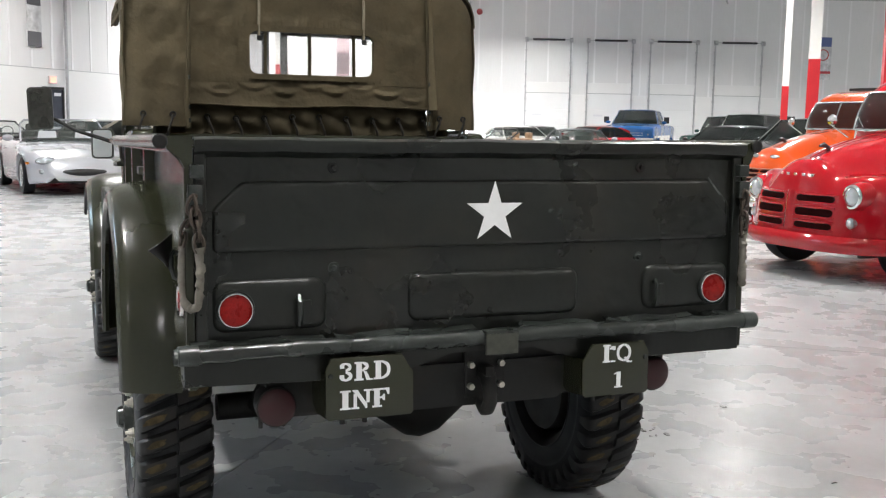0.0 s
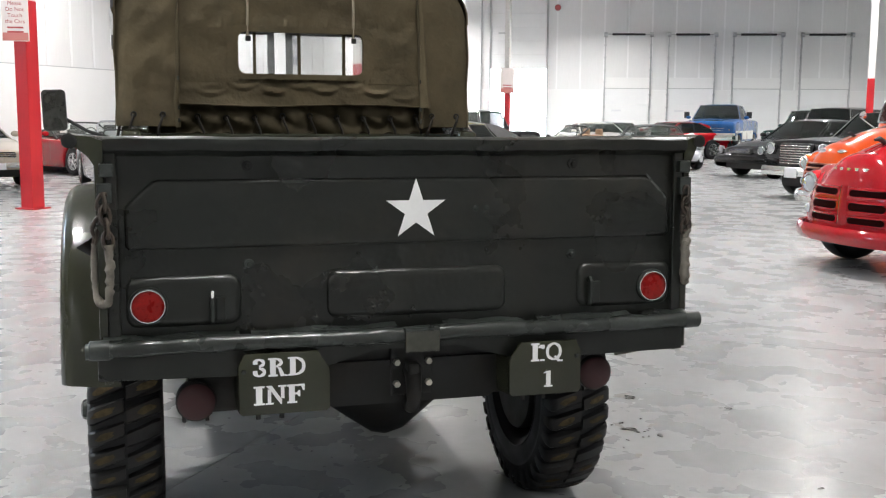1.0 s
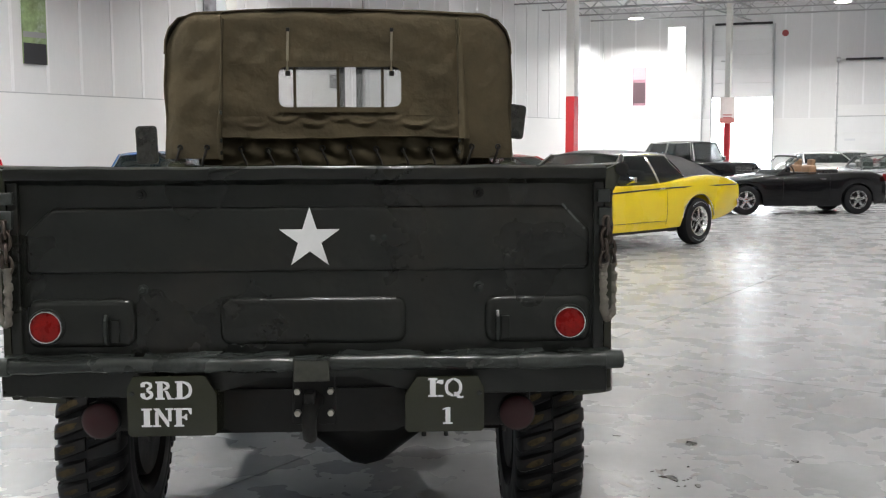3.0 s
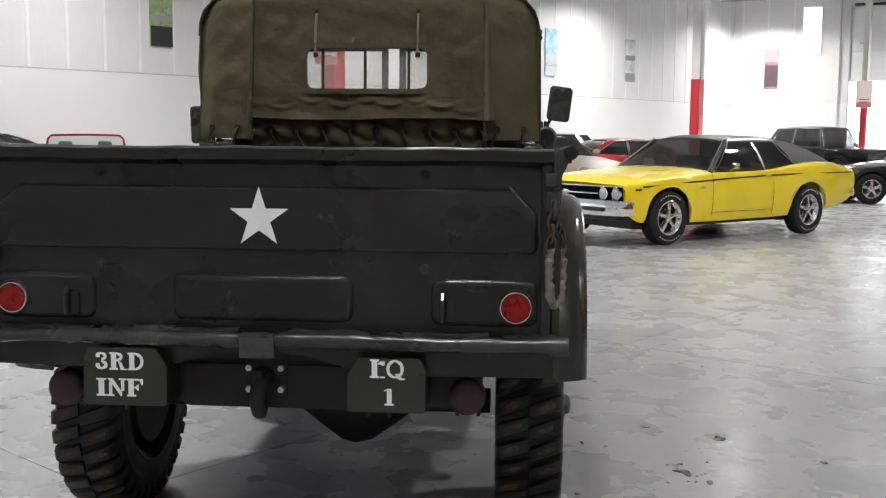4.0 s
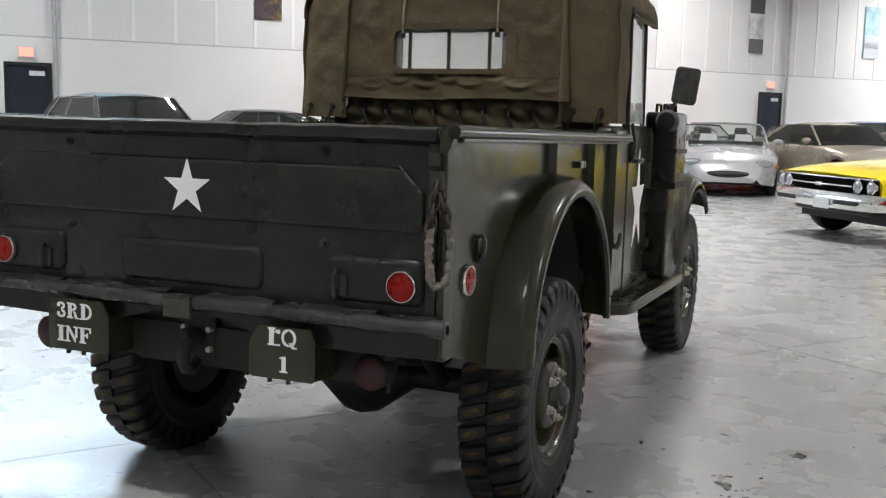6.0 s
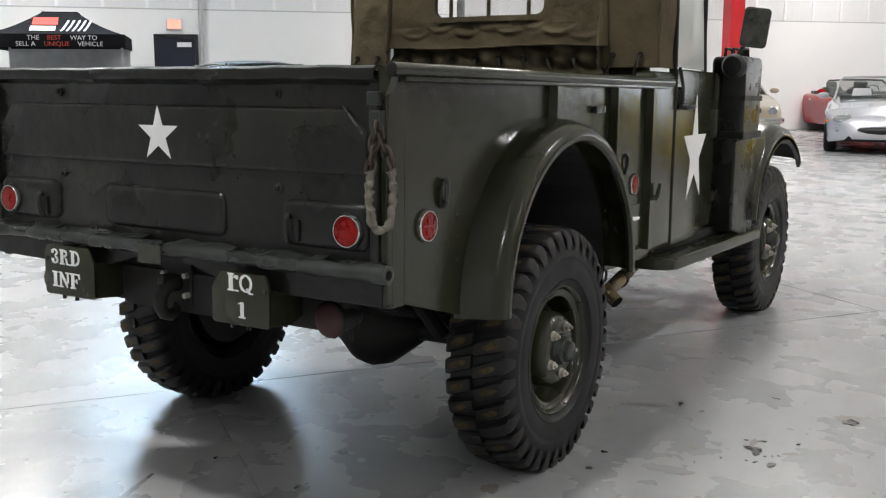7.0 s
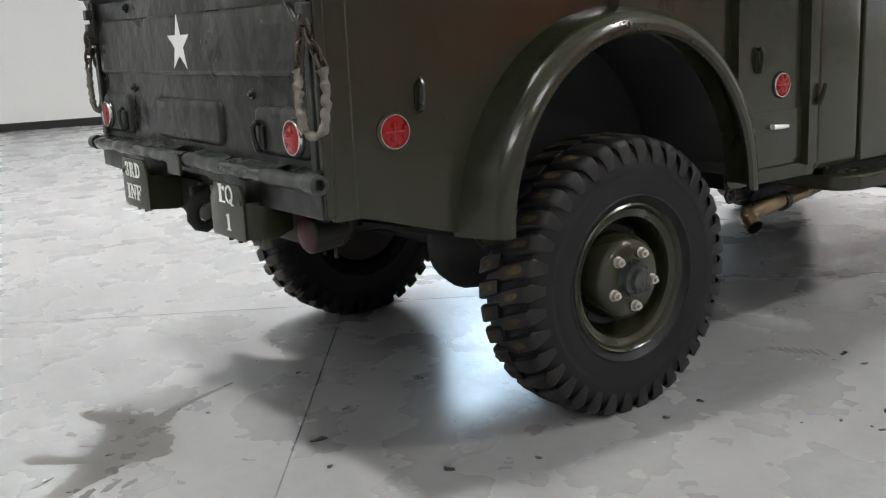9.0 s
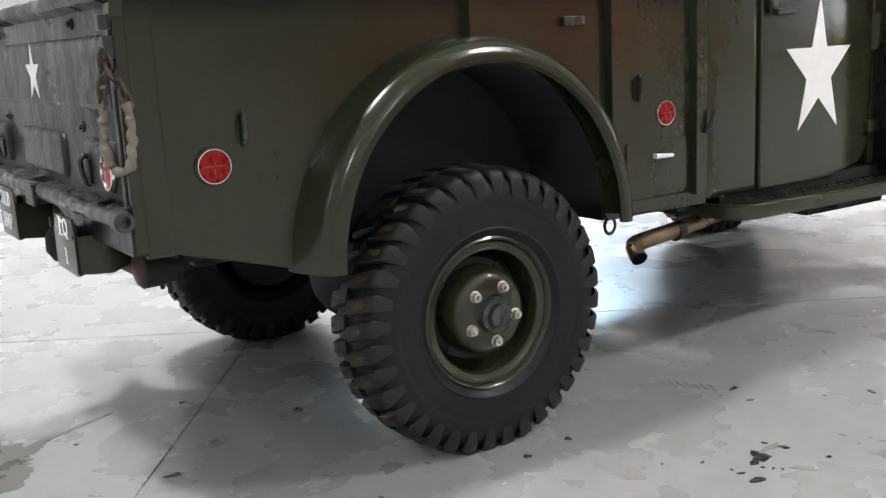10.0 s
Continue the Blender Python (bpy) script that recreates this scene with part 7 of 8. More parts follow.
P_YELLOW = paint("yellow_lacquer", (0.78, 0.60, 0.010))
P_SILVER = paint("silver_lacquer", (0.50, 0.51, 0.54), 0.24, 0.3)
P_BLUE = paint("blue_lacquer", (0.008, 0.12, 0.36))
P_BLUE2 = paint("mid_blue_lacquer", (0.02, 0.09, 0.26))
P_BLACK = paint("black_lacquer", (0.006, 0.006, 0.007), 0.2, coat=0.35)
P_RED = paint("red_lacquer", (0.33, 0.004, 0.010), 0.12)
P_DKRED = paint("dark_red_lacquer", (0.30, 0.012, 0.018))
P_ORANGE = paint("orange_lacquer", (0.62, 0.075, 0.008))
P_WHITE = paint("white_lacquer", (0.70, 0.68, 0.64))
P_BEIGE = paint("champagne_lacquer", (0.38, 0.33, 0.27), 0.3, 0.4)
P_TEAL = paint("dark_green_lacquer", (0.02, 0.05, 0.045))
M_VINYLTOP = surface("black_vinyl_roof", (0.030, 0.030, 0.033), 0.5, scale=30, bump=0.1)

M_SCREEN = clear_glass("clear_windscreen", (0.10, 0.13, 0.12), 0.16)
M_PALESEAT = surface("white_vinyl_seat", (0.55, 0.55, 0.53), 0.5, scale=12)
M_TANSEAT = surface("tan_leather", (0.28, 0.17, 0.10), 0.6, scale=12)
MUSCLE = [(2.32, 0.80), (2.2, 0.845), (1.2, 0.92), (0.75, 0.955), (0.3, 0.95), (-0.6, 0.94), (-1.1, 0.975), (-1.7, 0.95), (-2.3, 0.89), (-2.6, 0.84), (-2.75, 0.78)]
# yellow coupe with the black vinyl roof
def curve(pts, y):
    """A smooth value at y through a list of (y, value), y falling."""
    n = len(pts)
    for i in range(n - 1):
        (a, p), (b, q) = pts[i], pts[i + 1]
        if b <= y <= a:
            f = (a - y) / (a - b)
            m0 = (q - pts[i - 1][1]) / (b - pts[i - 1][0]) * (b - a) if i else q - p
            m1 = (pts[i + 2][1] - p) / (pts[i + 2][0] - a) * (b - a) if i < n - 2 else q - p
            return p * (2 * f ** 3 - 3 * f ** 2 + 1) + m0 * (f ** 3 - 2 * f ** 2 + f) + q * (3 * f ** 2 - 2 * f ** 3) + m1 * (f ** 3 - f ** 2)
    return pts[0][1] if y > pts[0][0] else pts[-1][1]


# plan and side lines of a late-sixties two-door coupe, front to back
C_WIDE = [(2.30, 0.905), (2.05, 0.935), (1.42, 0.962), (0.6, 0.945), (-0.3, 0.938), (-0.9, 0.955), (-1.4, 0.965), (-2.0, 0.935), (-2.70, 0.86)]
C_BELT = [(2.30, 0.765), (2.05, 0.800), (1.42, 0.850), (0.6, 0.895), (-0.3, 0.905), (-0.8, 0.940), (-1.3, 1.005), (-1.8, 1.010), (-2.4, 0.945), (-2.70, 0.880)]
C_TOP = [(2.30, 0.785), (2.05, 0.845), (1.42, 0.905), (0.6, 0.960), (-0.3, 0.950), (-1.3, 1.005), (-2.0, 1.015), (-2.4, 0.970), (-2.70, 0.905)]
C_LOW = [(2.30, 0.52), (2.20, 0.40), (1.9, 0.30), (1.0, 0.270), (-1.0, 0.285), (-2.0, 0.36), (-2.5, 0.44), (-2.70, 0.52)]


def muscle_coupe(label, mat, roof_mat, m, roof_z=1.390, dark_roof=True, twin=False, seats=None):
    """A late-sixties coupe with a long bonnet, hips over the rear wheels and a roof that runs down to the deck."""
    root = thing("car", label, "car", m, "parked cars")
    r, wb, ra = 0.345, 2.845, 0.405
    ys = {2.30 - 5.0 * k / 70 for k in range(71)}
    for yc in (wb / 2, -wb / 2):
        ys |= {yc + ra * math.cos(math.pi * k / 20) for k in range(21)}
    rows, bm = [], bmesh.new()
    for y in sorted(ys, reverse=True):
        w, zs, t, lo = curve(C_WIDE, y), curve(C_BELT, y), curve(C_TOP, y), curve(C_LOW, y)
        lip = 0.0
        for yc in (wb / 2, -wb / 2):
            if abs(y - yc) <= ra + 1e-6:
                lo = max(lo, r + math.sqrt(max(0, ra * ra - (y - yc) ** 2)) * 0.97)
                lip = 0.012 * math.sin(math.pi * (y - yc + ra) / (2 * ra))
        h = zs - lo
        tuck = 0.05 * min(1, h / 0.45)
        sec = [(w - tuck + lip, lo), (w - tuck * 0.55 + lip, lo + 0.10 * h), (w - tuck * 0.2 + lip * 0.6, lo + 0.28 * h), (w, lo + 0.52 * h), (w - 0.004, lo + 0.74 * h), (w - 0.016, lo + 0.90 * h), (w - 0.034, zs - 0.012), (w - 0.055, zs),
               (w - 0.085, zs + 0.003), (w * 0.80, zs + 0.55 * (t - zs)), (w * 0.58, t - 0.004), (w * 0.30, t + 0.006), (0, t + 0.010)]
        nose, tail = max(0, (y - 1.75) / 0.55), max(0, (-2.2 - y) / 0.5)
        sweep = [(x, y - nose * (0.10 * (abs(x) / 0.9) ** 2.4 + (0.03 if z < 0.74 else 0.0)) + tail * 0.10 * (abs(x) / 0.9) ** 3, z) for x, z in sec + [(-x, z) for x, z in reversed(sec[:-1])]]
        rows.append([bm.verts.new(p) for p in sweep])
    for a, b in zip(rows, rows[1:]):
        for i in range(len(a) - 1):
            bm.faces.new((a[i], a[i + 1], b[i + 1], b[i]))
    bm.faces.new(rows[0])
    bm.faces.new(rows[-1])
    part("body", bm, mat, root, "", True)
    part("underbody", bm_box(-0.78, 0.78, -1.9, 1.95, 0.22, 0.55), M_CARBLACK, root)
    for s in (1, -1):
        for yc in (wb / 2, -wb / 2):
            car_wheel(root, s * 0.845, yc, r, s, "rally", True)
            part("wheel_arch", bm_prism([(yc + (ra - 0.01) * math.cos(math.pi * k / 16), r + (ra - 0.01) * 0.97 * math.sin(math.pi * k / 16)) for k in range(17)] + [(yc - ra + 0.01, 0.2), (yc + ra - 0.01, 0.2)], "x", *sorted((s * 0.66, s * 0.70))), M_CARBLACK, root)
            part("fender_lip", bm_tube([(s * (curve(C_WIDE, yc) - 0.034 + 0.012 * math.sin(q)), yc + (ra + 0.002) * math.cos(q), r + ra * 0.97 * math.sin(q) + 0.004) for q in [math.pi * (1 + k) / 20 for k in range(19)]], 0.008, 6), M_CHROME, root, smooth=True)
        # door and quarter seams, handle, side stripe
        for y in (0.62, -0.62):
            part("door_seam", bm_tube([(s * (curve(C_WIDE, y) - d + 0.001), y, z) for d, z in ((0.030, 0.33), (0.010, 0.42), (0.0, 0.60), (0.006, 0.75), (0.020, 0.86), (0.050, 0.90))], 0.003, 4), M_CARBLACK, root)
        part("door_seam", bm_tube([(s * (curve(C_WIDE, y) - 0.016), y, 0.385) for y in (0.62, 0.2, -0.2, -0.62)], 0.003, 4), M_CARBLACK, root)
        part("door_handle", bm_box(*span(s, 0.925, 0.950), -0.56, -0.43, 0.835, 0.858, 0.006), M_CHROME, root, "chrome door handle")
        part("stripe", bm_grid(lambda u, v: Vector((s * (curve(C_WIDE, 1.90 - 4.4 * u) - 0.010 * (1 - v) + 0.006 - 0.006 * v), 1.90 - 4.4 * u, 0.735 + 0.115 * math.sin(math.pi / 2 * min(1, u * 1.25)) + 0.018 * v)), 50, 1, thickness=0.008), M_CARBLACK, root, "thin black side stripe")
        part("badge", bm_box(*span(s, curve(C_WIDE, 0.82) - 0.004, curve(C_WIDE, 0.82) + 0.004), 0.78, 0.87, 0.70, 0.735, 0.002), M_CHROME, root, "small chrome badge")
        part("side_marker", bm_box(*span(s, 0.925, 0.947), 1.93, 2.02, 0.700, 0.722, 0.003), M_CARBLACK, root)
        part("mirror", bm_box(*span(s, 0.93, 1.04), 0.22, 0.27, 0.945, 1.025, 0.02), M_CHROME, root, "chrome door mirror", True)
        part("mirror_arm", bm_tube([(s * 0.90, 0.26, 0.92), (s * 0.97, 0.26, 0.96)], 0.010, 6), M_CHROME, root)
    # greenhouse
    belt_x, roof_x = 0.865, 0.640
    zr = roof_z
    back = [(-0.95, zr - 0.022), (-1.25, zr - 0.065), (-1.55, zr - 0.16), (-1.80, zr - 0.265), (-2.02, 1.018)]

    def edge_x(y):
        return roof_x + (0.80 - roof_x) * max(0, (-0.95 - y) / 1.07) ** 1.5

    part("roof", bm_grid(lambda u, v: Vector(((2 * u - 1) * roof_x * (1 - 0.05 * max(0, 1 - v * 4)), 0.06 - 1.01 * v + 0.08 * (1 - (2 * u - 1) ** 2) * (1 - v), zr - 0.050 * abs(2 * u - 1) ** 3 - 0.045 * max(0, 1 - v * 3) ** 2 - 0.020 * v ** 3)), 22, 20, thickness=0.022), roof_mat, root, "black vinyl roof" if dark_roof else "", True)
    part("windscreen", bm_grid(lambda u, v: Vector(((2 * u - 1) * (belt_x - 0.02 + (roof_x * 0.95 - belt_x + 0.02) * v), 0.60 - 0.56 * v + 0.16 * (1 - (2 * u - 1) ** 2) * (1 - 0.4 * v), 0.925 + (zr - 0.075 - 0.925) * v + 0.035 * (1 - (2 * u - 1) ** 2) * (0.8 * (1 - v) + v))), 18, 8, thickness=0.006), M_GLASS, root, smooth=True)
    part("rear_roof", bm_grid(lambda u, v: Vector(((2 * u - 1) * edge_x(-0.95 - 1.07 * v), -0.95 - 1.07 * v, curve(back, -0.95 - 1.07 * v) - 0.050 * abs(2 * u - 1) ** 3 * (1 - v))), 16, 16, thickness=0.02), roof_mat, root, smooth=True)
    part("rear_window", bm_grid(lambda u, v: Vector(((2 * u - 1) * 0.52, -1.12 - 0.72 * v, curve(back, -1.12 - 0.72 * v) + 0.006)), 8, 8, thickness=0.006), M_GLASS, root, smooth=True)
    for s in (1, -1):
        def glass(u, v, a, b):
            y = (a[0] + (a[1] - a[0]) * v) * (1 - u) + (b[0] + (b[1] - b[0]) * v) * u
            return Vector((s * (belt_x + (edge_x(y) + 0.012 - belt_x) * v + 0.020 * math.sin(math.pi * v)), y, curve(C_BELT, y) - 0.01 + (min(zr - 0.085, curve(back, y) - 0.09 if y < -0.95 else 9) - curve(C_BELT, y) + 0.01) * v))
        for a, b in (((0.52, 0.02), (-0.50, -0.44)), ((-0.53, -0.47), (-1.16, -0.92))):
            part("side_window", bm_grid(lambda u, v: glass(u, v, a, b), 8, 6, thickness=0.006), M_GLASS, root, smooth=True)
            edge = [glass(u, 0, a, b) for u in (0, 0.5, 1)] + [glass(1, v, a, b) for v in (0.25, 0.5, 0.75, 1)] + [glass(u, 1, a, b) for u in (0.5, 0)] + [glass(0, v, a, b) for v in (0.66, 0.33)]
            part("window_trim", bm_tube(edge, 0.008, 6, closed=True), M_CHROME, root, smooth=True)
        part("pillar", bm_tube([(s * (belt_x - 0.012), 0.585, 0.90), (s * (belt_x - 0.10), 0.36, 1.08), (s * (roof_x + 0.005), 0.05, zr - 0.070)], [0.030, 0.026, 0.022], 10), roof_mat, root, smooth=True)
        part("screen_trim", bm_tube([(s * (belt_x - 0.03), 0.615, 0.91), (s * (belt_x - 0.12), 0.39, 1.085), (s * (roof_x - 0.015), 0.075, zr - 0.065)], 0.010, 6), M_CHROME, root, smooth=True)
        part("drip_rail", bm_tube([(s * (roof_x + 0.008), 0.04, zr - 0.072), (s * (roof_x + 0.018), -0.45, zr - 0.056), (s * (roof_x + 0.016), -0.95, zr - 0.080)], 0.009, 6), M_CHROME, root, smooth=True)

        def sail(u, v):
            front = -1.14 + 0.24 * v - 0.05 * math.sin(math.pi * v)
            y = front + (-2.00 - front) * u
            top = curve(back, y) - 0.045 * (1 - max(0, (-0.95 - y) / 1.07)) if y < -0.95 else zr - 0.075
            zb = curve(C_BELT, y) - 0.02
            return Vector((s * (belt_x - 0.005 + (edge_x(y) - belt_x + 0.012) * v + 0.022 * math.sin(math.pi * v) * (1 - u)), y, zb + max(0.0, top - zb) * v))
        part("sail_panel", bm_grid(sail, 18, 10, thickness=0.02), roof_mat, root, smooth=True)
        part("belt_trim", bm_tube([(s * (belt_x + 0.018), y, curve(C_BELT, y) + 0.004) for y in (-1.10, -1.35, -1.6, -1.85, -2.05)], 0.008, 6), M_CHROME, root, smooth=True)
        part("seat", bm_box(*span(s, 0.10, 0.64), -0.52, -0.36, 0.62, 1.10 if not seats else 1.20, 0.06, seg=3), seats or M_CARBLACK, root, smooth=True)
    part("rear_seat", bm_box(-0.62, 0.62, -1.25, -1.05, 0.62, 1.02, 0.06, seg=3), M_CARBLACK, root, smooth=True)
    part("dashboard", bm_box(-0.78, 0.78, 0.30, 0.52, 0.70, 0.945, 0.05, seg=3), M_CARBLACK, root, smooth=True)
    part("steering_wheel", bm_tube([(0.36 + 0.18 * math.cos(a), 0.14 + 0.07 * math.sin(a), 0.98 + 0.16 * math.sin(a)) for a in [2 * math.pi * k / 18 for k in range(18)]], 0.012, 5, closed=True), M_CARBLACK, root)
    # nose: dark full-width grille, four lamps, wrapped bumper
    def bend(x):
        return 2.305 - 0.10 * (abs(x) / 0.9) ** 2.4
    part("grille", bm_grid(lambda u, v: Vector(((2 * u - 1) * 0.885, bend((2 * u - 1) * 0.885) + 0.012 - 0.02 * (1 - v), 0.575 + 0.170 * v)), 24, 4, thickness=0.03), M_RECESSBLACK, root, "black recessed grille")
    if twin:
        part("grille_post", bm_box(-0.11, 0.11, 2.26, 2.345, 0.50, 0.785, 0.035, seg=3), mat, root, smooth=True)
        for s in (1, -1):
            loop = [(s * x, bend(x) + 0.016, z) for x, z in ((0.14, 0.755), (0.34, 0.758), (0.53, 0.755), (0.53, 0.66), (0.53, 0.575), (0.34, 0.572), (0.14, 0.575), (0.14, 0.66))]
            part("grille_frame", bm_tube(loop, 0.014, 6, closed=True), M_CHROME, root, "bright grille surround", True)
            part("lamp_panel", bm_grid(lambda u, v: Vector((s * (0.545 + 0.36 * u), bend(0.545 + 0.36 * u) + 0.016, 0.57 + 0.185 * v)), 8, 4, thickness=0.02), P_SILVER, root, smooth=True)
    for z, k in ((0.752, 0.90), (0.572, 0.90), (0.660, 0.55)):
        part("grille_bar", bm_tube([(x * k / 0.9, bend(x * k / 0.9) + 0.012, z) for x in (-0.9, -0.7, -0.45, -0.2, 0, 0.2, 0.45, 0.7, 0.9)], 0.010, 6), M_CHROME, root, smooth=True)
    for s in (1, -1):
        for x in (0.81, 0.63):
            y = bend(x)
            part("headlamp", bm_lathe([(y - 0.02, 0.074), (y + 0.018, 0.072), (y + 0.030, 0.050), (y + 0.036, 0)], 20, "y", centre=(s * x, 0, 0.662)), M_HEADLAMP, root, "clear round headlamp", True)
            part("lamp_ring", bm_lathe([(y - 0.02, 0.077), (y + 0.022, 0.083), (y + 0.028, 0.072)], 20, "y", centre=(s * x, 0, 0.662)), M_CHROME, root, smooth=True)
    part("bumper", bm_grid(lambda u, v: Vector((math.sin((u - 0.5) * 2.55) / math.sin(1.275) * 0.955, 2.345 - 0.125 * abs(2 * u - 1) ** 2.2 - 0.42 * max(0, abs(2 * u - 1) - 0.80) * 5 * max(0, abs(2 * u - 1) - 0.80) * 2 + 0.035 * math.sin(math.pi * v), 0.395 + 0.175 * v)), 40, 8, thickness=0.03), M_CHROME, root, "wide chrome front bumper", True)
    part("rear_bumper", bm_grid(lambda u, v: Vector(((2 * u - 1) * 0.90, -2.735 + 0.20 * abs(2 * u - 1) ** 5 - 0.03 * math.sin(math.pi * v), 0.50 + 0.14 * v)), 30, 6, thickness=0.03), M_CHROME, root, "chrome rear bumper", True)
    part("plate", bm_box(-0.30, -0.02, 2.385, 2.392, 0.385, 0.505, 0.003), M_PAPER, root, "white number plate without writing")
    return root


chev = muscle_coupe("yellow two-door coupe with a black vinyl roof and black side stripe", P_YELLOW, M_VINYLTOP, pose(3.04, 11.78, 0, 0, 0, 129.5))
part("badge", bm_box(-0.06, 0.06, 2.305, 2.322, 0.635, 0.685, 0.006), M_CHROME, chev)
for s in (1, -1):
    part("bumper_slot", bm_box(*span(s, 0.34, 0.72), 2.335, 2.372, 0.448, 0.500, 0.012), M_CARBLACK, chev)
part("valance", bm_box(-0.70, 0.70, 1.98, 2.12, 0.32, 0.42, 0.03), M_CARBLACK, chev)
part("dash_card", bm_prism([(0.20, 0.955), (0.42, 0.955), (0.40, 1.06), (0.22, 1.06)], "y", 0.50, 0.504), M_PAPER, chev, "white card behind the windscreen")

ROUND = [(2.2, 0.55), (2.05, 0.66), (1.6, 0.78), (0.9, 0.87), (0.6, 0.91), (-1.2, 0.93), (-1.9, 0.90), (-2.3, 0.80), (-2.45, 0.66)]
jag = car("silver convertible sports car with its roof down", P_SILVER, pose(-0.92, 18.4, 0, 0, 0, 190), 4.76, 1.83, 2.588, ROUND, 0.18, 0.325, 0.92, 0.92, None, None, "five",
    [], None, None, [(0.65, 0.7, 0.3, 0.14)], screen=(0.62, 0.10, 0, -1.05, 1.29), taper=0.46, amber=0.56, ovals=((0.60, 0.605, 0.19, 0.075),), mouth=(0.41, 0.47, 0.085), round_end=0.16)
for s in (1, -1):
    part("dash_card", bm_prism([(0.16 * s, 0.97), (0.50 * s, 0.97), (0.47 * s, 1.10), (0.18 * s, 1.10)], "y", 0.60, 0.605), M_PAPER, jag, "white card behind the windscreen")
    part("fog_lamp", ellipsoid((s * 0.66, 2.0, 0.42), (0.07, 0.06, 0.05), 12, 8), M_HEADLAMP, jag)
part("bonnet_bulge", bm_grid(lambda u, v: Vector(((u - 0.5) * 0.62 * (0.55 + 0.45 * v), 2.05 - 1.35 * v, lerp_list(ROUND, 2.05 - 1.35 * v) + 0.002 + 0.028 * math.sin(math.pi * u) * math.sin(math.pi * (0.1 + 0.8 * v)))), 10, 14, thickness=0.006), P_SILVER, jag, smooth=True)

olds = muscle_coupe("blue two-door muscle car with silver bonnet stripes", P_BLUE, P_BLUE2, pose(-4.44, 17.5, 0, 0, 0, 190.4), 1.40, False, True, M_PALESEAT)
for s in (1, -1):
    part("bonnet_stripe", bm_grid(lambda u, v: Vector((s * (0.15 + 0.36 * u), 2.20 - 1.45 * v, curve(C_TOP, 2.20 - 1.45 * v) + 0.012 - 0.008 * u)), 4, 14, thickness=0.004), P_SILVER, olds, "silver bonnet stripe", True)
    part("fog_lamp", bm_lathe([(2.27, 0.062), (2.345, 0.060), (2.355, 0.040), (2.36, 0)], 18, "y", centre=(s * 0.68, 0, 0.40)), M_HEADLAMP, olds, smooth=True)
    part("lower_bumper", bm_grid(lambda u, v: Vector((s * (0.10 + 0.82 * u), 2.32 - 0.20 * u ** 3 + 0.02 * math.sin(math.pi * v), 0.33 + 0.10 * v)), 14, 5, thickness=0.02), M_CHROME, olds, smooth=True)
part("price_tag", bm_box(-0.52, -0.40, 0.20, 0.204, 1.24, 1.30, 0.002), M_SIGNRED, olds, "red tag behind the windscreen")

SPORT = [(1.95, 0.55), (1.8, 0.66), (1.3, 0.78), (0.7, 0.86), (-1.1, 0.92), (-1.6, 0.92), (-1.95, 0.82), (-2.05, 0.7)]
car("black two-seat convertible with silver star wheels, roof down", P_BLACK, pose(9.01, 19.40, 0, 0, 0, 90), 3.95, 1.70, 2.45, SPORT, 0.18, 0.315, 0.75, 0.92, None, None, "five",
    [], (0.3, 0.3, 0.4, 0.1, 0, M_CARBLACK), None, [(0.6, 0.78, 0.25, 0.16)], screen=(0.55, 0.05, 0, -0.62, 1.24), soft="dark", taper=0.34, ovals=((0.55, 0.62, 0.14, 0.07),), seats=M_TANSEAT, round_end=0.14)
sol = car("silver two-seat roadster with a black soft top", P_SILVER, pose(13.83, 24.67, 0, 0, 0, 172), 4.0, 1.81, 2.415, SPORT, 0.18, 0.33, 0.85, 0.92, "coupe", M_VINYLTOP, "five",
    [], None, None, [(0.6, 0.78, 0.25, 0.16)], screen=(0.50, 0.02, -0.62, -1.02, 1.27), soft="top", taper=0.42, ovals=((0.64, 0.64, 0.13, 0.075),), round_end=0.16, glass=M_SCREEN)
for s in (1, -1):
    part("twin_grille", bm_prism(rounded(*span(s, 0.05, 0.36), 0.42, 0.57, 0.06), "y", 1.90, 2.058, 0.01), M_CARBLACK, sol, "twin nostril grille")
    part("fog_lamp", ellipsoid((s * 0.66, 1.86, 0.45), (0.08, 0.06, 0.08), 14, 8), M_HEADLAMP, sol)
    part("bulge", bm_grid(lambda u, v: Vector((s * (0.28 + 0.34 * u), -1.05 - 0.85 * v, lerp_list(SPORT, -1.05 - 0.85 * v) + 0.10 * math.sin(math.pi * u) * math.sin(math.pi * v) + 0.005)), 8, 10), P_SILVER, sol, smooth=True)

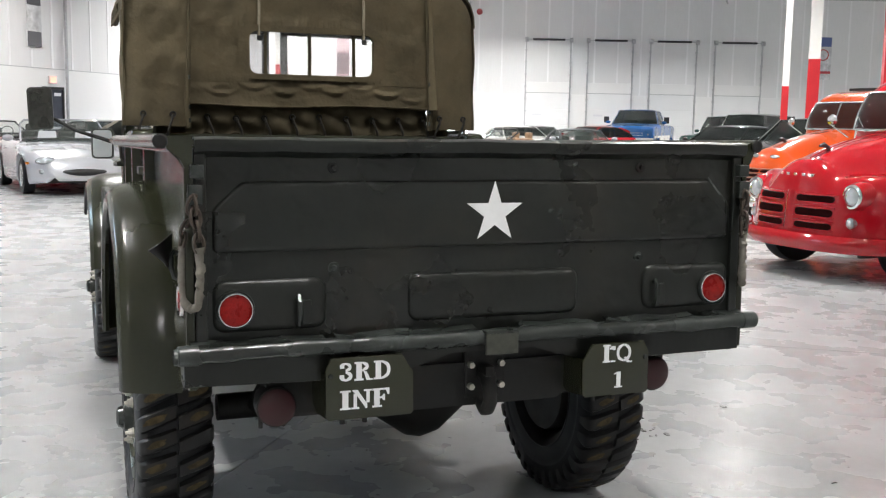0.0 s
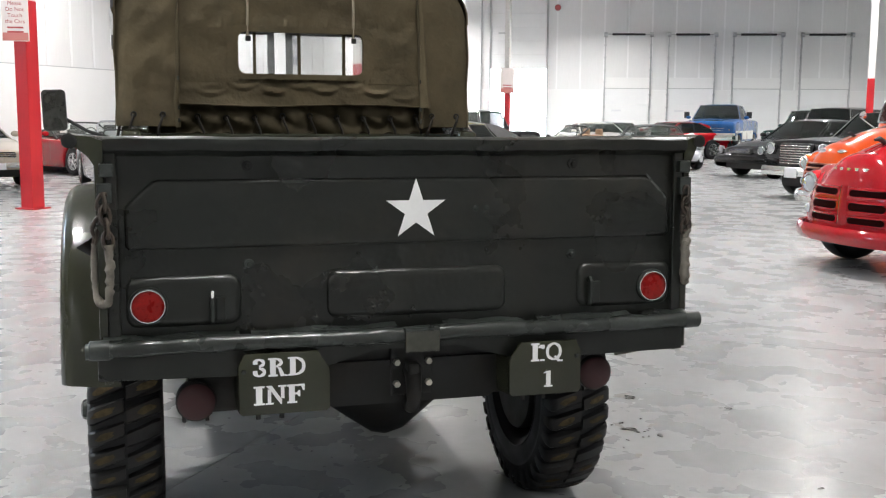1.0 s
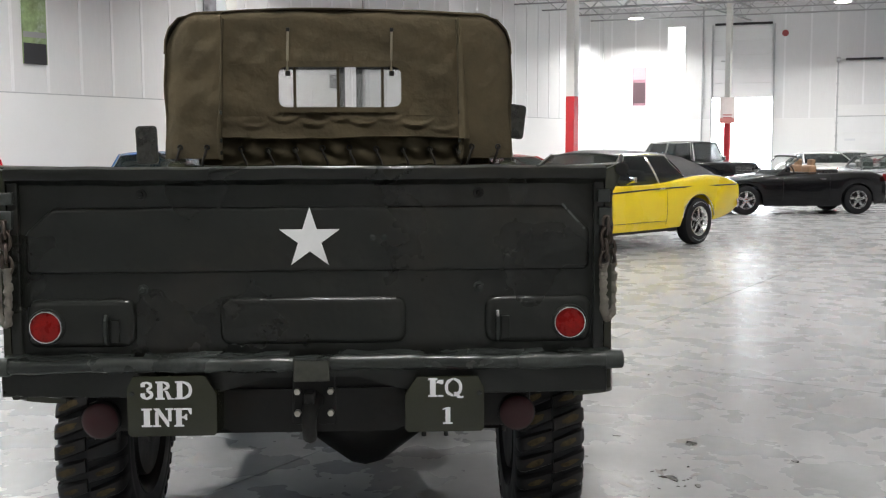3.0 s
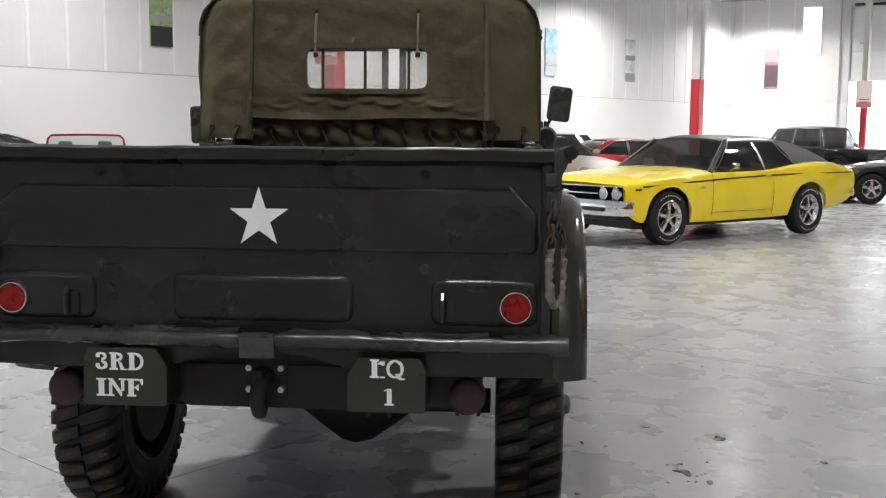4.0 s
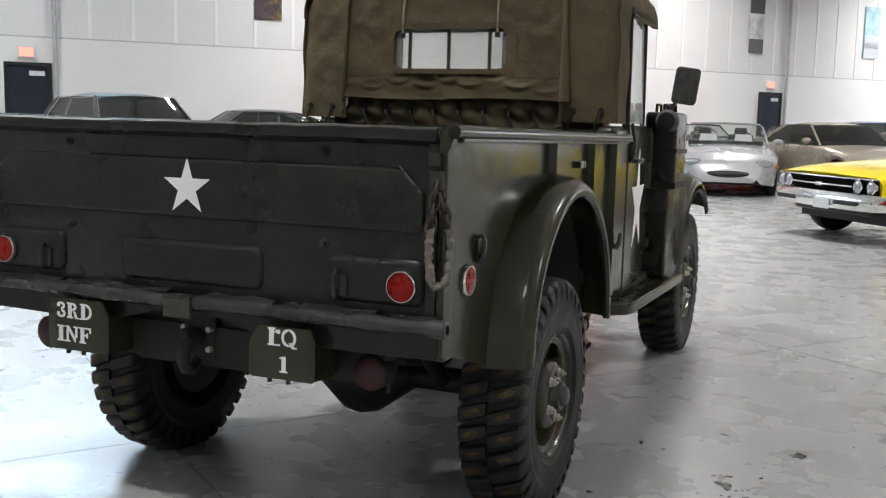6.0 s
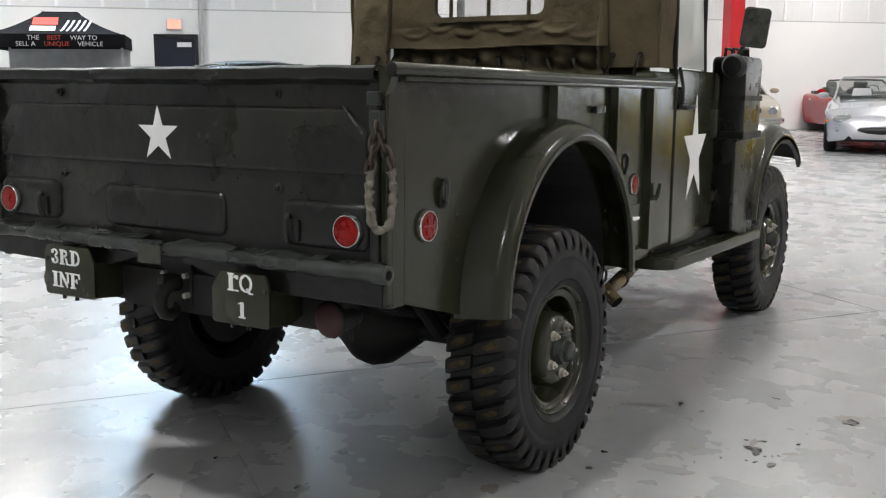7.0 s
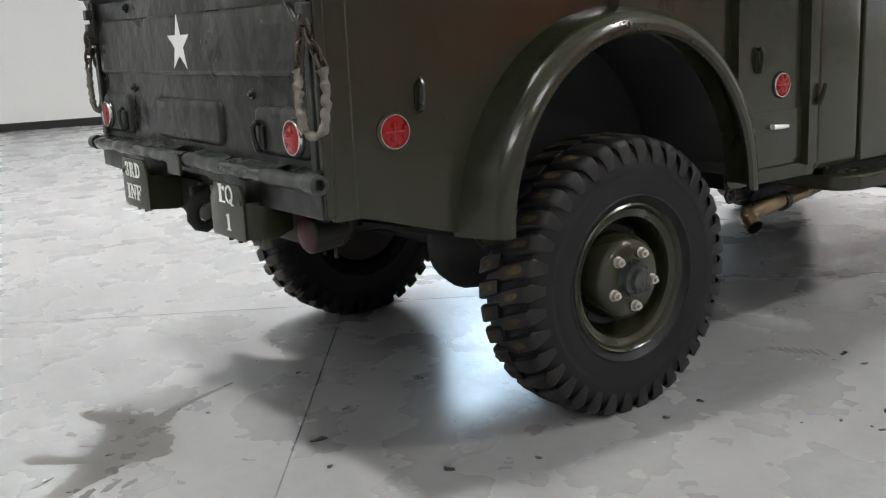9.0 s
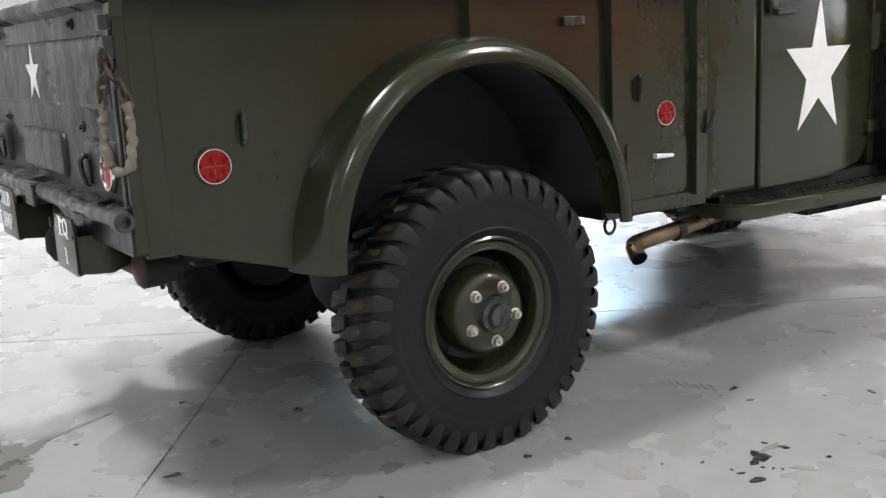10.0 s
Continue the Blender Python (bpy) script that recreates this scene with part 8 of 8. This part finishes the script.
COUPE = [(2.2, 0.62), (2.0, 0.74), (1.3, 0.88), (0.8, 0.95), (-1.2, 0.98), (-1.9, 0.98), (-2.3, 0.92), (-2.45, 0.8)]
car("red two-door coupe with silver five-spoke wheels", P_RED, pose(17.56, 30.75, 0, 0, 0, 98), 4.65, 1.83, 2.65, COUPE, 0.2, 0.34, 0.88, 0.98, "coupe", None, "five", [(0.66, 0.68, 0.07, 0.06)], (0.4, 0.5, 0.62, 0.06, 1, M_CARBLACK), None,
    [(0.6, 0.8, 0.25, 0.14)], screen=(0.66, 0.0, -0.9, -1.75, 1.36), taper=0.16)
car("white two-door coupe with its headlamps hidden", P_WHITE, pose(14.6, 30.6, 0, 0, 0, 175), 4.7, 1.84, 2.75, MUSCLE, 0.2, 0.335, 0.85, 0.95, "coupe", None, "rally", [], (0.72, 0.55, 0.70, 0.02, 2, M_CHROME),
    (0.40, 0.52, M_CHROME), [], screen=(0.72, 0.05, -0.9, -1.6, 1.31), taper=0.1)
car("grey two-door coupe with a chrome bumper", P_SILVER, pose(16.6, 33.1, 0, 0, 0, 170), 4.6, 1.8, 2.7, MUSCLE, 0.2, 0.33, 0.85, 0.95, "coupe", None, "rally", [(0.7, 0.64, 0.07, 0.03)], (0.5, 0.56, 0.70, 0.02, 2, M_CHROME), (0.4, 0.5, M_CHROME), [],
    screen=(0.72, 0.05, -0.9, -1.6, 1.33))
car("red classic two-door coupe", P_DKRED, pose(3.35, 21.7, 0, 0, 0, -70), 4.7, 1.84, 2.745, MUSCLE, 0.2, 0.335, 0.85, 0.95, "coupe", None, "rally", [(0.7, 0.64, 0.08, 0.03)], (0.5, 0.56, 0.70, 0.02, 2, M_CHROME),
    (0.4, 0.5, M_CHROME), [(0.6, 0.68, 0.3, 0.1)], screen=(0.72, 0.05, -0.9, -1.6, 1.31))
car("champagne hardtop coupe with clear round headlamps", P_BEIGE, pose(1.15, 18.75, 0, 0, 0, 217), 4.52, 1.83, 2.62, COUPE, 0.2, 0.34, 0.88, 0.97, "coupe", None, "multi", [],
    (0.30, 0.46, 0.62, -0.004, 4, M_CHROME), None, [(0.6, 0.8, 0.25, 0.14)], screen=(0.66, 0.10, -0.75, -1.45, 1.37), taper=0.36, ovals=((0.66, 0.67, 0.11, 0.10), (0.46, 0.63, 0.09, 0.08)), round_end=0.12)
car("red low-nosed open sports car", P_RED, pose(-2.4, 24.3, 0, 0, 0, 215), 4.5, 1.85, 2.65, SPORT, 0.18, 0.33, 0.9, 0.92, None, None, "five", [], None, None, [], screen=(0.50, -0.05, 0, -0.85, 1.22), soft="dark", taper=0.2)
car("beige two-door saloon with a chrome bumper", P_BEIGE, pose(-4.4, 20.3, 0, 0, 0, 205), 4.6, 1.75, 2.65, COUPE, 0.2, 0.32, 0.88, 0.97, "coupe", None, "rally", [(0.62, 0.64, 0.08, 0.05)], (0.4, 0.56, 0.70, 0.05, 3, M_CHROME), (0.4, 0.5, M_CHROME), [],
    screen=(0.7, 0.05, -0.85, -1.5, 1.36))
car("black two-door sports car with dark glass", P_BLACK, pose(0.3, 24.4, 0, 0, 0, 200), 4.4, 1.78, 2.6, COUPE, 0.2, 0.33, 0.85, 0.96, "coupe", None, "five", [(0.62, 0.66, 0.07, 0.1)], None, None, [], screen=(0.66, 0.0, -0.8, -1.5, 1.30), taper=0.2)
car("dark blue saloon car with dark glass", P_BLUE2, pose(1.9, 26.8, 0, 0, 0, 200), 4.7, 1.8, 2.7, COUPE, 0.2, 0.33, 0.88, 0.97, "coupe", None, "five", [(0.62, 0.66, 0.07, 0.1)], None, None, [], screen=(0.7, 0.05, -0.9, -1.6, 1.42), taper=0.16)
car("red open roadster with a chrome windscreen frame", P_RED, pose(-7.4, 15.6, 0, 0, 0, 205), 4.2, 1.65, 2.4, SPORT, 0.18, 0.32, 0.85, 0.90, None, None, "five", [(0.6, 0.62, 0.08, 0.15)], None, (0.36, 0.46, M_CHROME), [], screen=(0.50, 0.22, 0, -0.8, 1.30))
car("black hatchback with dark glass", P_BLACK, pose(-9.3, 13.9, 0, 0, 0, 140), 4.2, 1.75, 2.5, COUPE, 0.2, 0.32, 0.85, 0.97, "coupe", None, "five", [(0.62, 0.66, 0.07, 0.1)], None, None, [], screen=(0.66, 0.05, -0.95, -1.8, 1.38), taper=0.16)
car("black classic convertible with its black soft top raised", P_BLACK, pose(-8.1, 9.35, 0, 0, 0, 250), 4.4, 1.78, 2.6, [(2.1, 0.92), (2.0, 1.0), (0.9, 1.04), (0.6, 1.06), (-1.6, 1.04), (-2.1, 0.96), (-2.3, 0.86)], 0.24, 0.34, 0.8, 1.05, "coupe", M_VINYLTOP, "steel", [(0.6, 0.78, 0.085, -0.01)], None, (0.42, 0.54, M_CHROME), [],
    screen=(0.62, 0.22, -0.85, -1.3, 1.56), soft="top")

# black convertible wagon by the bright door
BOXY = [(2.1, 0.95), (2.0, 1.02), (0.9, 1.06), (0.6, 1.08), (-1.6, 1.06), (-2.1, 1.0), (-2.2, 0.9)]
car("black classic convertible wagon with a black canvas top", P_BLACK, pose(9.85, 29.3, 0, 0, 0, -147), 4.0, 1.7, 2.4, BOXY, 0.30, 0.36, 0.75, 1.08, "coupe", M_VINYLTOP, "steel", [(0.62, 0.80, 0.09, 0.03)], (0.40, 0.60, 0.92, 0.0, 5, M_CHROME),
    (0.46, 0.56, M_CHROME), [], screen=(0.62, 0.40, -1.25, -1.55, 1.68), soft="top", taper=0.1)

# blue and white lifted pickup by the dock doors
TRUCKTOP = [(2.75, 1.30), (2.65, 1.36), (1.5, 1.42), (1.1, 1.46), (-0.9, 1.44), (-2.8, 1.42), (-2.95, 1.36)]
pick = car("blue and white lifted pickup truck", P_BLUE2, pose(20.66, 32.27, 0, 0, 0, 138), 5.4, 2.02, 3.4, TRUCKTOP, 0.62, 0.44, 0.95, 1.46, "coupe", P_BLUE2, "steel", [(0.78, 1.06, 0.10, 0.02)], (0.62, 0.94, 1.20, 0.01, 2, M_CHROME),
    (0.68, 0.86, M_CHROME), [], screen=(1.05, 0.62, -0.45, -0.72, 2.02), taper=0.05, name="pickup_truck", kind="truck", two_tone=(0.70, 1.02, P_WHITE), arch_r=0.52)
part("nose_panel", bm_box(-0.98, 0.98, 2.60, 2.655, 0.86, 0.94, 0.01), P_WHITE, pick)
for s in (1, -1):
    part("tow_mirror", bm_box(*span(s, 1.06, 1.26), 0.78, 0.84, 1.48, 1.72, 0.02), M_CARBLACK, pick)
    part("side_lower", bm_box(*span(s, 0.99, 1.016), 1.2, 2.5, 0.95, 1.02), P_WHITE, pick)

# dark vehicles in the far row
SUV = [(2.2, 1.02), (2.1, 1.08), (1.1, 1.14), (0.8, 1.18), (-1.9, 1.18), (-2.3, 1.1), (-2.35, 1.0)]
car("black box-shaped off-road car", P_BLACK, pose(20.4, 25.06, 0, 0, 0, 118), 4.6, 1.85, 2.8, SUV, 0.42, 0.40, 0.8, 1.18, "coupe", None, "steel", [(0.6, 0.92, 0.09, 0.02)], (0.4, 0.84, 1.0, 0.0, 5, M_CARBLACK), (0.55, 0.70, M_CARBLACK), [],
    screen=(0.72, 0.45, -1.9, -2.15, 1.84), taper=0.05)
car("dark grey pickup-like off-road car", P_TEAL, pose(22.3, 28.8, 0, 0, 0, 118), 4.6, 1.85, 2.8, SUV, 0.42, 0.40, 0.8, 1.18, "coupe", None, "steel", [(0.6, 0.92, 0.09, 0.02)], (0.4, 0.84, 1.0, 0.0, 5, M_CHROME), (0.55, 0.70, M_CHROME), [],
    screen=(0.72, 0.45, -0.6, -0.85, 1.80), taper=0.05)
car("black four-door saloon with dark glass", P_BLACK, pose(15.7, 19.95, 0, 0, 0, 103), 5.3, 1.98, 2.9, COUPE, 0.2, 0.34, 1.0, 0.98, "coupe", None, "five", [(0.66, 0.68, 0.09, 0.05)], (0.34, 0.58, 0.72, 0.03, 4, M_CHROME), None, [],
    screen=(0.7, 0.05, -1.0, -1.8, 1.44), taper=0.12)
CLASSIC = [(2.35, 0.98), (2.3, 1.05), (1.2, 1.10), (0.7, 1.12), (-1.3, 1.08), (-2.2, 0.95), (-2.6, 0.78)]
car("black classic saloon with a tall chrome grille", P_BLACK, pose(12.73, 13.31, 0, 0, 0, 98), 5.1, 1.85, 3.0, CLASSIC, 0.28, 0.36, 0.85, 1.08, "coupe", None, "steel", [(0.64, 0.90, 0.10, -0.02)], (0.38, 0.60, 1.0, -0.03, 8, M_CHROME),
    (0.42, 0.58, M_CHROME), [], screen=(0.66, 0.25, -1.2, -1.8, 1.60), taper=0.12)


# rounded classic pickups
def classic_pickup(label, mat, m, wide_bars):
    """A rounded post-war pickup: bonnet, fenders and face in one swelling shape, a domed cab and a stepside bed."""
    root = thing("pickup_truck", label, "truck", m, "classic pickups")
    wb, half_w, yf, low = 2.74, 0.95, 2.09, 0.39
    cowl, depth = 0.80, 0.24

    def front_line(x):
        return yf + 0.04 - 0.36 * (abs(x) / half_w) ** 2.8

    def crest(x, y):
        """Height of the bonnet and fender tops."""
        t = min(1, max(0, (yf - 0.15 - y) / (yf - 0.15 - cowl)))
        hw, hc = 0.40 + 0.27 * t, 1.09 + 0.08 * math.sin(math.pi * min(1, t * 2) / 2) + 0.23 * t
        x = abs(x)
        bonnet = hc - (hc - 0.92) * (x / hw) ** 2.6 if x < hw * 1.2 else 0.0
        fender = 0.975 - 0.16 * max(0, (x - 0.70) / 0.25) ** 2.2 - 0.05 * max(0, (0.62 - x) / 0.3) - 0.10 * max(0, t - 0.55) ** 2
        k = 0.035
        return k * math.log(math.exp(min(40, bonnet / k)) + math.exp(min(40, fender / k))) if bonnet > 0.6 else fender

    def arch_low(y):
        d = abs(y - wb / 2)
        return max(low - 0.05, 0.37 + math.sqrt(max(0, 0.45 ** 2 - d * d))) if d < 0.45 else low - 0.05

    def clip(u, v):
        a = 2 * u - 1
        s, q = (1 if a >= 0 else -1), abs(a)
        k = max(0.0, (q - 0.82) / 0.18)
        x = half_w * 0.985 * min(1, q / 0.82)
        f = front_line(x)
        if v < 0.42:
            g = math.pi / 2 * v / 0.42
            y = f - depth * (1 - math.cos(g))
            z = low + (crest(x, f - depth) - low) * math.sin(g) ** 0.62
        else:
            y = f - depth + (cowl - f + depth) * (v - 0.42) / 0.58
            z = crest(x, y)
        if k:
            z = z + (min(z, max(arch_low(y), low - 0.05)) - z) * k ** 1.3
            x += 0.03 * math.sin(math.pi * k)
        return Vector((s * x, y, z))

    def face_y(x, z):
        f = front_line(x)
        top = crest(x, f - depth)
        g = math.asin(min(1, max(0, (z - low) / (top - low)) ** (1 / 0.62)))
        return f - depth * (1 - math.cos(g))

    part("front_clip", bm_grid(clip, 64, 64, thickness=0.012), mat, root, "swelling bonnet, fenders and front panel", True)
    part("bonnet_seam", bm_tube([(0, cowl + 0.02 + (yf - 0.20 - cowl) * k / 12, crest(0, cowl + 0.02 + (yf - 0.20 - cowl) * k / 12) + 0.012) for k in range(13)], 0.007, 6), mat if not wide_bars else M_CHROME, root, smooth=True)
    part("ornament", bm_tube([(0, yf - 0.42, 1.16), (0, yf - 0.37, 1.215), (0, yf - 0.33, 1.235), (0, yf - 0.28, 1.225)], [0.030, 0.024, 0.026, 0.012], 8), M_CARBLACK, root, "black bonnet ornament", True)
    for s in (1, -1):
        part("bonnet_side_seam", bm_tube([(s * (0.415 + 0.25 * k / 10), yf - 0.28 - (yf - 0.28 - cowl) * k / 10, crest(0.415 + 0.25 * k / 10, yf - 0.28 - (yf - 0.28 - cowl) * k / 10) + 0.004) for k in range(11)], 0.006, 5), mat if not wide_bars else M_CHROME, root, smooth=True)
        lx, lz, lr = (0.665, 0.785, 0.108) if not wide_bars else (0.70, 0.80, 0.095)
        fy = face_y(lx, lz)
        part("headlamp_pod", bm_lathe([(fy - 0.20, lr + 0.030), (fy - 0.02, lr + 0.028), (fy + 0.030, lr + 0.006)], 24, "y", centre=(s * lx, 0, lz)), mat, root, smooth=True)
        part("lamp_ring", bm_lathe([(fy + 0.005, lr + 0.010), (fy + 0.045, lr + 0.002), (fy + 0.050, lr - 0.018)], 24, "y", centre=(s * lx, 0, lz)), M_CHROME, root, "chrome headlamp ring", True)
        part("headlamp", bm_lathe([(fy + 0.035, lr - 0.014), (fy + 0.058, lr - 0.034), (fy + 0.074, lr * 0.35), (fy + 0.078, 0)], 24, "y", centre=(s * lx, 0, lz)), M_HEADLAMP, root, "clear glass headlamp", True)
        py = face_y(0.665, 0.545)
        part("park_lamp", bm_lathe([(py - 0.03, 0.052), (py + 0.010, 0.052), (py + 0.022, 0.040), (py + 0.028, 0)], 18, "y", centre=(s * 0.665, 0, 0.545)), M_HEADLAMP, root, "small round parking lamp", True)
        for yc in (wb / 2, -wb / 2):
            car_wheel(root, s * 0.80, yc, 0.37, s, "steel")
        part("wheel_arch", bm_prism([(wb / 2 + 0.46 * math.cos(math.pi * k / 16), 0.37 + 0.46 * math.sin(math.pi * k / 16)) for k in range(17)] + [(wb / 2 - 0.46, 0.22), (wb / 2 + 0.46, 0.22)], "x", *sorted((s * 0.60, s * 0.64))), M_CARBLACK, root)
        part("rear_fender", bm_grid(lambda u, v: Vector((s * (0.74 + 0.22 * math.sin(math.pi * 0.5 * v)), -wb / 2 + 0.55 * math.cos(math.pi * u), 0.40 + 0.50 * math.sin(math.pi * u) * math.cos(math.pi * 0.42 * v))), 20, 8, thickness=0.01), mat, root, smooth=True)
        part("running_board", bm_box(*span(s, 0.72, 0.94), -0.80, 0.62, 0.36, 0.41, 0.02), mat, root)
        part("mirror_arm", bm_tube([(s * 0.82, 0.71, 1.30), (s * 1.0, 0.77, 1.42)], 0.008, 6), M_CHROME, root)
        part("mirror", bm_lathe([(0.75, 0), (0.75, 0.065), (0.78, 0.05), (0.79, 0)], 14, "y", centre=(s * 1.02, 0, 1.48)), M_CHROME, root, smooth=True)
    # grille slots: sheets on the face, the openings' shade in their colour, with rolled lips
    rows = ((0.495, 0.030), (0.620, 0.036), (0.745, 0.030)) if not wide_bars else ((0.52, 0.020), (0.585, 0.020), (0.65, 0.020), (0.715, 0.020), (0.78, 0.020))
    ends = (0.085, 0.505) if not wide_bars else (0.015, 0.545)
    for z, h in rows:
        for s in (1, -1):
            part("grille_slot", bm_grid(lambda u, v: Vector((s * (ends[0] + (ends[1] - ends[0]) * u), face_y(ends[0] + (ends[1] - ends[0]) * u, z - h + 2 * h * v) + 0.004, z + (2 * v - 1) * h * min(1, 8 * min(u, 1 - u) + 0.45))), 16, 3, thickness=0.004), M_SLOT, root, "dark grille slot", True)
            for dz, rad in (((h + 0.010), 0.014), (-(h + 0.006), 0.009)) if not wide_bars else ((h + 0.012, 0.013),):
                xs = [ends[0] - 0.02 + (ends[1] - ends[0] + 0.04) * k / 10 for k in range(11)]
                part("grille_lip", bm_tube([(s * x, face_y(x, z + dz) + 0.006, z + dz) for x in xs], [rad * (0.45 + 0.55 * math.sin(math.pi * (0.12 + 0.76 * k / 10))) for k in range(11)], 8), mat if not wide_bars else M_DKCREAM, root, smooth=True)
    if not wide_bars:
        part("grille_crest", bm_grid(lambda u, v: Vector(((2 * u - 1) * (0.070 - 0.015 * v), face_y(0, 0.45 + 0.36 * v) + 0.022 * math.cos(math.pi * (u - 0.5)) - 0.004, 0.45 + 0.36 * v)), 8, 8, thickness=0.01), mat, root, smooth=True)
        for k in range(5):
            x = -0.21 + 0.105 * k
            part("letter_block", bm_box(x - 0.020, x + 0.020, face_y(x, 0.955) - 0.02, face_y(x, 0.955) + 0.012, 0.945, 0.970, 0.006), M_CHROME, root, "chrome badge block")
    else:
        for s in (1, -1):
            part("bonnet_vent", ellipsoid((s * 0.19, face_y(0.19, 0.99) - 0.02, 0.985), (0.085, 0.06, 0.035), 18, 8), M_CHROME, root, "chrome oval bonnet vent", True)
    part("bumper", bm_grid(lambda u, v: Vector(((2 * u - 1) * 0.985, front_line((2 * u - 1) * 0.94) + 0.075 - 0.10 * max(0, abs(2 * u - 1) - 0.85) / 0.15 + 0.030 * math.sin(math.pi * v), 0.275 + 0.150 * v)), 40, 8, thickness=0.03), mat if not wide_bars else M_CHROME, root, "curved front bumper", True)
    part("valance", bm_grid(lambda u, v: Vector(((2 * u - 1) * 0.90, front_line((2 * u - 1) * 0.90) + 0.01, 0.33 + 0.10 * v)), 20, 2, thickness=0.02), mat, root, smooth=True)

    # domed cab with its glass laid into the shell
    def shell(phi, v, grow=1.0):
        c, q = math.cos(phi), math.sin(phi)
        k = math.pi / 2 * v
        r = max(0.0, math.cos(k)) ** 0.30 * grow
        sx, sy = math.copysign(abs(c) ** 0.50, c), math.copysign(abs(q) ** 0.50, q)
        z = 1.20 + 0.74 * math.sin(k) ** 0.85 + (grow - 1) * 0.3
        rake = -0.16 * v if q > 0 else 0.0
        return Vector((0.84 * r * sx, 0.19 + 0.67 * r * sy + rake, z))

    part("cab_roof", bm_grid(lambda u, v: shell(2 * math.pi * u, v), 72, 24), mat, root, "rounded cab", True)
    panes = (("windscreen", 41, 139), ("side_window", -36, 30), ("side_window", 150, 216))
    for name, a, b in panes:
        pane = lambda u, v: shell(radians(a + (b - a) * u), 0.12 + 0.40 * v, 1.012)
        part(name, bm_grid(pane, 20, 8, thickness=0.004), M_GLASS, root, smooth=True)
        rim = [pane(k / 12, 0) for k in range(13)] + [pane(1, k / 5) for k in range(1, 6)] + [pane(1 - k / 12, 1) for k in range(1, 13)] + [pane(0, 1 - k / 5) for k in range(1, 5)]
        part("window_rubber", bm_tube(rim, 0.014, 6, closed=True), M_CARBLACK if name != "windscreen" else M_CHROME, root, smooth=True)
    part("divider", bm_tube([shell(math.pi / 2, 0.12 + 0.40 * k / 4, 1.02) for k in range(5)], 0.010, 6), M_CHROME, root)
    for s in (1, -1):
        part("wiper", bm_tube([shell(math.pi / 2 - s * 0.25, 0.10, 1.03), shell(math.pi / 2 - s * 0.55, 0.22, 1.03)], 0.006, 5), M_CARBLACK, root)
    part("cab_body", bm_box(-0.84, 0.84, -0.50, 0.84, 0.42, 1.26, 0.06, seg=4), mat, root, smooth=True)
    part("cargo_bed", bm_box(-0.72, 0.72, -2.45, -0.54, 0.50, 1.02, 0.02), mat, root)
    part("underbody", bm_box(-0.58, 0.58, -2.4, yf - 0.35, 0.25, 0.52), M_CARBLACK, root)
    return root


M_SLOT = surface("shaded_slot_paint", (0.016, 0.002, 0.002), 0.9, scale=20, spec=0.05)
M_DKCREAM = surface("painted_grille_bar", (0.30, 0.10, 0.05), 0.35, scale=20)
classic_pickup("glossy red rounded classic pickup with round headlamps", P_RED, pose(7.58, 5.30, 0, 0, 0, 90), False)
orange = classic_pickup("glossy orange classic pickup with a barred grille", P_ORANGE, pose(10.33, 9.23, 0, 0, 0, 90), True)
orange["group"] = "classic pickups"
part("roof_rack", bm_box(-0.45, 0.45, -0.5, 0.2, 1.955, 1.995, 0.01), M_CARBLACK, orange)
